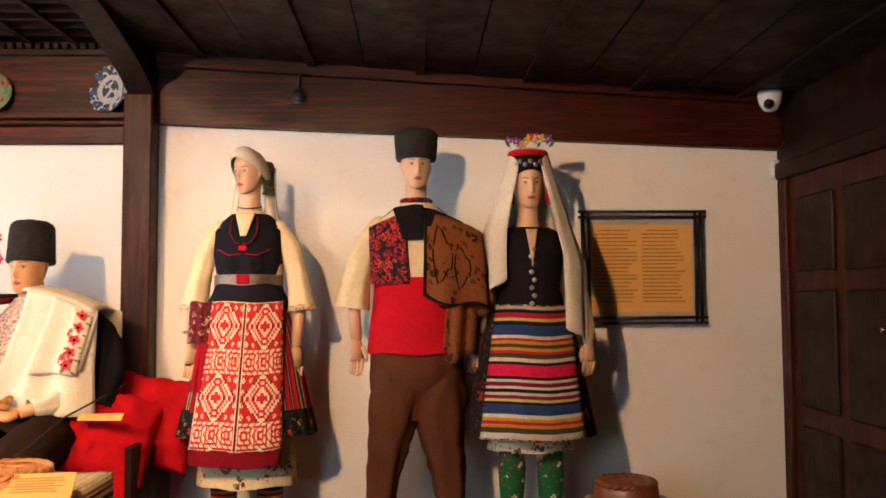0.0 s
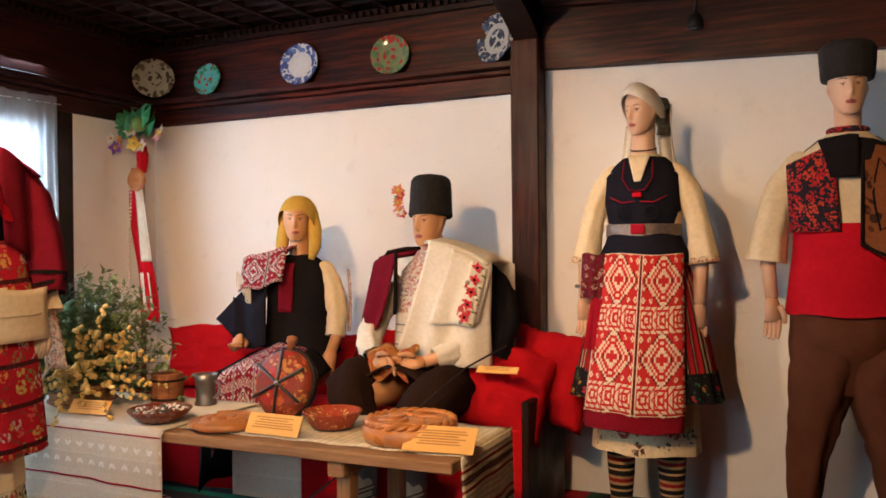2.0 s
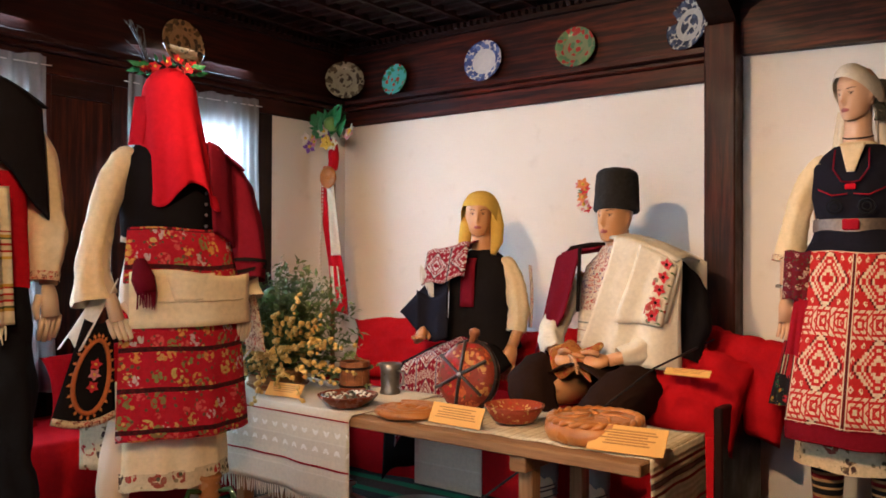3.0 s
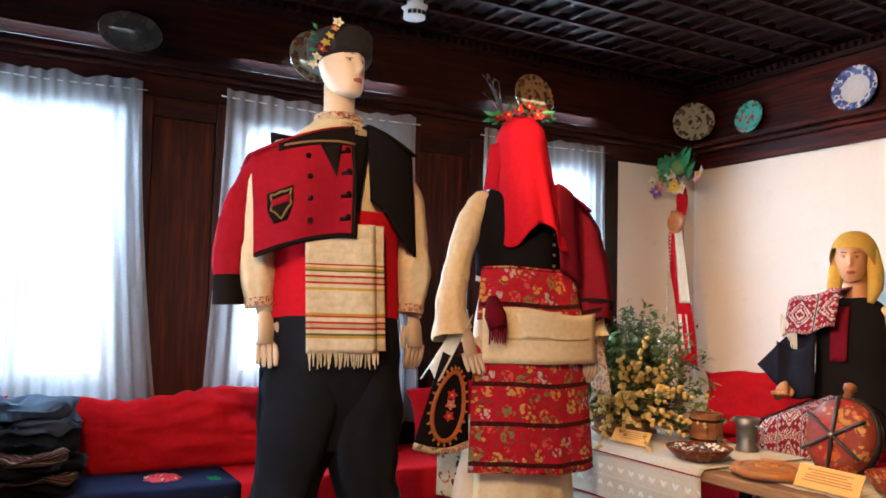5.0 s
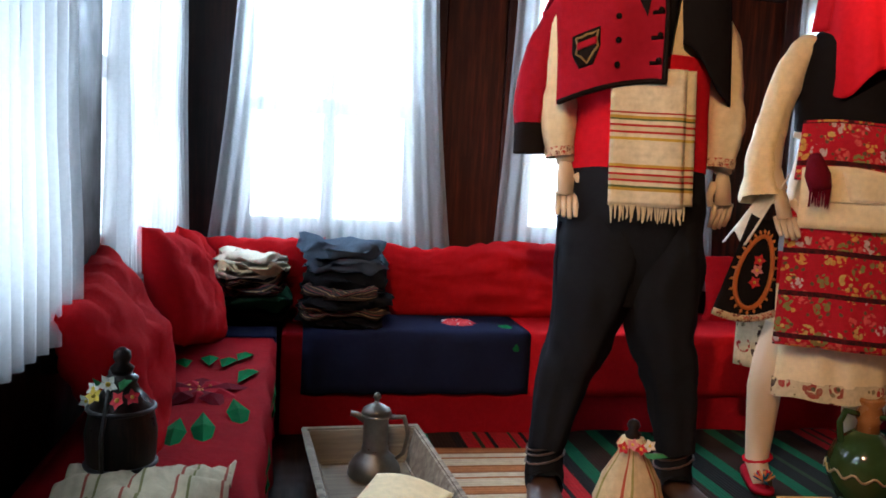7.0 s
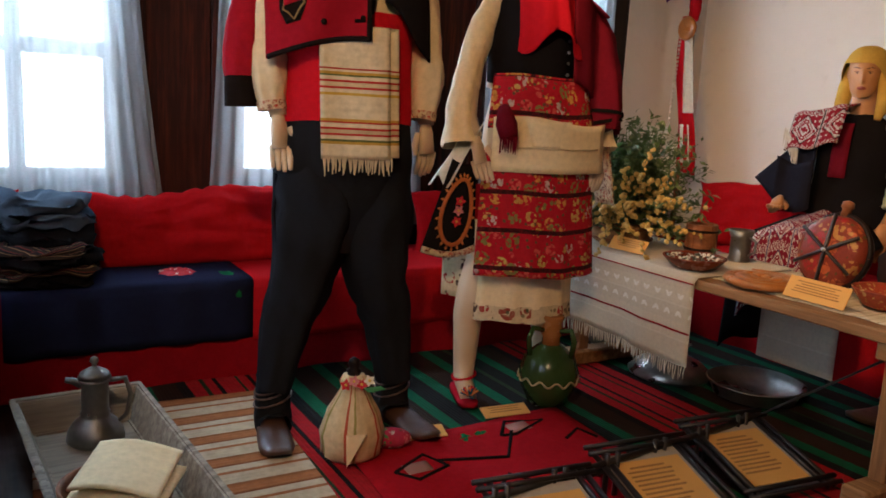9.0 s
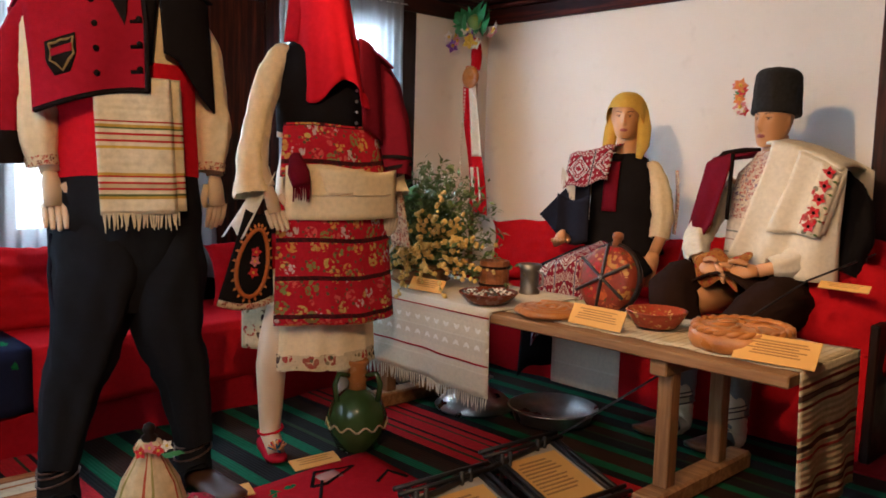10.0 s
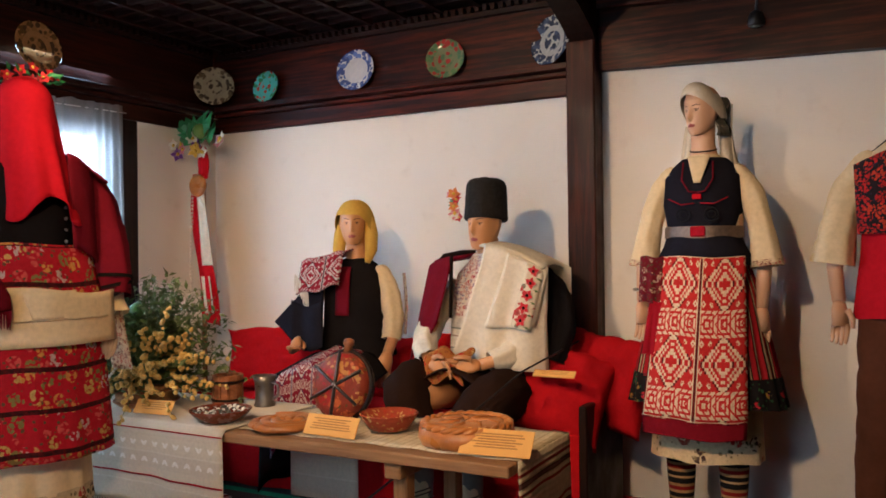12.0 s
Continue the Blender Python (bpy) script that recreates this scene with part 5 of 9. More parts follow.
part("rim", lathe(bmesh.new(), [(0.083, 1.715), (0.092, 1.725), (0.086, 1.74), (0.07, 1.742)], 28, Matrix.Translation((0, -0.005, 0))), M["red_cloth"], crown3, "red rim", True)
for k in range(7):
    a = -math.pi / 2 + (k - 3) * 0.28
    part("coin", lathe(bmesh.new(), [(0.011, 0), (0.011, 0.002), (0.002, 0.003)], 10, pose(0.084 * math.cos(a), -0.005 + 0.084 * math.sin(a), 1.672 + 0.014 * (k % 2), 90, 0, math.degrees(a) + 90)), M["metal_old"], crown3)
posy("silk_flowers", B3, "violet, yellow and red silk flowers on the bridal crown",
     [((x, -0.05 + rnd(-0.03, 0.02), 1.765 + rnd(-0.01, 0.03)), rnd(0.02, 0.03), c) for x, c in ((-0.09, "violet"), (-0.06, "violet"), (-0.025, "yellow"), (0.0, "yellow"), (0.03, "white"), (0.02, "red"), (0.06, "violet"), (0.085, "violet"), (-0.04, "pink"), (0.05, "yellow"))],
     [((x, -0.03, 1.755), (x * 6, -0.3, 0.6), 0.045) for x in (-0.08, -0.03, 0.04, 0.09)])
for sx in (-1, 1):
    single("tassel", tube(bmesh.new(), [(sx * 0.078, -0.055, 1.60), (sx * 0.08, -0.06, 1.56), (sx * 0.08, -0.06, 1.50)], [0.006, 0.012, 0.014], 8), M["red_wool"], B3, "dark red silk tassel beside the face", "tassel")
veil3 = thing("veil", B3, "long ivory veil falling over both shoulders", "veil")


def veil_side(sx, low, spread):
    def fn(u, v):
        a = 0.45 + 1.25 * u
        f = v ** 0.9
        r = 0.086 + (0.095 + 0.035 * spread) * min(1, f * 1.6) ** 1.2
        x = sx * (r * math.sin(a) + spread * 0.035 * f + 0.012 * math.sin(u * 16 + v * 3) * f)
        y = 0.0 - r * 0.75 * math.cos(a) * (1 - 0.1 * f) + 0.010 * math.cos(u * 16) * f
        return (x, y, 1.735 - (1.735 - low) * v - 0.05 * u * v + 0.09 * (1 - u) * v)
    return sheet(bmesh.new(), fn, 26, 26, 0.003)


part("side", veil_side(-1, 1.08, 0.6), M["veil_cloth"], veil3, "", True)
part("side", veil_side(1, 0.87, 1.2), M["veil_cloth"], veil3, "", True)
part("back", sheet(bmesh.new(), lambda u, v: ((u - 0.5) * (0.16 + 0.20 * v ** 0.8), 0.085 + 0.03 * v + 0.012 * math.sin(u * 22) * v, 1.75 - 0.75 * v), 26, 16, 0.003), M["veil_cloth"], veil3, "", True)
part("crown", lathe(bmesh.new(), [(0.088, 1.64), (0.09, 1.70), (0.082, 1.745), (0.05, 1.76), (0.004, 1.762)], 28, Matrix.Translation((0, 0.03, 0))), M["veil_cloth"], veil3, "", True)
wrap("bodice", B3, [(1.40, 0.10, 0.07, 0, 0.02), (1.375, 0.14, 0.085, 0, 0.015), (1.28, 0.155, 0.115), (1.12, 0.135, 0.11), (1.03, 0.165, 0.13)], M["black_wool"], "plain black velvet bodice with a narrow neck slit", "vest")
neck3 = thing("coin_necklace", B3, "string of old coins hanging down the bodice", "necklace")
for k in range(8):
    part("coin", lathe(bmesh.new(), [(0.011, 0), (0.011, 0.002), (0.003, 0.003)], 10, pose(0.006 * (-1) ** k, -0.128 + 0.012 * (k < 3), 1.30 - 0.034 * k, 90)), M["metal_old"], neck3)
part("shirt_slit", sheet(bmesh.new(), lambda u, v: ((u - 0.5) * 0.05 * (1 - v), -0.102 - 0.02 * v, 1.385 - 0.16 * v), 4, 6, 0.003), M["skin"], neck3, "open neck", True)
wrap("skirt", B3, [(1.06, 0.15, 0.12), (0.90, 0.21, 0.15), (0.49, 0.285, 0.185)], floral("dark_pleat_skirt", (0.02, 0.012, 0.014), [(0.3, 0.02, 0.02), (0.25, 0.12, 0.03), (0.3, 0.02, 0.02)], 18, 0.35), "dark pleated skirt with a red bordered hem", "skirt", 96, 0.05, 20)
apron("apron", B3, -0.155, 0.165, -0.235, 0.215, 1.055, 0.492, -0.138, -0.225, 0.07, M["apron_stripe"], "apron of many coloured woven cross stripes", 4)
wrap("chemise", B3, [(0.60, 0.17, 0.13), (0.43, 0.19, 0.14)], M["hem_stitch"], "white chemise hem with red stitched flowers", "chemise", 64, 0.05, 12)
for sx in (-0.085, 0.085):
    single("sock", sleeve(bmesh.new(), [(sx, 0, 0.47), (sx, 0, 0.34), (sx, 0, 0.18), (sx * 1.05, 0, 0.05)], [0.055, 0.060, 0.050, 0.044], 18, 0.01), M["socks_green"], B3, "green knitted sock with white and red flowers", "sock", "green socks")
    single("shoe", foot_shoe(bmesh.new(), (sx, 0.05, -0.015), (sx * 1.2, -0.15, -0.015), 0.075, 0.045), M["socks_green"], B3, "dark green knitted slipper with flowers", "shoe", "knitted slippers")
# ================= man by the window =================
W1 = pose(-2.50, 0.84, 0.0, 0, 0, 82)
mannequin("mannequin", W1, M["skin_pale"], "painted male mannequin standing in costume before the windows", 1.80, 1.598, (-6, 0, 26),
          arms=[([(-0.17, 0.02, 1.41), (-0.22, 0.0, 1.22), (-0.22, -0.02, 1.06), (-0.205, -0.05, 0.965)], (0.06, -0.2, -1), (1, -0.3, 0)),
                ([(0.17, 0.02, 1.41), (0.23, 0.0, 1.22), (0.25, -0.01, 1.04), (0.24, -0.03, 0.96)], (0.05, -0.1, -1), (-1, -0.3, 0))],
          legs=[([(-0.18, 0, 0.3), (-0.195, 0.02, 0.08)], [0.04, 0.035]), ([(0.17, 0, 0.3), (0.185, 0.02, 0.08)], [0.04, 0.035])])
fur_hat(W1 @ pose(0, 0.012, 1.712, -9, 2, 26), 0.088, 0.092, "black lambskin hat with a flower garland", 1.05)
posy("hat_garland", W1, "white and golden flower garland on the hat brim",
     [((-0.095 + 0.016 * k * 0.6, -0.05 - 0.008 * k + rnd(-0.01, 0.01), 1.69 + 0.019 * k), rnd(0.014, 0.022), c) for k, c in enumerate(("white", "white", "red", "yellow", "yellow", "orange", "white"))],
     [((-0.085, -0.05, 1.71 + 0.02 * k), (-1, -0.4, 0.4 * k - 0.6), 0.03) for k in range(5)])
shirt5 = thing("shirt", W1, "cream homespun shirt with gathered sleeves and stitched cuffs", "shirt")
wrap("body", W1, [(1.55, 0.058, 0.056, 0, 0.01), (1.52, 0.09, 0.07, 0, 0.018), (1.475, 0.145, 0.09, 0, 0.015), (1.41, 0.178, 0.105), (1.32, 0.185, 0.115), (1.05, 0.178, 0.115)], M["cream_cloth"], "", "", parent=shirt5)
for sx, low in ((-1, 1.03), (1, 1.02)):
    part("sleeve", sleeve(bmesh.new(), [(sx * 0.16, 0.02, 1.43), (sx * 0.212, 0.0, 1.32), (sx * 0.235, -0.01, 1.18), (sx * 0.232, -0.03, 1.08), (sx * 0.225, -0.045, low - 0.03)], [0.044, 0.050, 0.048, 0.054, 0.036], 20, 0.05, sx), M["cream_cloth"], shirt5, "", True)
    part("cuff", sleeve(bmesh.new(), [(sx * 0.225, -0.045, low - 0.025), (sx * 0.222, -0.048, low - 0.05)], [0.041, 0.040], 18, 0.0), M["cuff_stitch"], shirt5, "red stitched cuff", True)
part("placket", vest_front(-0.02, 0.03, -0.015, 0.025, 1.50, 1.22), M["cuff_stitch"], shirt5, "stitched placket", True)
part("collar", tube(bmesh.new(), [(0.064 * math.cos(a), 0.012 + 0.062 * math.sin(a), 1.545) for a in [i * 0.5236 for i in range(13)]], 0.012, 8, False), M["cuff_stitch"], shirt5, "stitched collar", True)
wrap("sash", W1, [(1.26, 0.19, 0.125), (1.12, 0.192, 0.135), (1.0, 0.20, 0.142), (0.955, 0.20, 0.145)], M["red_cloth"], "red satin waist sash in soft folds", "sash", 64, 0.02, 7)
vest5 = thing("vest", W1, "black open vest over the shirt", "vest")
part("front", sheet(bmesh.new(), lambda u, v: (0.045 + 0.155 * u + 0.02 * v, -0.128 * math.sqrt(max(0.02, 1 - ((0.045 + 0.155 * u) / 0.235) ** 2)) - 0.012, 1.505 - 0.075 * u ** 1.5 - (0.22 + 0.08 * u) * v + 0.01 * math.sin(7 * u) * v), 12, 14, 0.006), M["black_wool"], vest5, "", True)
part("back", sheet(bmesh.new(), lambda u, v: (-0.19 + 0.40 * u, 0.125 - 0.05 * (2 * u - 1) ** 2, 1.50 - 0.30 * v), 12, 10, 0.006), M["black_wool"], vest5, "", True)
part("shoulder", sheet(bmesh.new(), lambda u, v: (0.06 + 0.15 * u, -0.11 + 0.23 * v, 1.51 + 0.012 * math.sin(3.1 * v) - 0.075 * u ** 1.5), 8, 8, 0.006), M["black_wool"], vest5, "", True)
part("lapel", sheet(bmesh.new(), lambda u, v: (-0.03 + 0.08 * u - 0.02 * v, -0.135 - 0.008 * math.sin(3 * u), 1.47 - 0.22 * v), 6, 10, 0.006), M["black_wool"], vest5, "", True)


def red_jacket():
    t = thing("jacket", W1, "red felt jacket with black braid hung over one shoulder", "jacket")

    def fn(u, v):
        x = -0.265 + 0.275 * u + 0.015 * v * (1 - u)
        y = -0.165 * math.sqrt(max(0.03, 1 - (x / 0.34) ** 2)) * (0.66 + 0.34 * min(1, v * 2.2)) - 0.014 + 0.010 * math.sin(u * 8 + v * 2) * v
        return (x, y + 0.010 * wob(x * 9, 0, v * 2.5) * v, 1.495 - 0.095 * (1 - u) ** 1.6 - (0.285 + 0.035 * u) * v)
    part("front", sheet(bmesh.new(), fn, 18, 18, 0.008), M["red_wool"], t, "", True)
    part("back", sheet(bmesh.new(), lambda u, v: (-0.27 + 0.28 * u, 0.11 + 0.01 * math.sin(9 * u), 1.49 - 0.095 * (1 - u) ** 1.6 - 0.28 * v), 12, 10, 0.008), M["red_wool"], t, "", True)
    part("shoulder", sheet(bmesh.new(), lambda u, v: (-0.265 + 0.27 * u, -0.115 + 0.23 * v, 1.495 + 0.016 * math.sin(3.1 * v) - 0.095 * (1 - u) ** 1.6), 12, 8, 0.008), M["red_wool"], t, "", True)
    part("sleeve", sleeve(bmesh.new(), [(-0.205, 0.03, 1.39), (-0.262, 0.03, 1.28), (-0.30, 0.0, 1.15), (-0.305, -0.02, 1.06)], [0.05, 0.056, 0.048, 0.042], 18, 0.04), M["red_wool"], t, "", True)
    part("cuff", sleeve(bmesh.new(), [(-0.305, -0.02, 1.068), (-0.303, -0.022, 0.985)], [0.043, 0.044], 18, 0.0), M["black_braid"], t, "black cuff with gold braid", True)

    def on(u, v, lift=0.009):
        return Vector(fn(u, v)) + Vector((0, -lift, 0))
    part("collar", sheet(bmesh.new(), lambda u, v: on(0.25 + 0.75 * u, 0.02 + 0.17 * v * (0.4 + 0.6 * u), 0.008), 14, 6, 0.006), M["black_braid"], t, "black collar with gold braid", True)
    part("collar_braid", tube(bmesh.new(), [on(0.3 + 0.7 * k / 10, 0.05 + 0.12 * (k / 10), 0.014) for k in range(11)], 0.004, 5), M["gold_braid"], t, "gold braid", True)
    part("braid", tube(bmesh.new(), [on(k / 12, 0.985) for k in range(13)], 0.007, 6), M["black_braid"], t, "", True)
    part("braid", tube(bmesh.new(), [on(0.985, k / 12) for k in range(13)], 0.007, 6), M["black_braid"], t, "", True)
    part("lapel_point", sheet(bmesh.new(), lambda u, v: on(0.76 + 0.22 * (u - 0.5) * (1 - v) + 0.03 * v, 0.15 + 0.32 * v, 0.009), 6, 8, 0.005), M["black_braid"], t, "black appliqued point", True)
    part("lapel_braid", tube(bmesh.new(), [on(0.70, 0.2), on(0.76, 0.36), on(0.83, 0.2)], 0.004, 5), M["gold_braid"], t, "gold braid", True)
    shield = [(-0.5, 0.0), (-0.42, 0.3), (-0.5, 0.55), (-0.28, 0.7), (0.0, 1.0), (0.28, 0.7), (0.5, 0.55), (0.42, 0.3), (0.5, 0.0), (0.25, 0.04), (0.0, 0.0), (-0.25, 0.04), (-0.5, 0.0)]
    part("pocket_flap", sheet(bmesh.new(), lambda u, v: on(0.24 + 0.24 * (u - 0.5) * (1 - 0.55 * max(0, v - 0.55) * 2), 0.46 + 0.30 * v, 0.009), 8, 8, 0.005), M["black_braid"], t, "black and gold shield-shaped pocket flap", True)
    part("pocket_inset", sheet(bmesh.new(), lambda u, v: on(0.24 + 0.17 * (u - 0.5), 0.535 + 0.06 * v, 0.015), 6, 3, 0.004), M["red_wool"], t, "", True)
    part("pocket_braid", tube(bmesh.new(), [on(0.24 + 0.19 * a, 0.485 + 0.25 * b, 0.015) for a, b in shield], 0.0032, 5), M["gold_braid"], t, "gold braid", True)
    for u in (0.52, 0.97):
        for k in range(4):
            part("button", ball(bmesh.new(), on(u - (0.05 if u > 0.6 else 0), 0.22 + 0.2 * k, 0.012), 0.008, 8), M["black_braid"], t, "", True)
    for k in range(4):
        part("button_loop", tube(bmesh.new(), [on(0.84, 0.24 + 0.2 * k), on(0.95, 0.235 + 0.2 * k)], 0.005, 5), M["black_braid"], t, "", True)


red_jacket()


def towel_cloth():
    t = thing("towel", W1, "folded cream towel with woven stripes and knotted fringe", "towel")

    def fn(u, v):
        x = -0.125 + 0.195 * u + 0.012 * v
        return (x, -0.165 - 0.012 * v + 0.006 * math.sin(u * 6) - 0.0, 1.215 - 0.355 * v)
    part("front", sheet(bmesh.new(), fn, 14, 18, 0.006), M["towel"], t, "", True)
    part("fold", sheet(bmesh.new(), lambda u, v: (0.055 + 0.045 * u + 0.012 * v, -0.152 - 0.012 * v, 1.215 - 0.35 * v), 4, 18, 0.006), M["towel"], t, "", True)
    part("fringe", fringe(bmesh.new(), lambda u: (-0.11 + 0.20 * u, -0.178, 0.865), 34, 0.05, 0.003), M["cream_cloth"], t, "cream knotted fringe", True)


towel_cloth()
baggy_trousers(W1, 0.192, 0.61, 0.97, [(-0.125, -0.195), (0.115, 0.185)], M["slate_wool"], "baggy charcoal felt trousers", 0.155)
single("pocket_braid", tube(bmesh.new(), [(-0.205 + 0.004 * math.sin(k), -0.03 + 0.03 * math.sin(k * 0.6), 0.80 - 0.028 * k) for k in range(9)], 0.006, 6), M["navy_wool"], W1, "dark blue braid on the trouser pocket", "braid")
for sx, tx in ((-0.195, -0.215), (0.185, 0.25)):
    tsarvul(W1, sx, 0.02, tx, "grey leather shoe with turned-up toe and laced legging", M["slate_wool"], 1.15)

# ================= veiled woman by the window =================
W2 = pose(-2.58, 1.55, 0.0, 0, 0, 78)
mannequin("mannequin", W2, M["skin_pale"], "ivory female mannequin veiled in red before the windows", 1.62, 1.425, (6, 0, 0),
          arms=[([(-0.15, 0.02, 1.33), (-0.215, 0.0, 1.15), (-0.235, -0.05, 0.98), (-0.215, -0.08, 0.92)], (0.15, -0.35, -1), (1, -0.3, 0)),
                ([(0.15, 0.02, 1.33), (0.22, 0.0, 1.14), (0.25, -0.04, 0.97), (0.235, -0.08, 0.90)], (-0.1, -0.35, -1), (-1, -0.3, 0))],
          legs=[([(-0.13, 0, 0.5), (-0.18, -0.01, 0.30), (-0.185, -0.02, 0.16), (-0.19, -0.03, 0.07), (-0.20, -0.12, 0.035)], [0.075, 0.052, 0.042, 0.034, 0.028]),
                ([(0.14, 0.05, 0.5), (0.15, 0.06, 0.3), (0.15, 0.06, 0.15), (0.15, 0.05, 0.07)], [0.07, 0.05, 0.042, 0.034])])


def red_veil():
    t = thing("veil", W2, "bright red veil covering the head and chest", "veil")

    def fn(u, v):
        th = -math.pi * 0.5 + (u - 0.5) * 2 * 1.75
        if v < 0.28:
            a = v / 0.28 * 1.5708
            r = math.sin(a)
            z = 1.562 + 0.10 * math.cos(a)
        else:
            r = 1 + 0.40 * ((v - 0.28) / 0.72)
            z = 1.562 - 0.34 * ((v - 0.28) / 0.72) * (1 + 0.04 * math.sin((u - 0.5) * 11) - 0.14 * math.cos((u - 0.5) * 12) - 0.18 * abs(u - 0.5))
        f = max(0.0, (v - 0.28) / 0.72)
        r *= 1 + 0.07 * math.sin(u * 34 + 1) * f
        return (0.084 * r * math.cos(th) + 0.02 * f, 0.0 + 0.108 * r * math.sin(th) - 0.035 * f, z)
    part("cloth", sheet(bmesh.new(), fn, 60, 30, 0.003), M["red_cloth"], t, "", True)
    part("tail", sheet(bmesh.new(), lambda u, v: (-0.105 - 0.02 * v + 0.03 * u, 0.02 - 0.05 * u, 1.56 - 0.16 * v), 6, 8, 0.003), M["red_cloth"], t, "", True)


red_veil()
posy("flower_wreath", W2 @ pose(0, 0, -0.04), "wreath of red silk flowers and green leaves on the veil",
     [((0.085 * math.cos(a), 0.09 * math.sin(a), 1.70 + rnd(-0.008, 0.02)), rnd(0.016, 0.024), "red") for a in [i * 0.42 for i in range(15)]],
     [((0.09 * math.cos(a), 0.095 * math.sin(a), 1.70), (math.cos(a) + rnd(-0.4, 0.4), math.sin(a), rnd(-0.3, 0.6)), rnd(0.03, 0.05)) for a in [i * 0.30 for i in range(21)]])
feath = bmesh.new()
for k in range(9):
    q = Vector((-0.07 - rnd(0.0, 0.07), 0.03, 1.79 + rnd(-0.02, 0.05)))
    tube(feath, [(-0.055, 0.03, 1.70), Vector((-0.06, 0.03, 1.71)).lerp(q, 0.6) + Vector((0, 0, 0.01)), q], [0.002, 0.0016, 0.001], 4)
    leaf(feath, q, (rnd(-1, 0.2), 0, rnd(0.2, 1)), 0.028, 0.007, (0, 1, 0))
single("feather_spray", feath, plain("dark_feather", (0.06, 0.07, 0.08), 0.4, grain=50), W2 @ pose(0, 0, -0.04), "thin dark feathers with pale tips in the wreath", "feathers")
shirt6 = thing("chemise", W2, "cream silk chemise with full sleeves and lace hem", "chemise")
wrap("body", W2, [(1.43, 0.058, 0.055, 0, 0.02), (1.40, 0.095, 0.07, 0, 0.018), (1.355, 0.138, 0.088, 0, 0.015), (1.25, 0.152, 0.105), (1.08, 0.135, 0.11)], M["cream_silk"], "", "", parent=shirt6)
for sx in (-1, 1):
    part("sleeve", sleeve(bmesh.new(), [(sx * 0.135, 0.02, 1.355), (sx * 0.190, 0.0, 1.26), (sx * 0.228, -0.01, 1.12), (sx * 0.25, -0.02, 1.0), (sx * 0.252, -0.05, 0.89)], [0.042, 0.046, 0.044, 0.050, 0.066], 20, 0.05, sx), M["cream_silk"], shirt6, "", True)
part("cuff_drape", sheet(bmesh.new(), lambda u, v: (-0.20 - 0.10 * v - 0.04 * u * v, -0.10 + 0.12 * u, 0.97 - 0.20 * v - 0.02 * math.sin(8 * u)), 10, 10, 0.003), M["white_cloth"], shirt6, "hanging sleeve end", True)
part("cuff_drape", sheet(bmesh.new(), lambda u, v: (0.27 + 0.05 * v - 0.02 * u, -0.08 + 0.10 * u, 0.97 - 0.27 * v), 8, 10, 0.003), M["cuff_stitch"], shirt6, "stitched sleeve end", True)
wrap("skirt", W2, [(0.62, 0.19, 0.14), (0.35, 0.20, 0.145)], M["cream_silk"], "", "", 72, 0.05, 12, parent=shirt6)
wrap("hem_lace", W2, [(0.355, 0.201, 0.146), (0.30, 0.205, 0.15)], M["hem_stitch"], "stitched lace hem", "", 72, 0.05, 12, parent=shirt6)
part("side_lace", sheet(bmesh.new(), lambda u, v: (-0.20 - 0.06 * u, -0.02 + 0.08 * u, 0.56 - 0.20 * v), 6, 8, 0.003), M["hem_stitch"], shirt6, "white lace panel", True)
wrap("bodice", W2, [(1.405, 0.10, 0.073, 0, 0.02), (1.36, 0.14, 0.095, 0, 0.01), (1.25, 0.16, 0.122), (1.10, 0.15, 0.125)], M["black_wool"], "black velvet bodice with small buttons", "vest")
bust = thing("button_row", W2, "row of small dark buttons on the bodice", "buttons")
for k in range(5):
    part("button", ball(bmesh.new(), (0.075, -0.128, 1.28 - 0.036 * k), 0.006, 8), M["metal_old"], bust, "", True)


def wine_jacket():
    t = thing("jacket", W2, "wine-red felt jacket hung over one shoulder with black cuff bands", "jacket")
    part("front", sheet(bmesh.new(), lambda u, v: (0.075 + 0.13 * u + 0.02 * v, -0.135 + 0.10 * u * u + 0.008 * math.sin(8 * u) * v, 1.415 - 0.075 * u ** 1.5 - 0.30 * v), 10, 12, 0.008), M["wine_wool"], t, "", True)
    part("shoulder", sheet(bmesh.new(), lambda u, v: (0.07 + 0.16 * u, -0.10 + 0.22 * v, 1.42 + 0.012 * math.sin(3.1 * v) - 0.085 * u ** 1.5), 10, 8, 0.008), M["wine_wool"], t, "", True)
    part("sleeve", sleeve(bmesh.new(), [(0.175, 0.0, 1.345), (0.23, 0.0, 1.25), (0.258, -0.03, 1.10), (0.25, -0.06, 0.955)], [0.062, 0.074, 0.072, 0.072], 22, 0.03), M["wine_wool"], t, "", True)
    for z in (1.02, 0.99, 0.962):
        part("cuff_band", sleeve(bmesh.new(), [(0.255 - (1.02 - z) * 0.1, -0.05, z), (0.254, -0.052, z - 0.012)], [0.0775, 0.0775], 22, 0.0), M["black_braid"], t, "black braid", True)


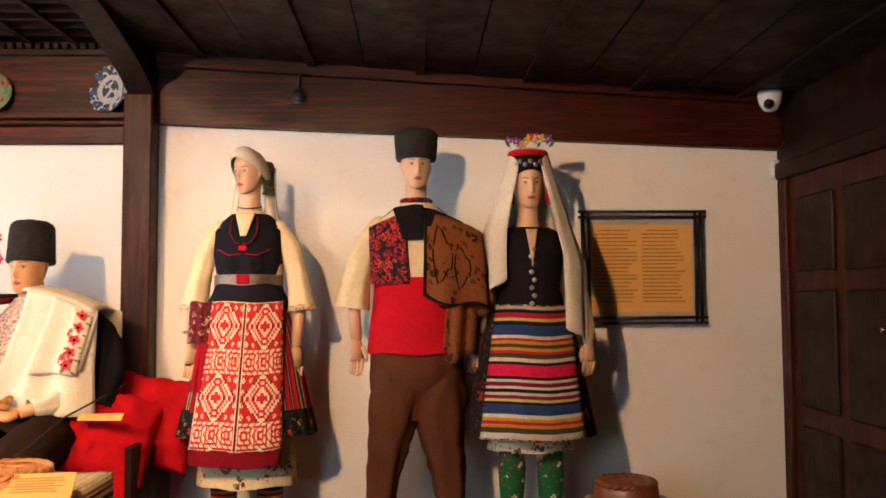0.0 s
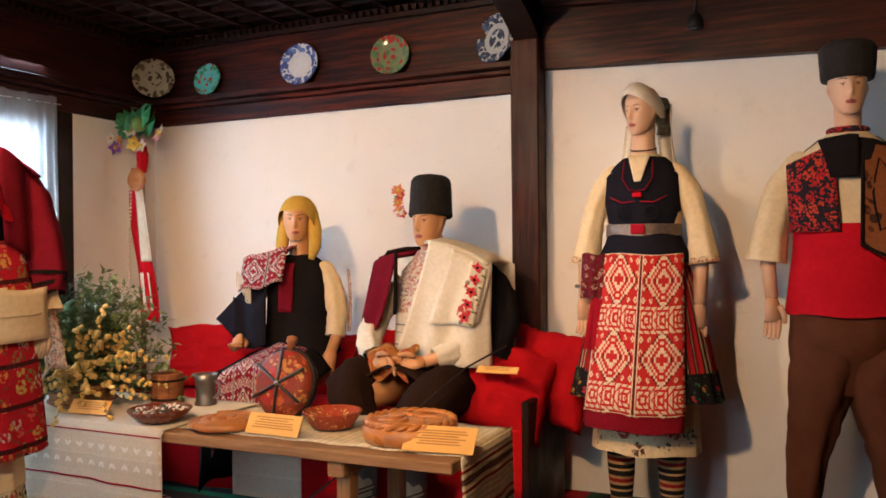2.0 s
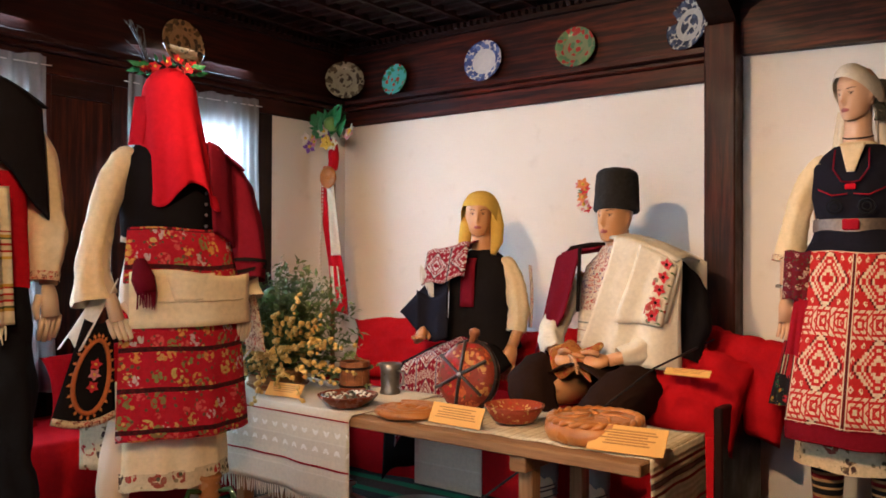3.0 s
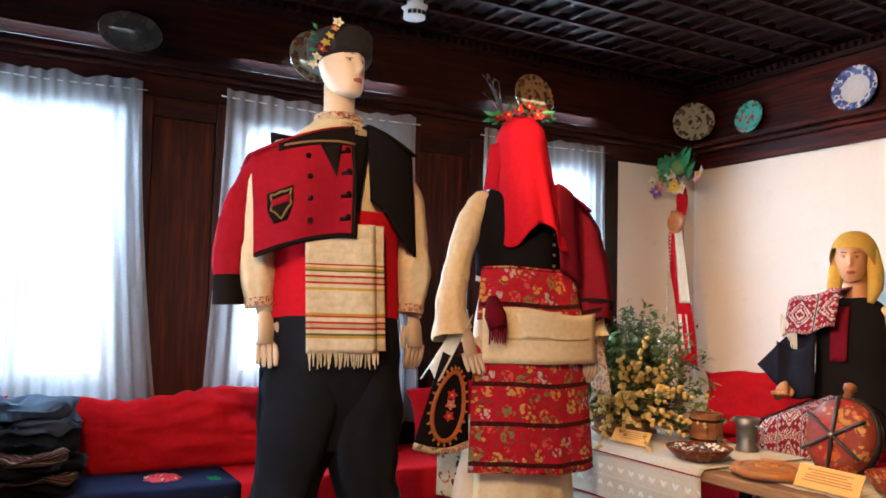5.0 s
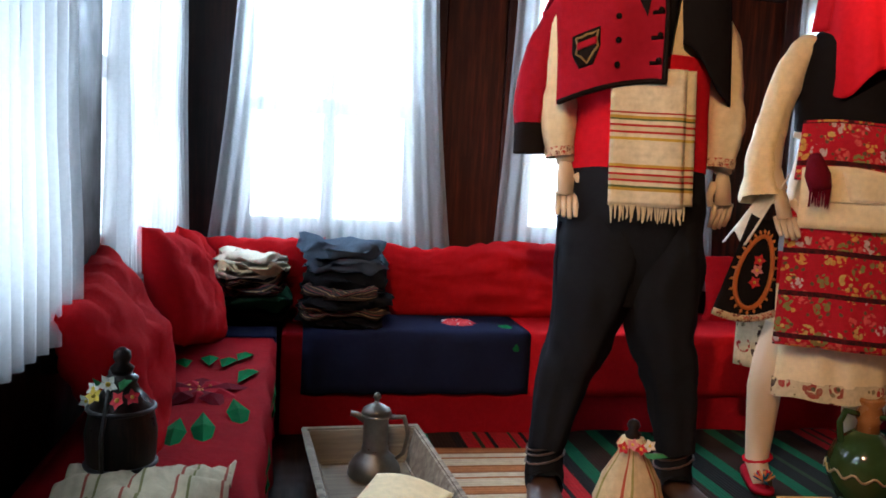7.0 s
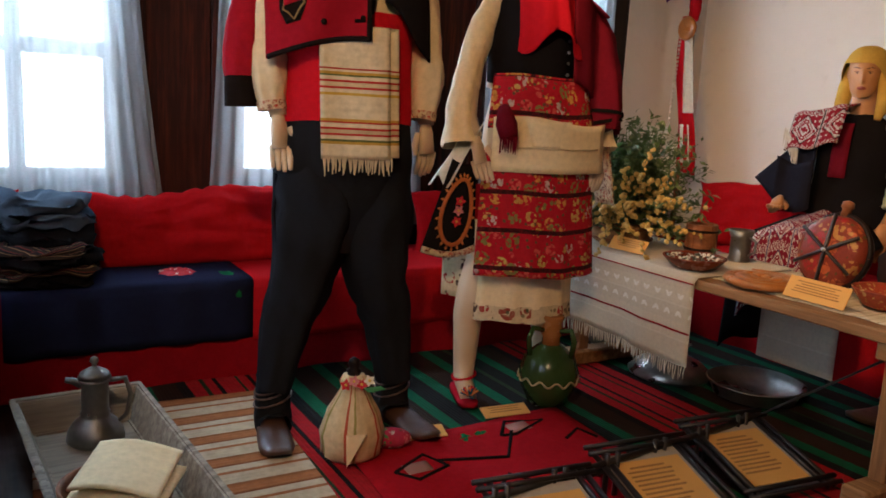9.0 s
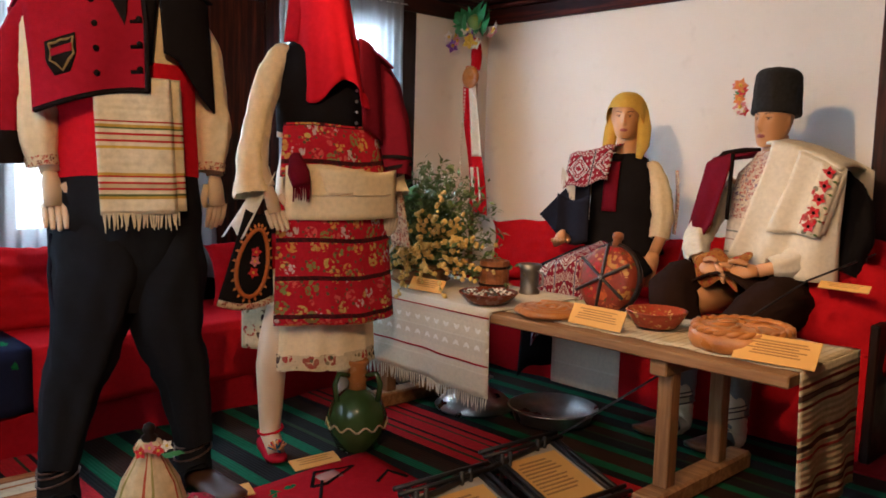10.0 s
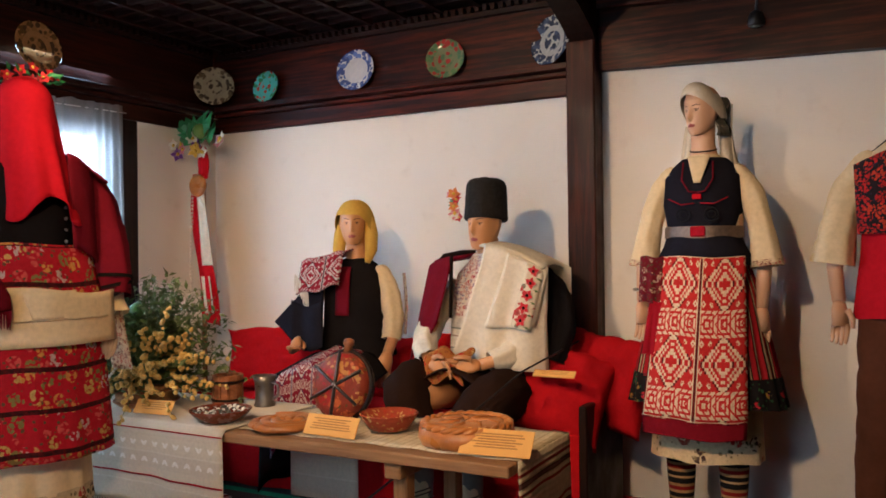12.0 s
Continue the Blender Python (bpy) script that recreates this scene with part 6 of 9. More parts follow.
wine_jacket()
apron("apron_bib", W2, -0.165, 0.165, -0.185, 0.20, 1.125, 0.955, -0.145, -0.17, 0.06, M["apron_floral"], "red floral cloth wrapped about the waist", 3)
apron("apron", W2, -0.19, 0.205, -0.215, 0.225, 0.87, 0.468, -0.165, -0.205, 0.07, M["apron_floral"], "red wool apron with rows of stitched flowers", 4)
fold6 = thing("folded_cloth", W2, "cream linen cloth folded like an envelope at the waist", "cloth")
part("band", sheet(bmesh.new(), lambda u, v: (-0.175 + 0.40 * u, -0.190 + 0.060 * (2 * u - 1) ** 2 + 0.004 * math.sin(9 * u), 0.985 + 0.012 * math.sin(u * 5.5 + 0.4) * (1 - v) - 0.17 * v), 18, 8, 0.006), M["cream_silk"], fold6, "", True)
part("flap", sheet(bmesh.new(), lambda u, v: (-0.085 + 0.16 * u * (1 - 0.35 * v) + 0.03 * v, -0.199 + 0.012 * (2 * u - 1) ** 2, 0.984 - 0.085 * v), 10, 8, 0.006), M["cream_silk"], fold6, "", True)
part("seam", tube(bmesh.new(), [(-0.165 + 0.04 * k, -0.203 + 0.07 * (2 * (0.1 * k + 0.02) - 1) ** 2, 0.895 + 0.002 * (k % 2)) for k in range(10)], 0.003, 5), M["cream_cloth"], fold6, "", True)
tass = bmesh.new()
tube(tass, [(-0.15, -0.15, 1.02), (-0.155, -0.19, 0.97), (-0.15, -0.205, 0.93)], [0.02, 0.035, 0.03], 10)
fringe(tass, lambda u: (-0.18 + 0.06 * u, -0.205, 0.94), 16, 0.06, 0.003)
single("red_tassel", tass, M["wine_wool"], W2, "red wool tassel hanging from the waist", "tassel")


def oval_pocket():
    t = thing("side_pocket", W2, "black flared cloth with an orange oval of stitching", "pocket")

    def fn(u, v):
        return (-0.20 - 0.19 * u * (0.45 + 0.55 * v), -0.06 - 0.03 * v - 0.02 * math.sin(3 * u), 0.85 - 0.30 * v - 0.02 * math.sin(u * 3))
    part("cloth", sheet(bmesh.new(), fn, 14, 14, 0.006), M["black_wool"], t, "", True)

    def on(u, v, lift=0.006):
        return Vector(fn(u, v)) + Vector((0, -lift, 0))
    ring = [on(0.50 + 0.36 * math.cos(a), 0.52 + 0.36 * math.sin(a)) for a in [i * 0.2618 for i in range(25)]]
    part("oval", tube(bmesh.new(), ring, 0.007, 6, False), plain("orange_silk", (0.50, 0.13, 0.02), 0.7, grain=60), t, "orange stitched oval", True)
    for a in [i * 0.2618 for i in range(24)]:
        bm = bmesh.new()
        leaf(bm, on(0.5 + 0.38 * math.cos(a), 0.52 + 0.38 * math.sin(a)), Vector((-math.cos(a), 0, -math.sin(a))), 0.016, 0.010, (0, -1, 0))
        part("scallop", bm, PETALS["orange"], t)
    for c, k in (("red", 0.40), ("pink", 0.5), ("red", 0.62)):
        bm = bmesh.new()
        flower(bm, on(0.5, k, 0.008), 0.020, (0, -1, 0), k * 9)
        part("stitched_flower", bm, [PETALS[c], PETALS["yellow"]], t)
    part("hem", tube(bmesh.new(), [on(k / 10, 0.985) for k in range(11)], 0.012, 6), M["cuff_stitch"], t, "stitched hem", True)


oval_pocket()
slip = thing("slipper", W2, "red slipper with bright wool pompon", "shoe")
part("sole", foot_shoe(bmesh.new(), (-0.19, 0.03, 0.003), (-0.205, -0.17, 0.003), 0.045, 0.036, 0.01), M["red_wool"], slip, "", True)
pom = bmesh.new()
for k in range(36):
    a = rnd(0, 6.28)
    b = rnd(0.1, 1.5)
    c = Vector((-0.205, -0.145, 0.05))
    tube(pom, [c, c + Vector((math.cos(a) * math.cos(b), math.sin(a) * math.cos(b), math.sin(b))) * 0.036], [0.004, 0.003], 4, True, slot=k % 3)
part("pompon", pom, [M["red_cloth"], cloth("teal_wool", (0.02, 0.10, 0.14)), PETALS["orange"]], slip, "many-coloured pompon")
part("anklet", tube(bmesh.new(), [(-0.188 + 0.04 * math.cos(a), -0.03 + 0.045 * math.sin(a), 0.085 + 0.01 * math.cos(a)) for a in [i * 0.5236 for i in range(13)]], 0.005, 6, False), M["red_cloth"], slip, "red ankle cord", True)
slip2 = thing("slipper", W2, "red slipper half hidden behind the jug", "shoe")
part("sole", foot_shoe(bmesh.new(), (0.15, 0.11, 0.003), (0.17, -0.09, 0.003), 0.045, 0.036, 0.01), M["red_wool"], slip2, "", True)

# ================= seated woman =================
S1 = pose(-2.345, 3.06, 0.0, 0, 0, 6)
mannequin("mannequin", S1, M["skin_tan"], "painted female mannequin seated on the red bench", 1.335, 1.135, (3, 0, 22), waist=0.70, lean=0.0, hips=False,
          arms=[([(-0.135, 0.02, 0.98), (-0.215, -0.03, 0.85), (-0.24, -0.12, 0.74), (-0.21, -0.18, 0.70)], (0.4, -0.8, -0.3), (1, 0.2, 0)),
                ([(0.135, 0.02, 0.98), (0.185, 0.0, 0.86), (0.215, -0.03, 0.72), (0.20, -0.07, 0.64)], (-0.1, -0.4, -1), (-1, -0.3, 0))])
hood = thing("headscarf", S1, "yellow kerchief tied at the nape with two plaits", "headscarf")


def hood_cap(cx, cy, cz, s, front_open=0.75):
    rings = []
    for i in range(14):
        a = i / 13
        ring = []
        for k in range(32):
            th = 2 * math.pi * k / 32 - math.pi / 2
            front = min(1.0, max(0.0, -math.sin(th) * 1.35))
            drop = 0.108 * math.cos(min(1.0, a * (1 - 0.47 * front ** 0.7)) * 2.3)
            r = math.sin(min(1.57, a * (1 - 0.47 * front ** 0.7) * 2.0 + 0.03))
            ring.append((cx + 0.090 * s * r ** 0.8 * math.cos(th), cy + 0.104 * s * r ** 0.8 * math.sin(th), cz + drop * s))
        rings.append(ring)
    return loft(bmesh.new(), rings)


part("cap", hood_cap(0, 0.006, 1.232, 1.04), M["yellow_cloth"], hood, "", True)
for sx in (-1, 1):
    bm = bmesh.new()
    tube(bm, [(sx * 0.066, 0.02, 1.26), (sx * 0.082, 0.012, 1.18), (sx * 0.086, 0.0, 1.11), (sx * 0.082, -0.03, 1.05)], [0.026, 0.032, 0.030, 0.014], 10)
    part("tail", bm, M["yellow_cloth"], hood, "", True)
wrap("dress", S1, [(1.07, 0.058, 0.05, 0, 0.02), (1.045, 0.10, 0.07, 0, 0.018), (1.0, 0.138, 0.092, 0, 0.01), (0.92, 0.152, 0.112), (0.76, 0.155, 0.125), (0.62, 0.20, 0.17)], M["black_wool"], "black sleeveless wool dress with red placket", "dress")
part_s1 = thing("dress_placket", S1, "dark red stitched placket on the dress", "trim")
part("placket", sheet(bmesh.new(), lambda u, v: ((u - 0.5) * 0.07, -0.10 - 0.028 * v ** 0.5, 1.03 - 0.22 * v), 4, 8, 0.004), M["wine_wool"], part_s1, "", True)
blouse3 = thing("blouse_sleeve", S1, "cream blouse sleeve with red stitched edge", "blouse")
part("sleeve", sleeve(bmesh.new(), [(0.128, 0.02, 1.0), (0.172, 0.01, 0.91), (0.203, -0.01, 0.80), (0.205, -0.04, 0.70)], [0.042, 0.048, 0.046, 0.042], 18, 0.04), M["cream_cloth"], blouse3, "", True)
part("stitching", sheet(bmesh.new(), lambda u, v: (0.235 + 0.035 * u + 0.01 * math.sin(v * 3), 0.03 - 0.05 * u, 1.0 - 0.28 * v), 4, 12, 0.004), M["cuff_stitch"], blouse3, "red stitched strip", True)
cape = thing("cape", S1, "dark navy cape slipping off one shoulder", "cape")
part("fall", sheet(bmesh.new(), lambda u, v: (-0.10 - 0.10 * u - 0.22 * v * u + 0.02 * v, -0.13 + 0.10 * u - 0.05 * v + 0.012 * math.sin(9 * u) * v, 1.03 - 0.05 * u - (0.36 - 0.15 * u * u) * v), 18, 16, 0.008), M["navy_wool"], cape, "", True)
part("lap_fall", sheet(bmesh.new(), lambda u, v: (-0.25 + 0.17 * u + 0.03 * v, -0.16 - 0.05 * v + 0.015 * math.sin(6 * u), 0.88 - 0.20 * v - 0.03 * math.sin(3 * u)), 12, 10, 0.006), M["navy_wool"], cape, "", True)
part("shadow_fold", sheet(bmesh.new(), lambda u, v: (-0.36 + 0.16 * u + 0.05 * v, -0.04 + 0.05 * u, 0.80 - 0.16 * v), 8, 8, 0.006), M["black_wool"], cape, "", True)
part("edge_stitch", tube(bmesh.new(), [(-0.235, -0.218, 0.672), (-0.18, -0.222, 0.655), (-0.12, -0.222, 0.652), (-0.06, -0.218, 0.66)], 0.003, 5), M["red_wool"], cape, "red edge stitching", True)
shawl = thing("shawl", S1, "red, black and white woven shawl with cream fringe", "shawl")
part("cloth", sheet(bmesh.new(), lambda u, v: (-0.225 + 0.25 * u - 0.02 * v, -0.095 - 0.05 * math.sin(1.6 * u) - 0.02 * v, 1.055 + 0.045 * u - 0.155 * v + 0.01 * math.sin(9 * u)), 16, 12, 0.008), M["shawl_weave"], shawl, "", True)
part("top_fold", sheet(bmesh.new(), lambda u, v: (-0.22 + 0.23 * u, -0.10 + 0.19 * v, 1.06 + 0.045 * u + 0.012 * math.sin(3.1 * v)), 12, 6, 0.008), M["shawl_weave"], shawl, "", True)
part("fringe", fringe(bmesh.new(), lambda u: (-0.25 + 0.07 * u, -0.125, 1.0 - 0.09 * u), 22, 0.085, 0.003), M["veil_cloth"], shawl, "cream fringe", True)


def lap_skirt(m, w, z0, z1, reach, low, material, name, label):
    def fn(u, v):
        x = (u - 0.5) * 2 * w * (1 + 0.1 * v)
        e = abs(u - 0.5) * 2
        if v < 0.6:
            t = v / 0.6
            y, z = -0.12 - reach * t, z0 + (z1 - z0) * t
        else:
            t = (v - 0.6) / 0.4
            y, z = -0.12 - reach - 0.02 * t, z1 - (z1 - low) * t
        return (x, y, z - 0.09 * e ** 3 + 0.008 * math.sin(u * 17))
    return single(name, sheet(bmesh.new(), fn, 30, 22, 0.006), material, m, label, "skirt")


lap_skirt(S1, 0.22, 0.655, 0.60, 0.30, 0.16, M["black_wool"], "skirt", "dark wool skirt over the knees")
lap_skirt(S1 @ pose(0.0, -0.012, 0.012), 0.155, 0.655, 0.60, 0.30, 0.30, M["lap_apron"], "apron", "wine and white woven apron over the lap")

# ================= seated man =================
S2 = pose(-1.655, 3.04, 0.0, 0, 0, -2)
mannequin("mannequin", S2, M["skin_tan"], "painted male mannequin seated on the red bench", 1.315, 1.10, (0, 0, -10), waist=0.66, hips=False,
          arms=[([(-0.15, 0.02, 0.96), (-0.225, -0.05, 0.82), (-0.20, -0.18, 0.68), (-0.12, -0.27, 0.645)], (0.9, -0.3, -0.1), (0, -0.5, 1)),
                ([(0.15, 0.02, 0.96), (0.22, -0.03, 0.80), (0.18, -0.16, 0.67), (0.10, -0.26, 0.645)], (-0.9, -0.3, -0.1), (0, -0.5, 1))],
          legs=[([(-0.10, -0.1, 0.52), (-0.16, -0.34, 0.52)], [0.08, 0.07]), ([(0.12, -0.1, 0.52), (0.16, -0.38, 0.50)], [0.08, 0.07])])
fur_hat(S2 @ pose(0, 0.005, 1.225, -5, -3, -14), 0.088, 0.175, "tall black lambskin hat with a flower sprig", 0.93)
posy("hat_flowers", S2, "sprig of pink, red and cream flowers on the hat",
     [((-0.108 + rnd(-0.03, 0.02), -0.06 + rnd(-0.02, 0.02), 1.30 + rnd(-0.06, 0.055)), rnd(0.024, 0.034), c) for c in ("red", "white", "pink", "orange", "red", "white", "pink", "orange", "red")],
     [((-0.11, -0.04, 1.30), (-1, -0.2, 0.5 - 0.3 * k), 0.05) for k in range(4)])
wrap("stitched_shirt", S2, [(1.085, 0.056, 0.052, 0, 0.005), (1.05, 0.085, 0.066, 0, 0.01), (1.0, 0.13, 0.085, 0, 0.005), (0.94, 0.15, 0.10), (0.80, 0.152, 0.115)], M["shirt_stitch"], "white shirt with red and violet stitching", "shirt")
wrap("white_sash", S2, [(0.82, 0.158, 0.125), (0.62, 0.165, 0.145)], striped("white_sash", [(5, (0.68, 0.62, 0.52)), (0.6, (0.20, 0.22, 0.20)), (3, (0.66, 0.60, 0.50)), (0.5, (0.35, 0.25, 0.2))], 0.085), "white sash with thin grey stripes", "sash")
vest4 = thing("vest", S2, "wine-red vest with black edging, open at the chest", "vest")
part("front", sheet(bmesh.new(), lambda u, v: (-0.235 + 0.145 * u - 0.085 * v * (1 - 0.5 * u), -0.07 - 0.06 * u - 0.05 * v + 0.012 * math.sin(9 * u + 2 * v) * v, 1.03 + 0.045 * u ** 0.6 - (0.42 - 0.14 * u) * v), 16, 18, 0.008), M["wine_wool"], vest4, "", True)
part("edge", tube(bmesh.new(), [(-0.092 - 0.02 * k / 8, -0.138 + 0.02 * k / 8, 1.075 - 0.26 * k / 8) for k in range(9)], 0.008, 6), M["black_braid"], vest4, "black edging", True)
part("collar", tube(bmesh.new(), [(-0.22, -0.05, 1.03), (-0.19, -0.03, 1.075), (-0.12, 0.0, 1.09), (-0.06, 0.02, 1.09)], 0.011, 6), M["black_braid"], vest4, "", True)
part("shoulder", sheet(bmesh.new(), lambda u, v: (-0.215 + 0.155 * u, -0.075 + 0.16 * v, 1.055 + 0.02 * u + 0.012 * math.sin(3.1 * v)), 8, 6, 0.008), M["wine_wool"], vest4, "", True)
slv4 = single("shirt_sleeve", sleeve(bmesh.new(), [(-0.17, 0.0, 0.92), (-0.23, -0.05, 0.80), (-0.215, -0.16, 0.70), (-0.14, -0.25, 0.655)], [0.048, 0.052, 0.052, 0.040], 18, 0.05), M["white_cloth"], S2, "white gathered shirt sleeve", "sleeve")
cloak = thing("cloak", S2, "white wool cloak with red rose border over one shoulder", "cloak")


def cloak_fn(u, v):
    x = 0.045 + 0.265 * u + 0.015 * v * (u - 0.4) - 0.10 * v * v * (1 - u)
    y = -0.155 * math.sqrt(max(0.03, 1 - ((x - 0.05) / 0.34) ** 2)) * (0.6 + 0.4 * min(1, v * 2)) - 0.03 * v + 0.012 * math.sin(u * 14) * v
    return (x, y + 0.03 * wob(u * 5 + v, v * 0.8, 1.0, 1.0) * v - 0.012 * math.sin(u * 9 + 2 * v) * v, 1.12 - 0.095 * u ** 1.8 - (0.44 + 0.03 * math.sin(4 * u)) * v)


part("front", sheet(bmesh.new(), cloak_fn, 24, 22, 0.01), M["white_cloth"], cloak, "", True)
part("shoulder", sheet(bmesh.new(), lambda u, v: (0.02 + 0.285 * u, -0.10 + 0.24 * v, 1.12 + 0.018 * math.sin(3.1 * v) - 0.095 * u ** 1.8), 12, 8, 0.01), M["white_cloth"], cloak, "", True)
part("back", sheet(bmesh.new(), lambda u, v: (0.03 + 0.30 * u, 0.14, 1.115 - 0.095 * u ** 1.8 - 0.40 * v), 10, 10, 0.01), M["white_cloth"], cloak, "", True)
part("flap", sheet(bmesh.new(), lambda u, v: Vector(cloak_fn(0.42 + 0.60 * u - 0.12 * v, 0.03 + (0.66 - 0.10 * u) * v)) + Vector((0, -0.016, 0)), 14, 16, 0.008), M["white_cloth"], cloak, "", True)
part("rose_border", sheet(bmesh.new(), lambda u, v: Vector(cloak_fn(0.74 + 0.24 * u - 0.11 * v, 0.05 + (0.58) * v)) + Vector((0, -0.028, 0)), 6, 16, 0.003), M["rose_border"], cloak, "red stitched roses", True)
for k in range(5):
    bm = bmesh.new()
    flower(bm, Vector(cloak_fn(0.85 - 0.022 * k, 0.09 + 0.115 * k)) + Vector((0, -0.034, 0)), 0.026, (0.1, -1, 0.05), k)
    part("stitched_rose", bm, [PETALS["red"], M["black_braid"]], cloak, "red stitched rose")
    bm = bmesh.new()
    for q in (-1, 1):
        leaf(bm, Vector(cloak_fn(0.90 - 0.022 * k, 0.14 + 0.115 * k)) + Vector((0, -0.033, 0)), (q, 0, -0.4), 0.022, 0.010, (0, -1, 0))
    part("stitched_leaf", bm, M["leaf_dark"], cloak)
single("shirt_sleeve", sleeve(bmesh.new(), [(0.225, -0.04, 0.80), (0.19, -0.15, 0.685), (0.13, -0.23, 0.655)], [0.05, 0.050, 0.038], 18, 0.05), M["white_cloth"], S2, "white gathered shirt sleeve under the cloak", "sleeve")
single("dark_sleeve", sleeve(bmesh.new(), [(0.22, 0.07, 0.99), (0.29, 0.06, 0.90), (0.32, 0.03, 0.78), (0.30, -0.02, 0.64)], [0.05, 0.062, 0.064, 0.058], 18, 0.05), M["black_wool"], S2, "black wool sleeve behind the cloak", "sleeve")
trs = thing("trousers", S2, "full dark brown wool trousers on the seated man", "trousers")
part("leg", sleeve(bmesh.new(), [(-0.10, 0.05, 0.50), (-0.17, -0.12, 0.535), (-0.20, -0.28, 0.545), (-0.17, -0.36, 0.50), (-0.12, -0.36, 0.38)], [0.10, 0.108, 0.105, 0.09, 0.075], 22, 0.03), M["umber_wool"], trs, "", True)
part("leg", sleeve(bmesh.new(), [(0.12, 0.05, 0.50), (0.16, -0.12, 0.52), (0.17, -0.30, 0.515), (0.13, -0.37, 0.46), (0.10, -0.37, 0.36)], [0.10, 0.108, 0.105, 0.09, 0.075], 22, 0.03), M["umber_wool"], trs, "", True)
part("lap", sheet(bmesh.new(), lambda u, v: (-0.22 + 0.44 * u, 0.0 - 0.34 * v, 0.60 + 0.045 * math.sin(u * 6.28 - 1.5) - 0.02 * v), 18, 10, 0.01), M["umber_wool"], trs, "", True)
ker = bmesh.new()
sheet(ker, lambda u, v: (-0.12 + 0.17 * u + 0.02 * math.sin(7 * v), -0.22 - 0.10 * v, 0.685 + 0.02 * math.sin(8 * u + 3 * v) - 0.10 * v * v), 14, 10, 0.005)
single("kerchief", ker, floral("paisley", (0.34, 0.13, 0.03), [(0.35, 0.02, 0.02), (0.5, 0.3, 0.1), (0.3, 0.03, 0.02)], 30, 0.45, leaf=(0.20, 0.05, 0.02)), S2, "orange and red flowered kerchief held on the lap", "kerchief")
for sx in (-0.12, 0.10):
    single("legging", sleeve(bmesh.new(), [(sx, -0.36, 0.40), (sx, -0.36, 0.22), (sx - 0.0, -0.37, 0.10), (sx - 0.02, -0.40, 0.05)], [0.062, 0.055, 0.05, 0.05], 16, 0.02), cloth("grey_legging", (0.22, 0.22, 0.20)), S2, "grey wool legging bound under the table", "legging", "grey leggings")
    tsarvul(S2, sx, -0.37, sx - 0.06, "tan leather shoe laced over a grey legging", M["cream_cloth"])
# ---- benches, cushions, table and what stands on them ----
M["bench_red"] = cloth("red_bench_cover", (0.30, 0.006, 0.012), (0.20, 0.004, 0.008), weave=2000)
M["pillow_red"] = cloth("red_cushion_cotton", (0.46, 0.008, 0.012), (0.36, 0.006, 0.009), weave=2500)
M["navy_rug"] = cloth("navy_wool_rug", (0.014, 0.018, 0.045), (0.010, 0.012, 0.03), weave=1500)
M["pale_pine"] = wood("scrubbed_pine", (0.24, 0.12, 0.05), (0.44, 0.25, 0.11), 0.6, 0, var=0.1)
M["pale_pine_z"] = wood("scrubbed_pine_upright", (0.22, 0.11, 0.045), (0.40, 0.22, 0.10), 0.6, 2, var=0.1)
M["grey_wood"] = wood("weathered_grey_wood", (0.22, 0.18, 0.135), (0.42, 0.36, 0.27), 0.75, 0, var=0.1)
M["turned_wood"] = wood("turned_bowl_wood", (0.20, 0.07, 0.025), (0.38, 0.15, 0.06), 0.5, 0)
M["pewter"] = plain("dull_pewter", (0.24, 0.23, 0.21), 0.38, 0.9, grain=40, amount=0.5)
M["tin"] = plain("tinned_copper", (0.42, 0.40, 0.37), 0.33, 0.95, grain=30, amount=0.5)
M["paper"] = plain("orange_card", (0.74, 0.40, 0.10), 0.85, grain=12, amount=0.12, bump=0.05)
M["ink"] = plain("grey_print", (0.40, 0.19, 0.05), 0.9)
M["iron"] = plain("black_painted_wood", (0.012, 0.010, 0.010), 0.45, grain=40)

# benches along three walls
bench_w = thing("wall_bench", Matrix(), "low wall bench wrapped in red cloth under the windows", "bench")
part("seat", new_box(WX + 0.02, -3.09, -0.12, 3.44, 0.30, 0.352, bevel=0.012), M["bench_red"], bench_w)


def skirting_cloth(a, b, fn_point, top, n=70, seed=0.0):
    """A cloth front hanging to the floor in shallow folds."""
    def fn(u, v):
        s = a + (b - a) * u
        off = 0.012 * v * math.sin(u * n * 0.35 + seed) + 0.02 * v * wob(u * 14, v, seed) + 0.01 * v
        return fn_point(s, off, top - (top - 0.006) * v)
    return sheet(bmesh.new(), fn, n, 10)


part("valance", skirting_cloth(-0.12, 2.85, lambda s, o, z: (-3.092 + o, s, z), 0.345, 120, 1.0), M["bench_red"], bench_w, "red cloth hanging to the floor", True)
bench_s = thing("wall_bench", Matrix(), "low wall bench wrapped in red cloth along the south windows", "bench")
part("seat", new_box(-3.09, -1.02, SY + 0.02, -0.15, 0.30, 0.362, bevel=0.012), M["bench_red"], bench_s)
part("valance", skirting_cloth(-3.05, -1.02, lambda s, o, z: (s, -0.152 + o, z), 0.355, 80, 2.0), M["bench_red"], bench_s, "red cloth hanging to the floor", True)
part("end_cloth", skirting_cloth(SY + 0.02, -0.15, lambda s, o, z: (-1.018 + o, s, z), 0.355, 20, 3.0), M["bench_red"], bench_s, "", True)
bench_n = thing("wall_bench", Matrix(), "red-covered wall bench with a dark wooden end board", "bench")
part("seat", new_box(-3.08, -1.19, 2.86, 3.44, 0.33, 0.385, bevel=0.012), M["pillow_red"], bench_n)
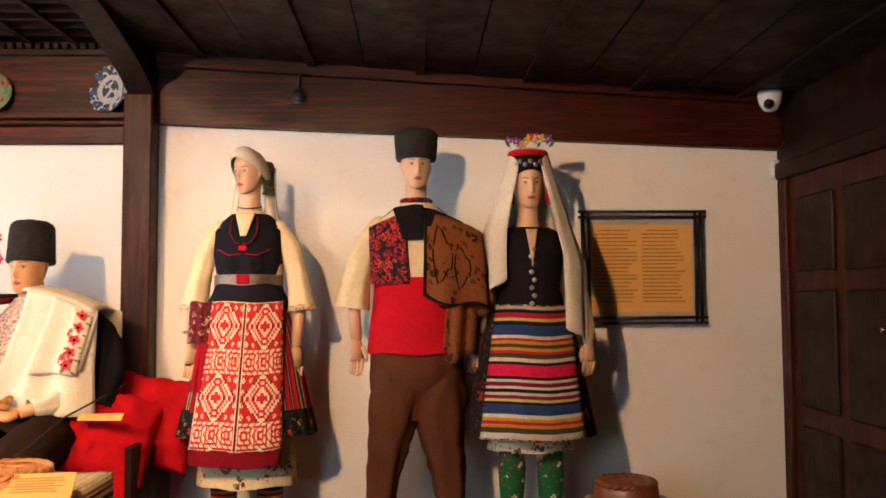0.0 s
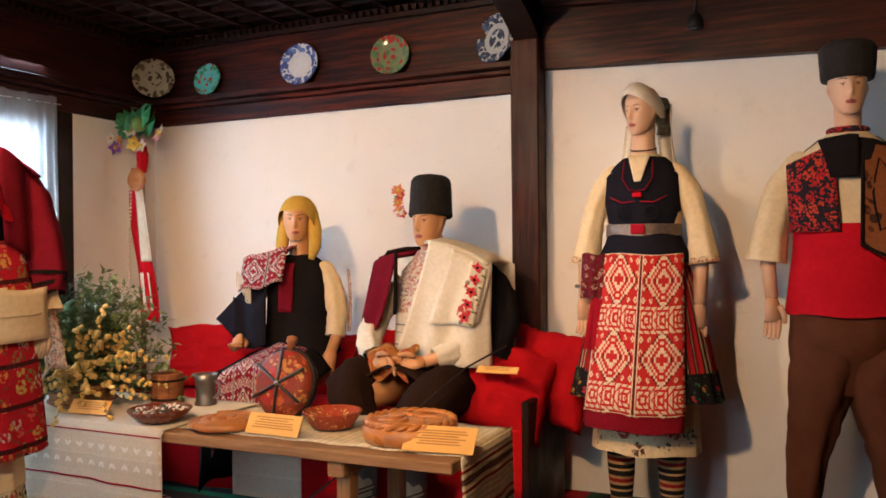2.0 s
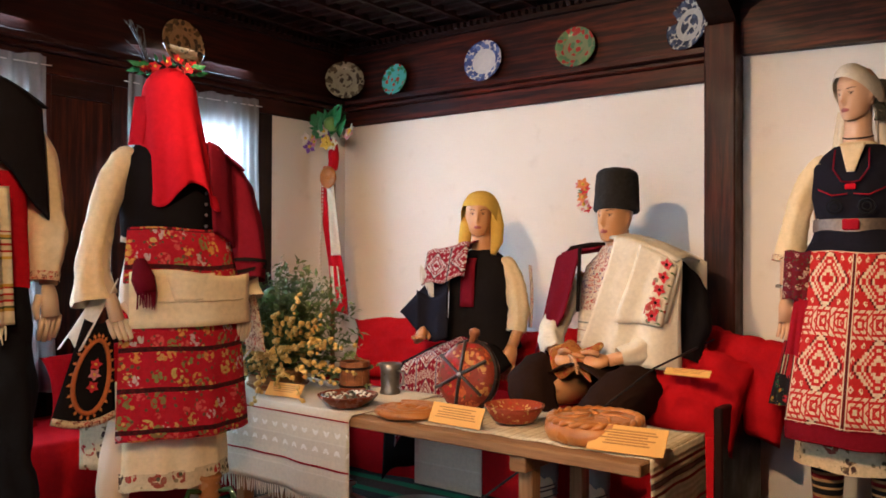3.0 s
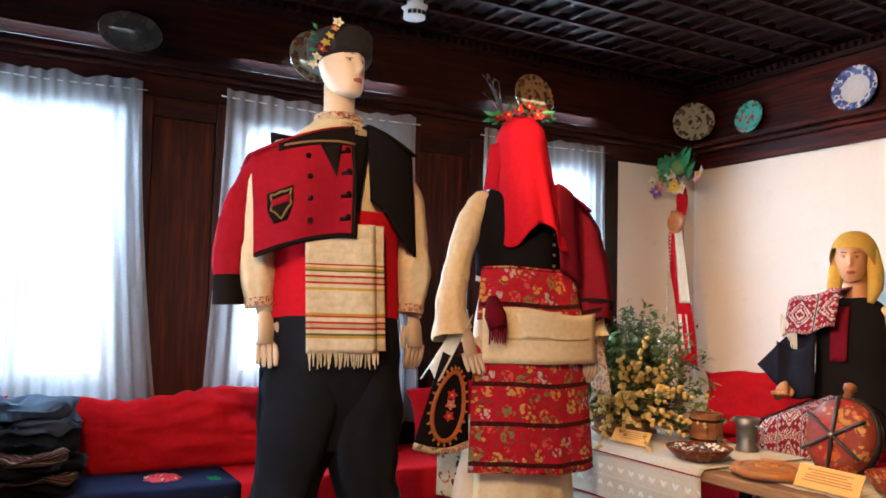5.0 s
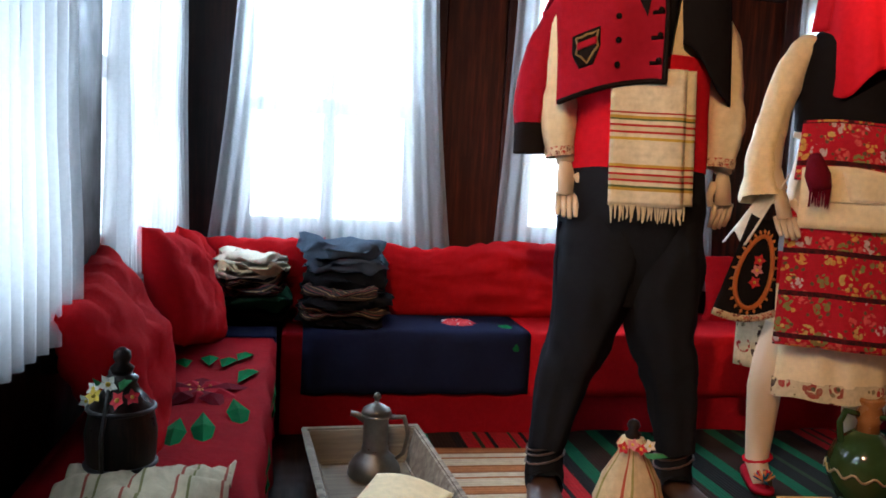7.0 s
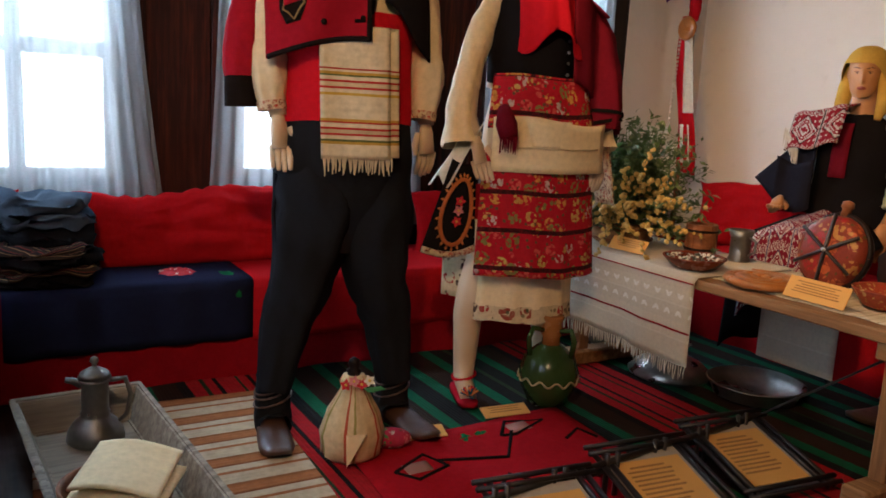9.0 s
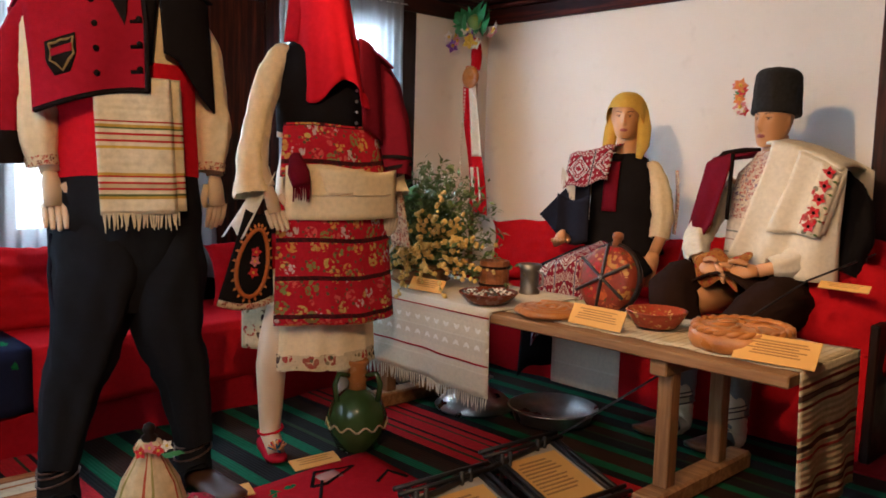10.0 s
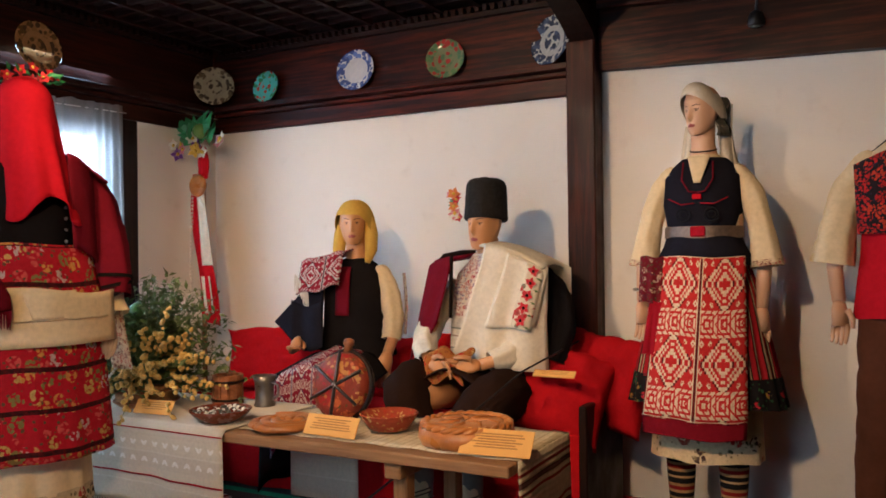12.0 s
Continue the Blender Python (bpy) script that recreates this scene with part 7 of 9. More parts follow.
part("valance", skirting_cloth(-3.08, -1.19, lambda s, o, z: (s, 2.858 - o, z), 0.38, 80, 4.0), M["pillow_red"], bench_n, "red cloth hanging to the floor", True)
part("end_board", new_box(-1.188, -1.155, 2.845, 3.33, 0.0, 0.50, bevel=0.006), M["wood_dark"], bench_n, "dark wooden end board")


def rug_runner(name, m, fn, nu, nv, material, label):
    return single(name, sheet(bmesh.new(), fn, nu, nv, 0.006), material, m, label, "rug")


# woven bench rugs
rug_runner("bench_rug", Matrix(), lambda u, v: (-3.58 + 0.50 * min(1, v * 1.55), -0.05 + 0.80 * u, 0.362) if v < 0.645 else (-3.078 + 0.008 * math.sin(u * 30), -0.05 + 0.80 * u, 0.362 - 0.215 * (v - 0.645) / 0.355), 20, 20, M["navy_rug"], "navy wool rug draped over the bench")
rug_runner("bench_rug", Matrix(), lambda u, v: (-3.57 + 0.49 * min(1, v * 1.55), 0.752 + 1.3 * u, 0.360) if v < 0.645 else (-3.080 + 0.006 * math.sin(u * 40), 0.752 + 1.3 * u, 0.360 - 0.22 * (v - 0.645) / 0.355), 30, 20, M["pillow_red"], "red wool rug draped over the bench")
rug_runner("bench_rug", Matrix(), lambda u, v: (-2.95 + 1.45 * u, SY + 0.05 + 0.372 * min(1, v * 1.6), 0.372) if v < 0.625 else (-2.95 + 1.45 * u, -0.138 + 0.006 * math.sin(u * 30), 0.372 - 0.25 * (v - 0.625) / 0.375), 30, 20, M["bench_red"], "red wool rug with green leaves on the bench")
rug_runner("bench_rug", Matrix(), lambda u, v: (-3.08 + 0.16 * u, SY + 0.06 + 0.362 * min(1, v * 1.6), 0.376) if v < 0.625 else (-3.08 + 0.16 * u, -0.136, 0.376 - 0.22 * (v - 0.625) / 0.375), 6, 16, M["navy_rug"], "navy border rug on the corner of the bench")
single("rug_border", sheet(bmesh.new(), lambda u, v: (-1.60 + 0.12 * u, SY + 0.06 + 0.36 * v, 0.379), 4, 10, 0.003), M["navy_rug"], Matrix(), "navy border at the rug's end", "rug")
M["leaf_wool"] = cloth("green_wool_stitch", (0.012, 0.15, 0.045))
motif = thing("rug_motif", Matrix(), "woven red rose with green leaves on the bench rug", "rug motif")
for cx, cy, s in ((-2.30, -0.30, 1.0),):
    for k in range(10):
        bm = bmesh.new()
        a = k * 0.628
        leaf(bm, (cx, cy, 0.3795 + 0.0003 * k), (math.cos(a), 0.75 * math.sin(a), 0), 0.15 if k % 2 else 0.11, 0.06, (0, 0, 1))
        part("petal", bm, M["wine_wool"] if k % 2 else M["red_wool"], motif)
    bm = bmesh.new()
    for k in range(16):
        ball(bm, (cx + rnd(-0.05, 0.05), cy + rnd(-0.03, 0.03), 0.3815), 0.0045, 6)
    part("rose_dots", bm, PETALS["orange"], motif, "small orange dots")
    bm = bmesh.new()
    for x, y, wx, wy, ln in ((-0.20, 0.05, -1, 0.3, 0.12), (-0.22, 0.0, -1, -0.2, 0.12), (-0.2, -0.08, -0.8, -0.5, 0.10), (0.18, 0.04, 1, 0.3, 0.14), (0.22, -0.02, 1, 0, 0.12), (0.16, -0.1, 0.7, -0.5, 0.12), (-0.05, 0.12, -0.6, 0.3, 0.15), (0.08, 0.12, 0.6, 0.3, 0.13), (0.05, -0.14, 0.8, -0.2, 0.12), (-0.28, 0.10, -0.7, 0.4, 0.10)):
        leaf(bm, (cx + x, cy + 0.7 * y, 0.381), (wx, 0.35 * wy, 0), ln * 1.7, 0.05, (0, 0, 1))
    part("rose_leaves", bm, M["leaf_wool"], motif, "green woven leaves")
bm = bmesh.new()
for x, z, wx, wz in ((-2.55, 0.34, 0.6, -1), (-2.5, 0.30, -0.5, -1), (-2.05, 0.34, 0.5, -1), (-1.98, 0.30, -0.6, -1), (-2.0, 0.25, 0.4, -1)):
    leaf(bm, (x, -0.130, z), (wx, 0.02, wz), 0.10, 0.035, (0, 1, 0))
part("side_leaves", bm, M["leaf_wool"], motif, "green woven leaves on the fall")
motif_w = thing("rug_motif", Matrix(), "woven rose and leaves on the window bench rug", "rug motif")
for k in range(9):
    bm = bmesh.new()
    a = k * 0.7
    leaf(bm, (-3.25, 0.52, 0.369 + 0.0003 * k), (math.cos(a), math.sin(a), 0), 0.09, 0.06, (0, 0, 1))
    part("petal", bm, PETALS["red"], motif_w)
bm = bmesh.new()
for k in range(14):
    ball(bm, (-3.25 + rnd(-0.05, 0.05), 0.52 + rnd(-0.06, 0.06), 0.371), 0.005, 6)
part("rose_dots", bm, PETALS["white"], motif_w, "small white dots")
bm = bmesh.new()
for y, ln, s in ((0.66, 0.12, 1), (0.70, 0.10, -1), (0.92, 0.12, 1), (0.98, 0.10, -1)):
    leaf(bm, (-3.22, y, 0.369), (0.8, 0.4 * s, 0), ln, 0.05, (0, 0, 1))
    leaf(bm, (-3.073, y, 0.34), (0.05, 0.4 * s, -1), ln * 0.7, 0.04, (1, 0, 0))
part("leaves", bm, M["leaf_wool"], motif_w, "green woven leaves")


def cushion(name, m, w, h, d, material, label, seed=0.0, puff=1.0):
    """A stuffed cushion: x wide, z high, y thick, with drawn-out corners and creases."""
    bm = bmesh.new()
    uv = bm.loops.layers.uv.verify()
    n = 22 if w < 0.8 else 52
    grid = {}
    for side in (-1, 1):
        for i in range(n + 1):
            for j in range(n + 1):
                a, b = 2 * i / n - 1, 2 * j / n - 1
                edge = (1 - a * a) * (1 - b * b)
                th = d / 2 * max(0.0, edge) ** 0.42 * puff
                pull = 1 - 0.10 * (1 - abs(a) ** 3) * abs(b) ** 2 * 0.6
                pull2 = 1 - 0.10 * (1 - abs(b) ** 3) * abs(a) ** 2 * 0.6
                x, z = a * w / 2 * pull2, b * h / 2 * pull + (0.022 * math.sin(5.0 * a + seed) * (0.5 + 0.5 * b) if w > 0.8 else 0.0)
                y = side * (th + 0.030 * wob(a * (2 if w < 0.8 else 4), b * 2, seed + side, 1.6) * edge + 0.009 * math.sin(7 * a * b + 5 * (a + b) + seed) * edge)
                pucker = 1 - abs(wob(a * w * 9 + 0.8 * b, b * 1.6, seed, 1.0, seed))
                y -= side * 0.020 * max(0.0, pucker - 0.72) / 0.28 * edge ** 0.5
                z -= 0.012 * max(0.0, pucker - 0.72) / 0.28 * max(0.0, b)
                if abs(a) == 1 or abs(b) == 1:
                    if side == 1:
                        grid[side, i, j] = grid[-1, i, j]
                        continue
                    y = 0.0
                grid[side, i, j] = bm.verts.new((x, y, z))
        for i in range(n):
            for j in range(n):
                q = [grid[side, i, j], grid[side, i + 1, j], grid[side, i + 1, j + 1], grid[side, i, j + 1]]
                f = bm.faces.new(q if side == -1 else q[::-1])
                f.smooth = True
    return single(name, bm, material, m, label, "cushion", "red cushions")


# bolsters under the windows
for y0, y1, s in ((-0.53, 0.03, 1), (0.20, 1.55, 2), (1.57, 2.85, 3)):
    cushion("bolster", pose(-3.45, (y0 + y1) / 2, 0.50, -14, 0, 90), y1 - y0, 0.31, 0.19, M["pillow_red"], "long red cotton bolster against the window wall", s)
cushion("bolster", pose(-2.55, 3.33, 0.53, -12, 0, 0), 1.75, 0.34, 0.18, M["pillow_red"], "long red bolster against the plaster wall", 4)
cushion("cushion", pose(-3.30, -0.42, 0.52, -18, 8, 180), 0.36, 0.33, 0.14, M["pillow_red"], "red cotton cushion propped in the corner", 5)
cushion("cushion", pose(-2.80, -0.40, 0.54, -24, 12, 172), 0.50, 0.36, 0.17, M["pillow_red"], "plump red cushion with creased cover leaning on the wall", 6)
cushion("cushion", pose(-2.10, -0.44, 0.53, -26, -8, 186), 0.56, 0.36, 0.17, M["pillow_red"], "large red cushion against the south wall", 7)
cushion("cushion", pose(-1.34, 2.98, 0.535, -34, 16, 14), 0.46, 0.40, 0.19, M["pillow_red"], "red cushion tilted at the end of the bench", 8)
cushion("cushion", pose(-1.20, 3.20, 0.55, -14, 8, -14), 0.44, 0.40, 0.22, M["pillow_red"], "red cushion behind the tilted one", 9)


def folded(name, m, w, d, layers, label, materials, h=0.028):
    """A stack of folded garments, each layer an uneven rounded slab."""
    t = thing(name, m, label, "clothing")
    z = 0.0
    for k in range(layers):
        hh = h * rnd(0.8, 1.3)
        ww, dd = w * rnd(0.88, 1.04), d * rnd(0.88, 1.04)
        cx, cy = rnd(-0.015, 0.015), rnd(-0.015, 0.015)
        rings = []
        for v, r in ((0.0, 0.94), (0.25, 1.0), (0.5, 0.985), (0.75, 1.0), (1.0, 0.93), (1.03, 0.8), (1.04, 0.65), (1.05, 0.5), (1.06, 0.35), (1.06, 0.2), (1.06, 0.05)):
            ring = oval(cx, cy, z + hh * v, ww / 2 * r, dd / 2 * r, 72, power=0.42)
            rings.append([(x + 0.05 * wob(x, y, z + v, 10, k), y + 0.05 * wob(y, x, z - v, 10, k), zz + 0.045 * wob(x, y, 0, 9, k) * (v > 0.5) + 0.024 * wob(x, y, v, 16, k + 5) - 0.022 * max(0.0, 0.3 - abs(wob(x + 0.4 * y, y, 0, 14, k + 2))) * (v > 0.5) * 2) for x, y, zz in ring])
        part("garment", loft(bmesh.new(), rings, True, True), materials[k % len(materials)], t, "", True)
        z += hh * 0.96
    return t


M["denim"] = cloth("faded_blue_quilt", (0.085, 0.115, 0.155), (0.05, 0.07, 0.10), fold=0.6)
M["check"] = striped("brown_check", [(3, (0.05, 0.035, 0.03)), (0.8, (0.30, 0.20, 0.10)), (2, (0.03, 0.025, 0.03)), (0.6, (0.25, 0.05, 0.04))], 0.03)
folded("folded_clothes", pose(-3.27, -0.245, 0.372), 0.30, 0.27, 3, "folded green and dark woollen garments", [M["black_wool"], cloth("bottle_green", (0.015, 0.06, 0.03)), M["check"]], 0.042)
folded("folded_shirts", pose(-3.26, -0.235, 0.497), 0.26, 0.23, 4, "loosely folded cream linen shirts on darker cloth", [M["check"], M["white_cloth"], M["cream_cloth"], M["white_cloth"]], 0.022)
folded("folded_clothes", pose(-3.24, 0.09, 0.368), 0.31, 0.30, 4, "stack of dark checked garments", [M["black_wool"], M["check"], M["slate_wool"], M["check"]], 0.032)
folded("folded_coat", pose(-3.25, 0.085, 0.495), 0.29, 0.27, 3, "folded faded blue quilted coat on top of the stack", [M["slate_wool"], M["denim"], M["denim"]], 0.055)


def wooden_flask():
    t = thing("wooden_flask", pose(-1.715, -0.36, 0.383) @ Matrix.Diagonal((0.60, 0.60, 0.66, 1)), "dark wooden flask with carved stopper and rope sling", "flask")
    part("body", lathe(bmesh.new(), [(0.055, 0), (0.078, 0.012), (0.092, 0.08), (0.095, 0.14), (0.080, 0.21), (0.048, 0.245), (0.038, 0.262), (0.044, 0.275), (0.03, 0.285)], 28), wood("blackened_flask", (0.012, 0.008, 0.007), (0.05, 0.03, 0.02), 0.35, 2), t, "", True)
    part("stopper", lathe(bmesh.new(), [(0.026, 0.285), (0.032, 0.30), (0.018, 0.312), (0.024, 0.325), (0.022, 0.34), (0.008, 0.35)], 16), M["wood_dark"], t, "carved stopper", True)
    for z, r in ((0.06, 0.092), (0.20, 0.087)):
        part("hoop", tube(bmesh.new(), [(r * math.cos(a), r * math.sin(a), z) for a in [i * 0.2618 for i in range(25)]], 0.006, 6, False), M["leather_dark"], t, "", True)
    part("sling", tube(bmesh.new(), [(0.09, -0.03, 0.05), (0.10, -0.03, 0.15), (0.07, -0.02, 0.25), (0.0, -0.03, 0.29), (-0.08, 0.0, 0.24), (-0.1, 0.02, 0.12)], 0.006, 6), M["leather_dark"], t, "rope sling", True)


wooden_flask()
posy("flask_flowers", pose(-1.715, -0.36, 0.383, 0, 0, 70) @ Matrix.Scale(0.63, 4), "small white, yellow and red silk flowers on the flask",
     [((0.0, -0.06, 0.285), 0.028, "white"), ((-0.03, -0.075, 0.255), 0.024, "yellow"), ((0.035, -0.075, 0.25), 0.026, "red"), ((0.06, -0.05, 0.255), 0.022, "red"), ((-0.04, -0.06, 0.27), 0.022, "white"), ((-0.10, 0.0, 0.215), 0.022, "white")],
     [((0.03, -0.06, 0.27), (0.5, -0.5, 0.8), 0.05), ((0.02, -0.05, 0.28), (0.8, -0.3, 0.4), 0.05), ((-0.02, -0.05, 0.27), (-0.4, -0.5, 0.6), 0.04)])
single("crumpled_cloth", sheet(bmesh.new(), lambda u, v: (-1.76 + 0.36 * u, -0.44 + 0.26 * v, 0.392 + 0.05 * abs(wob(u * 3, v * 3, 0, 1.4)) + 0.03 * math.sin(3.1 * u) * math.sin(3.1 * v)), 26, 20, 0.004),
       striped("cream_check", [(6, (0.58, 0.48, 0.32)), (0.6, (0.34, 0.08, 0.05)), (2, (0.56, 0.46, 0.30)), (0.6, (0.22, 0.20, 0.08))], 0.075), Matrix(), "crumpled cream cloth with thin red checks on the bench", "cloth")

# trestle table
table = thing("table", Matrix(), "low narrow pine table on trestle legs", "table")
TZ = 0.50
for k in range(3):
    y0 = 1.93 + 0.16 * k
    part("plank", new_box(-3.02, -1.075, y0, y0 + 0.157, TZ - 0.034, TZ, bevel=0.004), M["pale_pine"], table)
for x in (-1.46, -2.75):
    part("foot", new_box(x - 0.04, x + 0.04, 1.90, 2.52, 0.005, 0.065, bevel=0.008), M["pale_pine"], table)
    for y in (2.02, 2.34):
        part("leg", new_box(x - 0.024, x + 0.024, y - 0.026, y + 0.026, 0.066, TZ - 0.035, bevel=0.004), M["pale_pine_z"], table)
    part("bearer", new_box(x - 0.028, x + 0.028, 1.95, 2.40, TZ - 0.085, TZ - 0.035, bevel=0.004), M["pale_pine"], table)


def linen_mat():
    """Pale linen with thin red lines and a row of white woven rosettes between them."""
    w = Mat("runner_linen", 0.92, sheen=0.2, spec=0.15)
    c = w.coord("UV")
    v = w.axis(c, 1)
    col = banded(w, v, 0.125, [(9, (0.60, 0.53, 0.40)), (1, (0.64, 0.58, 0.46)), (9, (0.57, 0.50, 0.38))])
    ros = w.voronoi(w.scaled(c, (19.0, 8.0, 1.0)), 1.0, rnd=0.0)
    ring = w.ramp(ros, [(0.0, 1.0), (0.10, 0.0), (0.20, 1.0), (0.33, 0.0)], True)
    row = w.math("LESS_THAN", w.math("ABSOLUTE", w.math("SUBTRACT", v, 0.5625)), 0.042)
    col = w.mix(w.math("MULTIPLY", ring, row), col, (0.76, 0.73, 0.66))
    n = w.noise(w.coord("Object"), 90, 3)
    w.base(w.mix(w.ramp(n, [(0.4, 0.0), (0.8, 0.35)]), col, (0.35, 0.31, 0.25)))
    w.bump(w.math("ADD", n, w.math("SINE", w.math("MULTIPLY", v, 1800.0))), 0.35, 0.0015)
    return w.m


M["linen"] = linen_mat()
cloth_t = thing("tablecloth", Matrix(), "pale linen cloth with red lines, white rosettes and fringe", "tablecloth")


def runner(u, v):
    x = -3.04 + 0.945 * u
    wv = 0.010 * math.sin(u * 13) + 0.006 * math.sin(u * 31)
    if v < 0.58:
        return (x, 2.42 - 0.50 * v / 0.58, TZ + 0.005)
    t = (v - 0.58) / 0.42
    return (x + 0.02 * t, 1.916 - 0.02 * t + wv * t, TZ + 0.004 - 0.265 * t - 0.03 * t * u)


part("cloth", sheet(bmesh.new(), runner, 44, 30, 0.003), M["linen"], cloth_t, "", True)
for t0, t1 in ((0.06, 0.075), (0.62, 0.64)):
    def line(u, v, t0=t0, t1=t1):
        x, y, z = runner(u, 0.58 + 0.42 * (t0 + (t1 - t0) * v))
        return (x, y - 0.004, z)
    part("red_line", sheet(bmesh.new(), line, 44, 1, 0.002), M["red_wool"], cloth_t, "red woven line")
part("fringe", fringe(bmesh.new(), lambda u: runner(u, 1.0), 90, 0.05, 0.0026), M["white_cloth"], cloth_t, "knotted cream fringe", True)
part("back_fall", sheet(bmesh.new(), lambda u, v: (-2.12 + 0.30 * u, 2.30, TZ - 0.035 - 0.27 * v), 12, 8, 0.003), M["linen"], cloth_t, "", True)
runner2 = thing("table_runner", Matrix(), "striped cream runner falling over the table's end", "tablecloth")
M["runner_stripe"] = striped("cream_ribbed_runner", [(4, (0.60, 0.50, 0.32)), (0.8, (0.42, 0.33, 0.20)), (4, (0.62, 0.52, 0.34)), (0.6, (0.50, 0.40, 0.25))], 0.05, 0)
part("top", sheet(bmesh.new(), lambda u, v: (-2.09 + 1.02 * u, 1.99 + 0.40 * v, TZ + 0.004 + 0.002 * math.sin(u * 40)), 30, 10, 0.003), M["runner_stripe"], runner2, "", True)
part("end_fall", sheet(bmesh.new(), lambda u, v: (-1.069 + 0.012 * math.sin(u * 12) * v + 0.015 * v, 1.98 + 0.42 * u, TZ + 0.004 - 0.40 * v), 20, 16, 0.003), striped("runner_end", [(5, (0.64, 0.55, 0.38)), (1.2, (0.30, 0.05, 0.04)), (2, (0.62, 0.53, 0.36)), (2.2, (0.10, 0.05, 0.04)), (2, (0.62, 0.53, 0.36)), (1.2, (0.30, 0.05, 0.04)), (4, (0.64, 0.55, 0.38))], 0.135), runner2, "patterned end", True)


def card(m, w, h, label, lines=3, name="label_card"):
    """A small orange card with print lines."""
    t = thing(name, m, label, "card", "orange label cards")
    part("card", new_box(-w / 2, w / 2, -0.002, 0.002, 0, h, bevel=0.0008), M["paper"], t)
    lines += 2
    for k in range(lines):
        ww = w * (0.7 if k == 0 else rnd(0.5, 0.8))
        part("print_bar", new_box(-ww / 2, ww / 2, -0.0032, -0.0022, h * (0.78 - 0.6 * k / max(1, lines)), h * (0.78 - 0.6 * k / max(1, lines)) + h * 0.045), M["ink"], t)
    return t


def pot_plant():
    m = pose(-2.72, 2.16, TZ + 0.008)
    pot = thing("plant_tub", m, "low wooden tub holding a green and yellow bouquet", "planter")
    part("tub", lathe(bmesh.new(), [(0.10, 0), (0.115, 0.01), (0.12, 0.08), (0.11, 0.085), (0.02, 0.07)], 28), M["pale_pine"], pot, "", True)
    for z in (0.02, 0.065):
        part("hoop", tube(bmesh.new(), [(0.122 * math.cos(a), 0.122 * math.sin(a), z) for a in [i * 0.2618 for i in range(25)]], 0.005, 6, False), M["turned_wood"], pot, "", True)
    bq = thing("bouquet", m, "dense bouquet of green sprigs and dried yellow seed heads", "bouquet")
    stems, green, green2, gold = bmesh.new(), bmesh.new(), bmesh.new(), bmesh.new()
    for k in range(300):
        a = rnd(0, 6.283)
        e = rnd(-0.12, 1.35)
        ln = rnd(0.20, 0.42) * (1.0 if e > 0.3 else 0.92)
        d = Vector((math.cos(a) * math.cos(e), math.sin(a) * math.cos(e), math.sin(e)))
        p0 = Vector((0, 0, 0.08))
        p2 = p0 + d * ln + Vector((0, 0, 0.03)) - Vector((0, 0, 0.10 * max(0, 0.5 - e) * ln / 0.3))
        p1 = p0.lerp(p2, 0.5) + Vector((0, 0, 0.03))
        tube(stems, [p0, p1, p2], [0.002, 0.0016, 0.001], 4, False)
        yellow = d.y < 0.25 and d.x > -0.5 and e < 0.75 and k % 4 != 0
        for j in range(20):
            t = rnd(0.35, 1.05)
            q = (p0.lerp(p1, t * 2) if t < 0.5 else p1.lerp(p2, (t - 0.5) * 2))
            w = Vector((rnd(-1, 1), rnd(-1, 1), rnd(-0.4, 1))).normalized()
            if yellow and t > 0.5:
                if j < 14:
                    ball(gold, q + w * rnd(0.0, 0.018), rnd(0.006, 0.011), 5)
            else:
                leaf(green if (k + j) % 3 else green2, q, w, rnd(0.024, 0.046), rnd(0.011, 0.020), (rnd(-1, 1), rnd(-1, 1), 1))
    tagged(part("stem_tangle", stems, M["leaf_dark"], bq), kind="stuff")
    tagged(part("foliage", green, M["leaf_dark"], bq), kind="stuff")
    tagged(part("pale_foliage", green2, plain("grey_green_leaf", (0.17, 0.22, 0.08), 0.6, grain=30), bq), kind="stuff")
    tagged(part("dried_seed", gold, M["leaf_gold"], bq, "dried yellow seed heads"), kind="stuff")
    for x, y, z, r, c in ((0.02, -0.06, 0.37, 0.033, (0.16, 0.30, 0.08)), (-0.12, -0.06, 0.31, 0.024, (0.16, 0.05, 0.08))):
        part("fruit", ball(bmesh.new(), (x, y, z), r, 14), plain("waxy_fruit", c, 0.3, grain=20), bq, "round waxy fruit", True)
    beads = bmesh.new()
    for k in range(40):
        t = k / 39
        ball(beads, (-0.20 + 0.30 * t, -0.20 - 0.03 * math.sin(3 * t), 0.20 - 0.12 * math.sin(3.14 * t)), 0.006, 6)
    part("popcorn_string", beads, PETALS["white"], bq, "string of pale beads")


pot_plant()
card(pose(-2.52, 2.0, TZ + 0.014, -35, 0, 6), 0.17, 0.055, "narrow orange label card leaning on the tub", 2)


def barrel():
    t = thing("wooden_mug", pose(-2.43, 2.30, TZ + 0.008), "small staved wooden drinking mug", "mug")
    for k in range(12):
        a = k * 0.5236
        part("stave", new_box(-0.0145, 0.0145, -0.006, 0.006, 0, 0.115, bevel=0.002, m=pose(0.052 * math.cos(a), 0.052 * math.sin(a), 0, 0, 0, math.degrees(a) + 90)), M["turned_wood"], t)
    for z in (0.02, 0.09):
        part("hoop", tube(bmesh.new(), [(0.06 * math.cos(a), 0.06 * math.sin(a), z) for a in [i * 0.349 for i in range(19)]], 0.005, 6, False), M["wood_dark"], t, "", True)
    part("base", lathe(bmesh.new(), [(0.047, 0.004), (0.047, 0.012), (0.01, 0.014)], 16), M["turned_wood"], t)


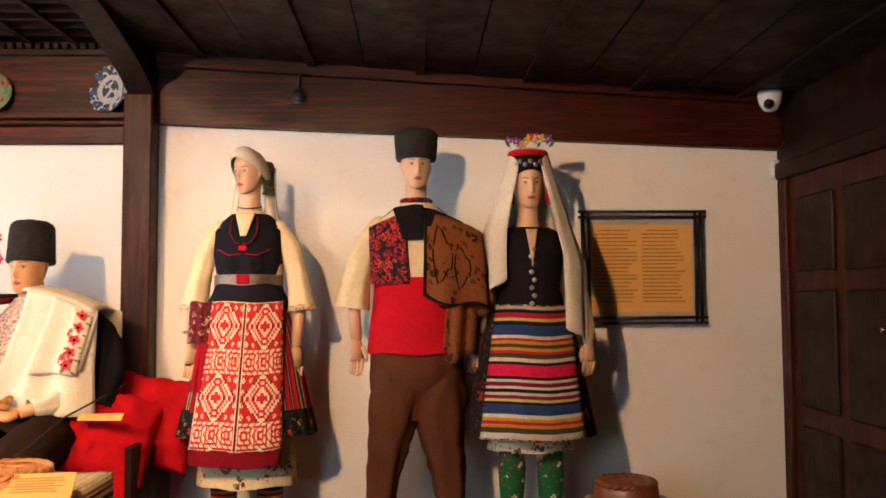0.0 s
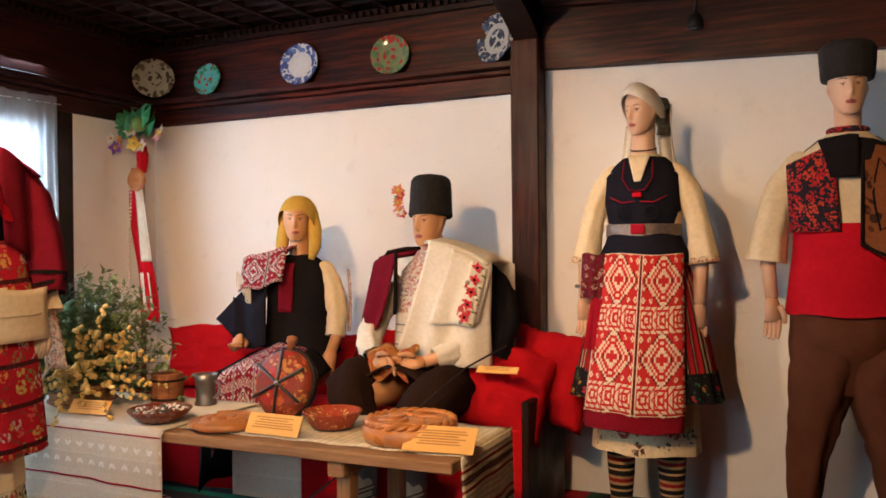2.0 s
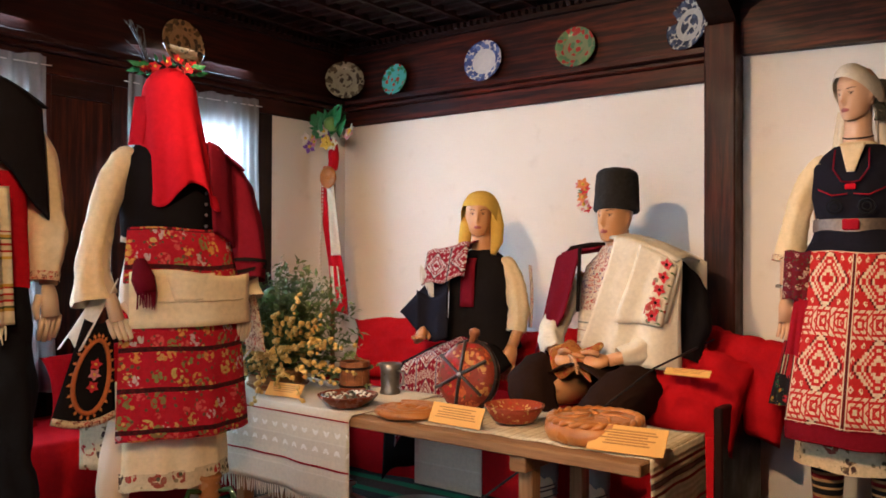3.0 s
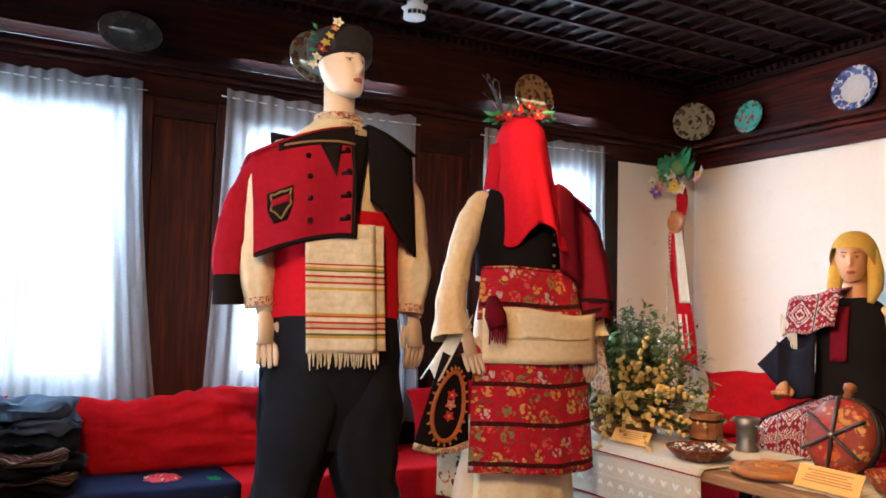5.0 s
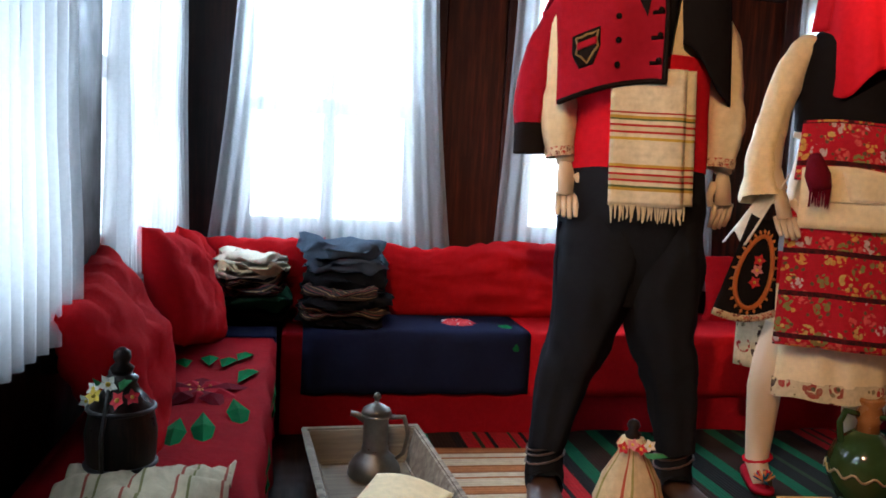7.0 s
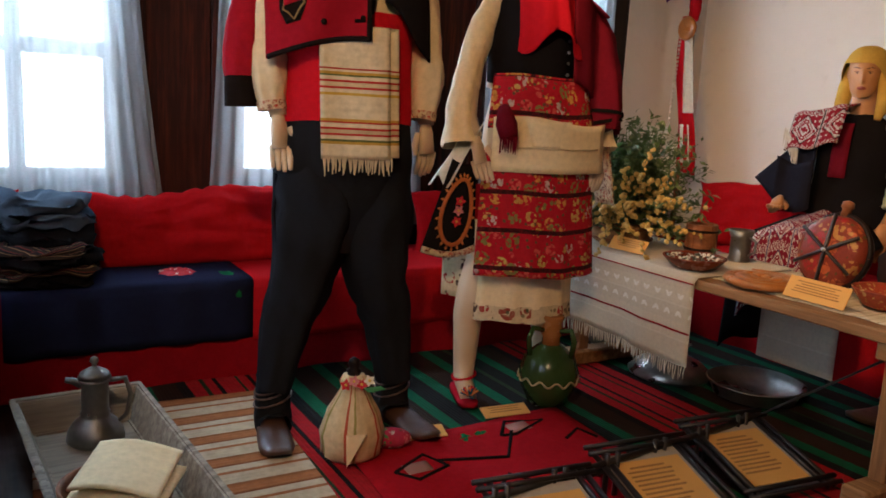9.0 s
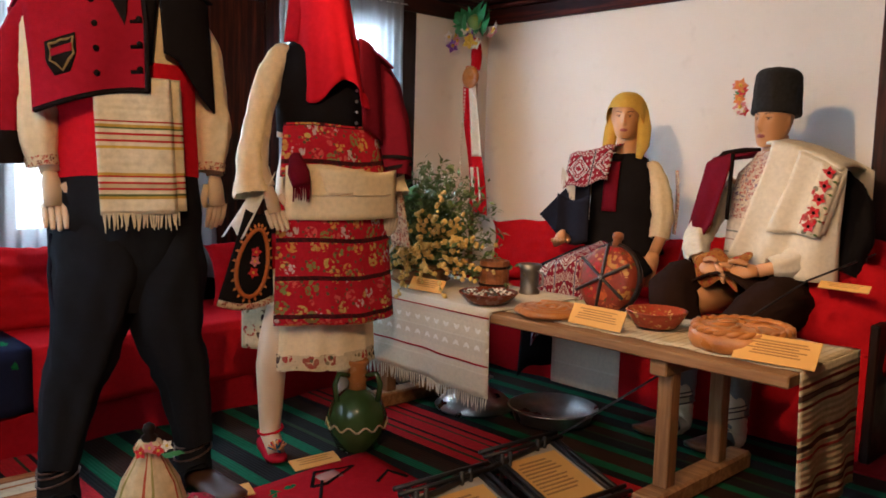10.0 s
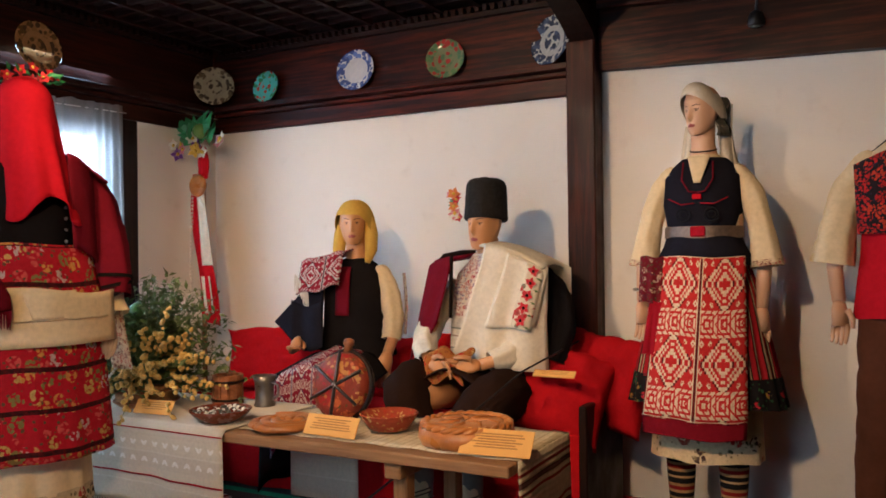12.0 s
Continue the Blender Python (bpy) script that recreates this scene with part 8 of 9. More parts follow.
barrel()
tank = thing("tankard", pose(-2.27, 2.33, TZ + 0.006), "dull pewter tankard with handle", "tankard")
part("body", lathe(bmesh.new(), [(0.04, 0), (0.042, 0.008), (0.036, 0.02), (0.037, 0.09), (0.046, 0.118), (0.042, 0.118), (0.034, 0.09), (0.032, 0.02)], 24), M["pewter"], tank, "", True)
part("handle", tube(bmesh.new(), [(0.037, 0, 0.095), (0.065, 0, 0.085), (0.066, 0, 0.045), (0.038, 0, 0.03)], 0.005, 8), M["pewter"], tank, "", True)


def bowl(name, m, r, h, mat, label, fill=None, fill_label=""):
    t = thing(name, m, label, "bowl")
    part("bowl", lathe(bmesh.new(), [(r * 0.5, 0), (r * 0.72, h * 0.15), (r * 0.95, h * 0.75), (r, h), (r * 0.95, h), (r * 0.88, h * 0.72), (r * 0.66, h * 0.3), (0.004, h * 0.25)], 36), mat, t, "", True)
    part("rim", tube(bmesh.new(), [(r * 0.99 * math.cos(a), r * 0.99 * math.sin(a), h) for a in [i * 0.2094 for i in range(31)]], 0.004, 6, False), mat, t, "", True)
    return t


M["glaze_brown"] = plain("brown_glaze", (0.16, 0.035, 0.016), 0.18, grain=25)
M["glaze_red"] = floral("painted_red_glaze", (0.30, 0.055, 0.025), [(0.55, 0.35, 0.12), (0.35, 0.04, 0.02), (0.5, 0.3, 0.1)], 30, 0.35, "Object", leaf=(0.4, 0.2, 0.05), rough=0.2)
b1 = bowl("painted_dish", pose(-2.21, 2.03, TZ + 0.008), 0.105, 0.042, M["glaze_brown"], "brown glazed dish filled with beans and nuts")
beans = bmesh.new()
for k in range(150):
    a, r = rnd(0, 6.28), 0.088 * math.sqrt(rnd(0, 1))
    ball(beans, (r * math.cos(a), r * math.sin(a), 0.032 + rnd(0, 0.008)), rnd(0.006, 0.010), 5, slot=k % 3)
part("filling", beans, [PETALS["white"], M["glaze_brown"], plain("dry_bean", (0.05, 0.05, 0.03), 0.4)], b1, "mixed beans and nuts")
M["crust"] = plain("golden_crust", (0.50, 0.18, 0.034), 0.34, grain=22, amount=0.75, bump=0.5)
M["crust_dark"] = plain("brown_crust", (0.20, 0.055, 0.018), 0.40, grain=22, amount=0.7, bump=0.5)


def coil_bread(m, r, label, turns=3.0, mat=None, flat=0.75):
    """A pastry rolled in a spiral."""
    bm = bmesh.new()
    n = int(turns * 26)
    pts, rad = [], []
    wd = r / (turns + 0.5)
    for k in range(n + 1):
        t = k / n
        a = t * turns * 6.283
        rr = wd * 0.35 + (r - wd * 0.6) * t
        pts.append((rr * math.cos(a), rr * math.sin(a), wd * 0.55 + 0.012 * (1 - t)))
        rad.append(wd * (0.62 + 0.05 * math.sin(k * 1.7)))
    tube(bm, pts, rad, 10, True)
    for v in bm.verts:
        v.co.z = max(0.0, v.co.z * flat)
        v.co += Vector((wob(v.co.x, v.co.y, v.co.z, 30), wob(v.co.y, v.co.x, v.co.z, 30, 3), wob(v.co.x, v.co.y, v.co.z, 25, 5))) * 0.005
    return single("coiled_bread", bm, mat or M["crust"], m, label, "bread", "breads")


coil_bread(pose(-1.95, 2.06, TZ + 0.008), 0.135, "flat spiral pastry with a golden glazed crust", 3.4, None, 0.62)


def round_loaf(m, r, h, label, mat):
    """A round ritual loaf with a plaited rim and relief."""
    t = thing("round_loaf", m, label, "bread", "breads")
    bm = lathe(bmesh.new(), [(r * 0.94, 0), (r, h * 0.3), (r * 0.96, h * 0.75), (r * 0.8, h * 0.97), (r * 0.4, h * 1.03), (0.004, h * 1.04)], 40)
    for v in bm.verts:
        v.co += v.co.normalized() * 0.006 * wob(v.co.x, v.co.y, v.co.z, 22)
    part("crumb", bm, mat, t, "", True)
    pl = bmesh.new()
    for ph in (0, 3.14159):
        tube(pl, [((r * 0.86 + 0.008 * math.cos(12 * a + ph)) * math.cos(a), (r * 0.86 + 0.008 * math.cos(12 * a + ph)) * math.sin(a), h * 0.90 + 0.005 * math.sin(12 * a + ph)) for a in [i * 0.0698 for i in range(91)]], 0.009, 7, False)
    part("plaited_rim", pl, mat, t, "", True)
    for k in range(7):
        a = k * 0.8976
        bm = bmesh.new()
        tube(bm, [(0.02 * math.cos(a), 0.02 * math.sin(a), h * 1.02), (r * 0.4 * math.cos(a + 0.5), r * 0.4 * math.sin(a + 0.5), h * 1.02), (r * 0.66 * math.cos(a + 0.2), r * 0.66 * math.sin(a + 0.2), h * 0.95)], [0.008, 0.008, 0.006], 7)
        part("dough_twist", bm, mat, t, "raised dough ornament", True)
    return t


round_loaf(pose(-1.30, 2.13, TZ + 0.008), 0.150, 0.062, "round ritual loaf with plaited rim and glossy crust", M["crust"])
b2 = bowl("painted_bowl", pose(-1.60, 2.16, TZ + 0.008), 0.095, 0.055, M["glaze_red"], "red glazed bowl with yellow painted ornament")


def painted_flask():
    t = thing("painted_flask", pose(-1.82, 2.19, TZ + 0.008, -12, 0, -4), "round flat wooden flask painted with red flowers", "flask")
    mm = pose(0, 0, 0.125, 90)
    part("body", lathe(bmesh.new(), [(0.085, -0.045), (0.108, -0.036), (0.118, 0), (0.108, 0.036), (0.085, 0.045)], 40, mm), floral("flask_painting", (0.20, 0.035, 0.018), [(0.42, 0.10, 0.03), (0.30, 0.02, 0.02), (0.40, 0.20, 0.05)], 16, 0.5, "Object", leaf=(0.06, 0.07, 0.02), rough=0.35), t, "", True)
    part("rim", tube(bmesh.new(), [(0.118 * math.cos(a), 0, 0.125 + 0.118 * math.sin(a)) for a in [i * 0.1745 for i in range(37)]], 0.010, 8, False), M["wood_dark"], t, "", True)
    for a in (0.5, 1.55, 2.6):
        part("strap", tube(bmesh.new(), [(0.115 * math.cos(a), -0.048, 0.125 + 0.115 * math.sin(a)), (0, -0.052, 0.125), (-0.115 * math.cos(a), -0.048, 0.125 - 0.115 * math.sin(a))], 0.0055, 6), M["leather_dark"], t, "dark leather strap", True)
    part("boss", lathe(bmesh.new(), [(0.010, 0), (0.008, 0.006), (0.002, 0.008)], 12, pose(0, -0.052, 0.125, 90)), M["metal_old"], t, "small metal boss", True)
    part("neck", lathe(bmesh.new(), [(0.016, 0.24), (0.014, 0.262), (0.02, 0.268), (0.018, 0.285), (0.006, 0.29)], 14), M["turned_wood"], t, "", True)


painted_flask()
card(pose(-1.72, 1.99, TZ + 0.010, -28, 0, -2), 0.205, 0.068, "orange label card propped on the table", 3)
card(pose(-1.145, 1.985, TZ + 0.010, -42, 0, 6), 0.215, 0.085, "orange label card leaning on the loaf", 4)
card(pose(-1.285, 2.84, 0.605, -50, 0, 0), 0.17, 0.035, "orange label card lying on the red cushion", 1)

# vessels under the table
bs = thing("copper_bowl", pose(-2.50, 2.28, 0.006), "upturned tinned copper bowl with a footed rim", "bowl")
part("body", lathe(bmesh.new(), [(0.16, 0.0), (0.165, 0.01), (0.13, 0.045), (0.06, 0.08), (0.055, 0.12), (0.075, 0.125), (0.01, 0.125)], 36), M["tin"], bs, "", True)
pn = thing("copper_pan", pose(-2.17, 2.38, 0.006), "shallow tinned copper pan on the rug", "pan")
part("pan", lathe(bmesh.new(), [(0.12, 0), (0.15, 0.012), (0.17, 0.06), (0.178, 0.062), (0.17, 0.066), (0.15, 0.03), (0.004, 0.012)], 40), M["tin"], pn, "", True)
basket = thing("dark_pot", pose(-2.85, 2.30, 0.006), "dark round pot in the shade of the table", "pot")
part("body", lathe(bmesh.new(), [(0.08, 0), (0.13, 0.04), (0.14, 0.12), (0.10, 0.17), (0.09, 0.165)], 28), M["pewter"], basket, "", True)
# ---- floor things ----
jugc = plain("green_glaze", (0.040, 0.075, 0.022), 0.15, grain=14, amount=0.6)
jug = thing("jug", pose(-2.43, 1.61, 0.006), "green glazed earthen jug with three handles and brown ringed neck", "jug")
part("body", lathe(bmesh.new(), [(0.062, 0), (0.07, 0.006), (0.10, 0.07), (0.105, 0.12), (0.088, 0.17), (0.05, 0.205), (0.036, 0.215)], 36), jugc, jug, "", True)
part("neck", lathe(bmesh.new(), [(0.034, 0.213), (0.030, 0.24), (0.036, 0.25), (0.030, 0.26), (0.037, 0.275), (0.031, 0.29), (0.042, 0.31), (0.036, 0.318), (0.02, 0.31)], 24), plain("ochre_glaze", (0.34, 0.13, 0.035), 0.2, grain=30), jug, "ringed ochre neck", True)
for a in (0.4, 2.5, 4.6):
    part("handle", tube(bmesh.new(), [(0.035 * math.cos(a), 0.035 * math.sin(a), 0.265), (0.075 * math.cos(a), 0.075 * math.sin(a), 0.275), (0.09 * math.cos(a), 0.09 * math.sin(a), 0.24), (0.082 * math.cos(a), 0.082 * math.sin(a), 0.18)], 0.010, 8), jugc, jug, "", True)
part("painted_wave", tube(bmesh.new(), [(0.107 * math.cos(a), 0.107 * math.sin(a), 0.095 + 0.009 * math.sin(12 * a)) for a in [i * 0.0873 for i in range(73)]], 0.0035, 5, False), plain("cream_slip", (0.45, 0.34, 0.16), 0.3), jug, "cream slip wave", True)

single("striped_mat", new_box(-2.93, -1.90, -0.14, 0.56, 0.0045, 0.012, bevel=0.002, m=pose(0, 0, 0, 0, 0, -3)), striped("rag_mat", [(3.2, (0.48, 0.38, 0.26)), (0.7, (0.24, 0.09, 0.03)), (2.2, (0.34, 0.13, 0.045)), (0.6, (0.20, 0.07, 0.025)), (1.8, (0.50, 0.40, 0.28)), (0.8, (0.30, 0.11, 0.04))], 0.165, 0, "Object"), Matrix(), "cream and rust striped rag mat", "mat", smooth=False)


def trough():
    """A long shallow dough trough with sloping sides."""
    t = thing("dough_trough", pose(-2.33, 0.165, 0.013, 0, 0, -86), "weathered grey wooden dough trough on the mat", "trough")
    L, Wd, h = 0.47, 0.185, 0.115
    bm = bmesh.new()
    outer = [(-Wd * 0.8, -L * 0.9, 0), (Wd * 0.8, -L * 0.9, 0), (Wd * 0.8, L * 0.9, 0), (-Wd * 0.8, L * 0.9, 0)]
    top = [(-Wd, -L, h), (Wd, -L, h), (Wd, L, h), (-Wd, L, h)]
    inner = [(-Wd + 0.022, -L + 0.03, h), (Wd - 0.022, -L + 0.03, h), (Wd - 0.022, L - 0.03, h), (-Wd + 0.022, L - 0.03, h)]
    low = [(-Wd * 0.7, -L * 0.84, 0.02), (Wd * 0.7, -L * 0.84, 0.02), (Wd * 0.7, L * 0.84, 0.02), (-Wd * 0.7, L * 0.84, 0.02)]
    loft(bm, [outer, top, inner, low], True, True)
    for f in bm.faces:
        f.smooth = False
    bmesh.ops.bevel(bm, geom=[e for e in bm.edges if e.calc_length() > 0.1], offset=0.005, segments=2, affect="EDGES")
    part("hull", bm, M["grey_wood"], t)


trough()
ewer = thing("ewer", pose(-2.62, 0.16, 0.036, 0, 0, 80), "tall pewter ewer with spout, handle and domed lid", "ewer")
part("body", lathe(bmesh.new(), [(0.072, 0), (0.078, 0.008), (0.074, 0.03), (0.060, 0.055), (0.042, 0.07), (0.038, 0.08), (0.040, 0.085), (0.036, 0.09), (0.036, 0.17), (0.042, 0.175), (0.042, 0.185)], 32), M["pewter"], ewer, "", True)
part("lid", lathe(bmesh.new(), [(0.044, 0.186), (0.038, 0.20), (0.018, 0.212), (0.007, 0.216), (0.006, 0.224), (0.012, 0.232), (0.009, 0.242), (0.003, 0.246)], 24), M["pewter"], ewer, "domed lid with a knob", True)
part("handle", tube(bmesh.new(), [(0.038, 0, 0.175), (0.08, 0, 0.178), (0.094, 0, 0.13), (0.082, 0, 0.07), (0.058, 0, 0.05)], [0.008, 0.007, 0.007, 0.006, 0.005], 8), M["pewter"], ewer, "curved handle", True)
part("spout", tube(bmesh.new(), [(-0.034, 0, 0.165), (-0.055, 0, 0.178), (-0.075, 0, 0.182)], [0.012, 0.010, 0.008], 8), M["pewter"], ewer, "short spout", True)
wb = thing("wooden_bowl", pose(-2.16, 0.15, 0.036), "turned wooden bowl in the trough", "bowl")
part("bowl", lathe(bmesh.new(), [(0.09, 0), (0.115, 0.01), (0.128, 0.07), (0.130, 0.085), (0.122, 0.085), (0.116, 0.06), (0.10, 0.02), (0.004, 0.015)], 36), M["turned_wood"], wb, "", True)
folded_c = thing("folded_cloth", pose(-2.14, 0.17, 0.108, 0, 0, 62), "folded cream linen cloth with a frayed edge in the bowl", "cloth")
part("lower_fold", sheet(bmesh.new(), lambda u, v: (-0.11 + 0.22 * u, -0.10 + 0.19 * v, 0.015 + 0.012 * math.sin(3.1 * u) - 0.035 * max(0, 0.25 - v) * 4 * 0.4), 16, 14, 0.010), M["cream_silk"], folded_c, "", True)
part("upper_fold", sheet(bmesh.new(), lambda u, v: (-0.105 + 0.20 * u, -0.085 + 0.20 * v, 0.028 + 0.018 * math.sin(3.1 * u + 0.5) + 0.025 * v), 16, 14, 0.006), M["cream_silk"], folded_c, "", True)
part("frayed_edge", fringe(bmesh.new(), lambda u: (-0.11 + 0.22 * u, -0.105, 0.018), 40, 0.022, 0.0022), M["cream_silk"], folded_c, "", True)
card(pose(-1.93, 0.19, 0.108, -70, 0, 68), 0.20, 0.05, "orange label card on the trough's edge", 2)


def bundle():
    t = thing("wrapped_flask", pose(-2.29, 0.80, 0.006, 0, 0, 76), "flask wrapped in a checked cream kerchief with flowers", "flask")
    rings = [oval(0, 0, z, a, b, 40, 0.05, 9, z * 20) for z, a, b in ((0.0, 0.06, 0.05), (0.02, 0.085, 0.07), (0.08, 0.092, 0.075), (0.14, 0.075, 0.062), (0.19, 0.048, 0.042), (0.215, 0.034, 0.032), (0.235, 0.040, 0.036), (0.25, 0.03, 0.028))]
    part("kerchief", loft(bmesh.new(), rings, True, True), striped("checked_kerchief", [(7, (0.62, 0.48, 0.28)), (0.8, (0.42, 0.08, 0.04)), (2, (0.60, 0.46, 0.26)), (0.8, (0.30, 0.26, 0.08))], 0.055, 0), t, "", True)
    part("corner", sheet(bmesh.new(), lambda u, v: (-0.03 + 0.06 * u * (1 - v), -0.078 - 0.02 * v, 0.10 - 0.085 * v), 6, 8, 0.003), M["cream_cloth"], t, "hanging kerchief corner", True)
    part("stopper", lathe(bmesh.new(), [(0.018, 0.25), (0.022, 0.262), (0.012, 0.27), (0.018, 0.282), (0.014, 0.294), (0.004, 0.30)], 14), M["wood_dark"], t, "dark wooden stopper", True)
    for k, c in enumerate(("red", "pink", "red", "white")):
        bm = bmesh.new()
        flower(bm, (-0.03 + 0.022 * k, -0.045, 0.235 + 0.01 * (k % 2)), 0.018, (0, -1, 0.4), k)
        part("flower", bm, [PETALS[c], PETALS["yellow"]], t)
    bm = bmesh.new()
    for k in range(4):
        leaf(bm, (0.02 + 0.01 * k, -0.045, 0.225), (0.6 + 0.2 * k, -0.3, -0.2), 0.035, 0.014, (0, -1, 0.2))
    part("leaves", bm, M["leaf_green"], t)


bundle()
kn = thing("embroidered_purse", pose(-2.30, 0.93, 0.008, 0, 0, 70), "small pink and green stitched purse on the rug", "purse")
part("body", ball(bmesh.new(), (0, 0, 0.03), 0.05, 14, None, (1.3, 0.8, 0.6)), floral("purse_stitch", (0.42, 0.03, 0.08), [(0.6, 0.5, 0.45), (0.05, 0.3, 0.1), (0.6, 0.15, 0.2)], 30, 0.5, "Object"), kn, "", True)


def red_rug():
    t = thing("small_rug", Matrix(), "small red flat-woven rug with black hooked motifs", "rug")

    def fn(u, v):
        return (-2.33 + 0.66 * v - 0.04 * u, 0.80 + 0.80 * u - 0.05 * v, 0.0065 + 0.002 * math.sin(u * 9))
    part("weave", sheet(bmesh.new(), fn, 20, 16, 0.004), cloth("red_rug_weave", (0.36, 0.008, 0.014), (0.28, 0.006, 0.010), weave=1500), t, "", True)

    def line(pts, r=0.007):
        return tube(bmesh.new(), [Vector(fn(a, b)) + Vector((0, 0, 0.003)) for a, b in pts], r, 5, True, 1.0)
    for pts in ([(0.10, 0.30), (0.25, 0.20), (0.30, 0.34), (0.16, 0.40), (0.10, 0.30)], [(0.28, 0.28), (0.55, 0.38), (0.68, 0.16)], [(0.62, 0.18), (0.70, 0.05), (0.86, 0.12), (0.68, 0.20), (0.62, 0.18)],
                [(0.40, 0.60), (0.48, 0.52), (0.54, 0.62)], [(0.85, 0.35), (0.95, 0.28), (0.98, 0.40)], [(0.60, 0.70), (0.70, 0.62), (0.78, 0.72)]):
        part("black_motif", line(pts), M["black_braid"], t)
    for c in ((0.19, 0.30), (0.73, 0.13)):
        part("pink_motif", sheet(bmesh.new(), lambda u, v: Vector(fn(c[0] + 0.10 * (u - 0.5), c[1] + 0.09 * (v - 0.5))) + Vector((0, 0, 0.003)), 3, 3, 0.002), cloth("pale_pink", (0.42, 0.22, 0.18)), t)
    bm = bmesh.new()
    for k in range(7):
        leaf(bm, Vector(fn(0.45 + 0.02 * k, 0.12)) + Vector((0, 0, 0.004)), (rnd(-1, 1), rnd(-1, 1), 0), 0.06, 0.02, (0, 0, 1))
    part("green_motif", bm, M["leaf_wool"], t)


red_rug()
card(pose(-2.31, 1.03, 0.012, -72, 0, 84), 0.20, 0.055, "orange label card on the red rug", 1)
card(pose(-2.36, 1.40, 0.012, -72, 0, 84), 0.17, 0.055, "orange label card beside the jug", 1)


def stick_frame(m, w, h, label, inner=True, cols=1, name="notice_board"):
    """Crossed black sticks round an orange text sheet: x across, z up."""
    t = thing(name, m, label, "text panel")
    part("backing", new_box(-w / 2, w / 2, 0.0, 0.004, 0, h), plain("grey_mount", (0.45, 0.40, 0.34), 0.8), t, "grey mount")
    part("sheet", new_box(-w / 2 + 0.02, w / 2 - 0.02, -0.003, -0.0005, 0.025, h - 0.035), M["paper"], t, "orange printed sheet")
    ww = (w - 0.09) / cols
    n = max(4, int((h - 0.1) / 0.018))
    for c in range(cols):
        x0 = -w / 2 + 0.035 + c * (ww + 0.01)
        for k in range(n):
            z = h - 0.065 - k * (h - 0.12) / n
            part("print_bar", new_box(x0 + (0.1 * ww if k == 0 else 0), x0 + ww * (rnd(0.72, 0.97) if k else 0.8), -0.0042, -0.0032, z, z + 0.006), M["ink"], t)
    for s in (-1, 1):
        for o in (0.0, 0.026):
            part("stick", tube(bmesh.new(), [(s * (w / 2 + o - 0.004), -0.008, -0.03), (s * (w / 2 + o - 0.004), -0.008, h + 0.03)], 0.008, 8), M["iron"], t, "", True)
    for z0, d in ((0.0, -1), (h, 1)):
        for o in (0.0, 0.026):
            part("stick", tube(bmesh.new(), [(-w / 2 - 0.045, -0.018, z0 + d * o), (w / 2 + 0.045, -0.018, z0 + d * o)], 0.007, 8), M["iron"], t, "", True)
    return t


stick_frame(pose(1.02, NY - 0.03, 0.975), 0.52, 0.475, "orange printed sheet framed by crossed black sticks on plaster", cols=2)
for x, y, a in ((-1.50, 1.04, 84), (-1.55, 1.43, 84), (-1.59, 1.81, 84)):
    stick_frame(pose(x, y, 0.025, -74, 0, a), 0.25, 0.28, "orange text panel leaning on a low black stick rail", name="information_stand")
rail = thing("low_stick_rail", Matrix(), "low barrier rail of crossed black sticks along the rug", "barrier")
R0, R1 = Vector((-1.73, 0.66, 0.085)), Vector((-1.86, 2.0, 0.085))
for dz, dx in ((0.0, 0.0), (0.024, 0.006)):
    part("bar", tube(bmesh.new(), [R0 + Vector((dx, 0, dz)), R1 + Vector((dx, 0, dz))], 0.0085, 8), M["iron"], rail, "", True)
for k in range(7):
    p = R0.lerp(R1, (k + 0.5) / 7)
    for o in (-0.018, 0.018):
        part("upright", tube(bmesh.new(), [(p.x + 0.01, p.y + o, 0.004), (p.x + 0.01, p.y + o, 0.135)], 0.0075, 8), M["iron"], rail, "", True)
cord = bmesh.new()
A, Bp = Vector((-1.85, 1.97, 0.11)), Vector((-1.36, 2.72, 0.64))
tube(cord, [A, A.lerp(Bp, 0.5) + Vector((0, 0, -0.008)), Bp, Vector((-1.30, 2.95, 0.69)), Vector((-1.30, 3.34, 0.72))], 0.004, 6)
single("barrier_cord", cord, M["iron"], Matrix(), "thin dark cord strung from rail to post", "cord")
cord2 = bmesh.new()
tube(cord2, [R0 + Vector((0, 0, 0.01)), R0 + Vector((0.05, -0.35, -0.03)), Vector((-1.72, -0.14, 0.12))], 0.004, 6)
single("barrier_cord", cord2, M["iron"], Matrix(), "thin dark cord strung from rail to bench", "cord")

# ---- along the plaster wall ----
M["disc_glass"] = plain("thick_glass_base", (0.10, 0.12, 0.11), 0.08, grain=5, amount=0.1, bump=0.0)
for x, y in ((-0.72, 3.02), (-0.03, 3.02), (0.47, 3.03)):
    single("stand_base", lathe(bmesh.new(), [(0.165, 0.004), (0.17, 0.008), (0.168, 0.016), (0.004, 0.017)], 40), M["disc_glass"], pose(x, y, 0.006), "round dark glass mannequin base on the rug", "stand", "mannequin bases")
single("wall_rug", new_box(-1.20, 0.60, 2.75, 3.42, 0.0045, 0.013, bevel=0.003), striped("wall_rug_weave", [(6, (0.014, 0.010, 0.012)), (2, (0.012, 0.06, 0.03)), (5, (0.30, 0.01, 0.016)), (2, (0.012, 0.06, 0.03)), (4, (0.014, 0.018, 0.05))], 0.62, 0, "Object", 0.25), Matrix(), "dark rug with red, green and navy bands", "rug", smooth=False)
card(pose(-0.74, 2.86, 0.014, -60, 0, 0), 0.19, 0.06, "orange label card at the woman's feet", 1)
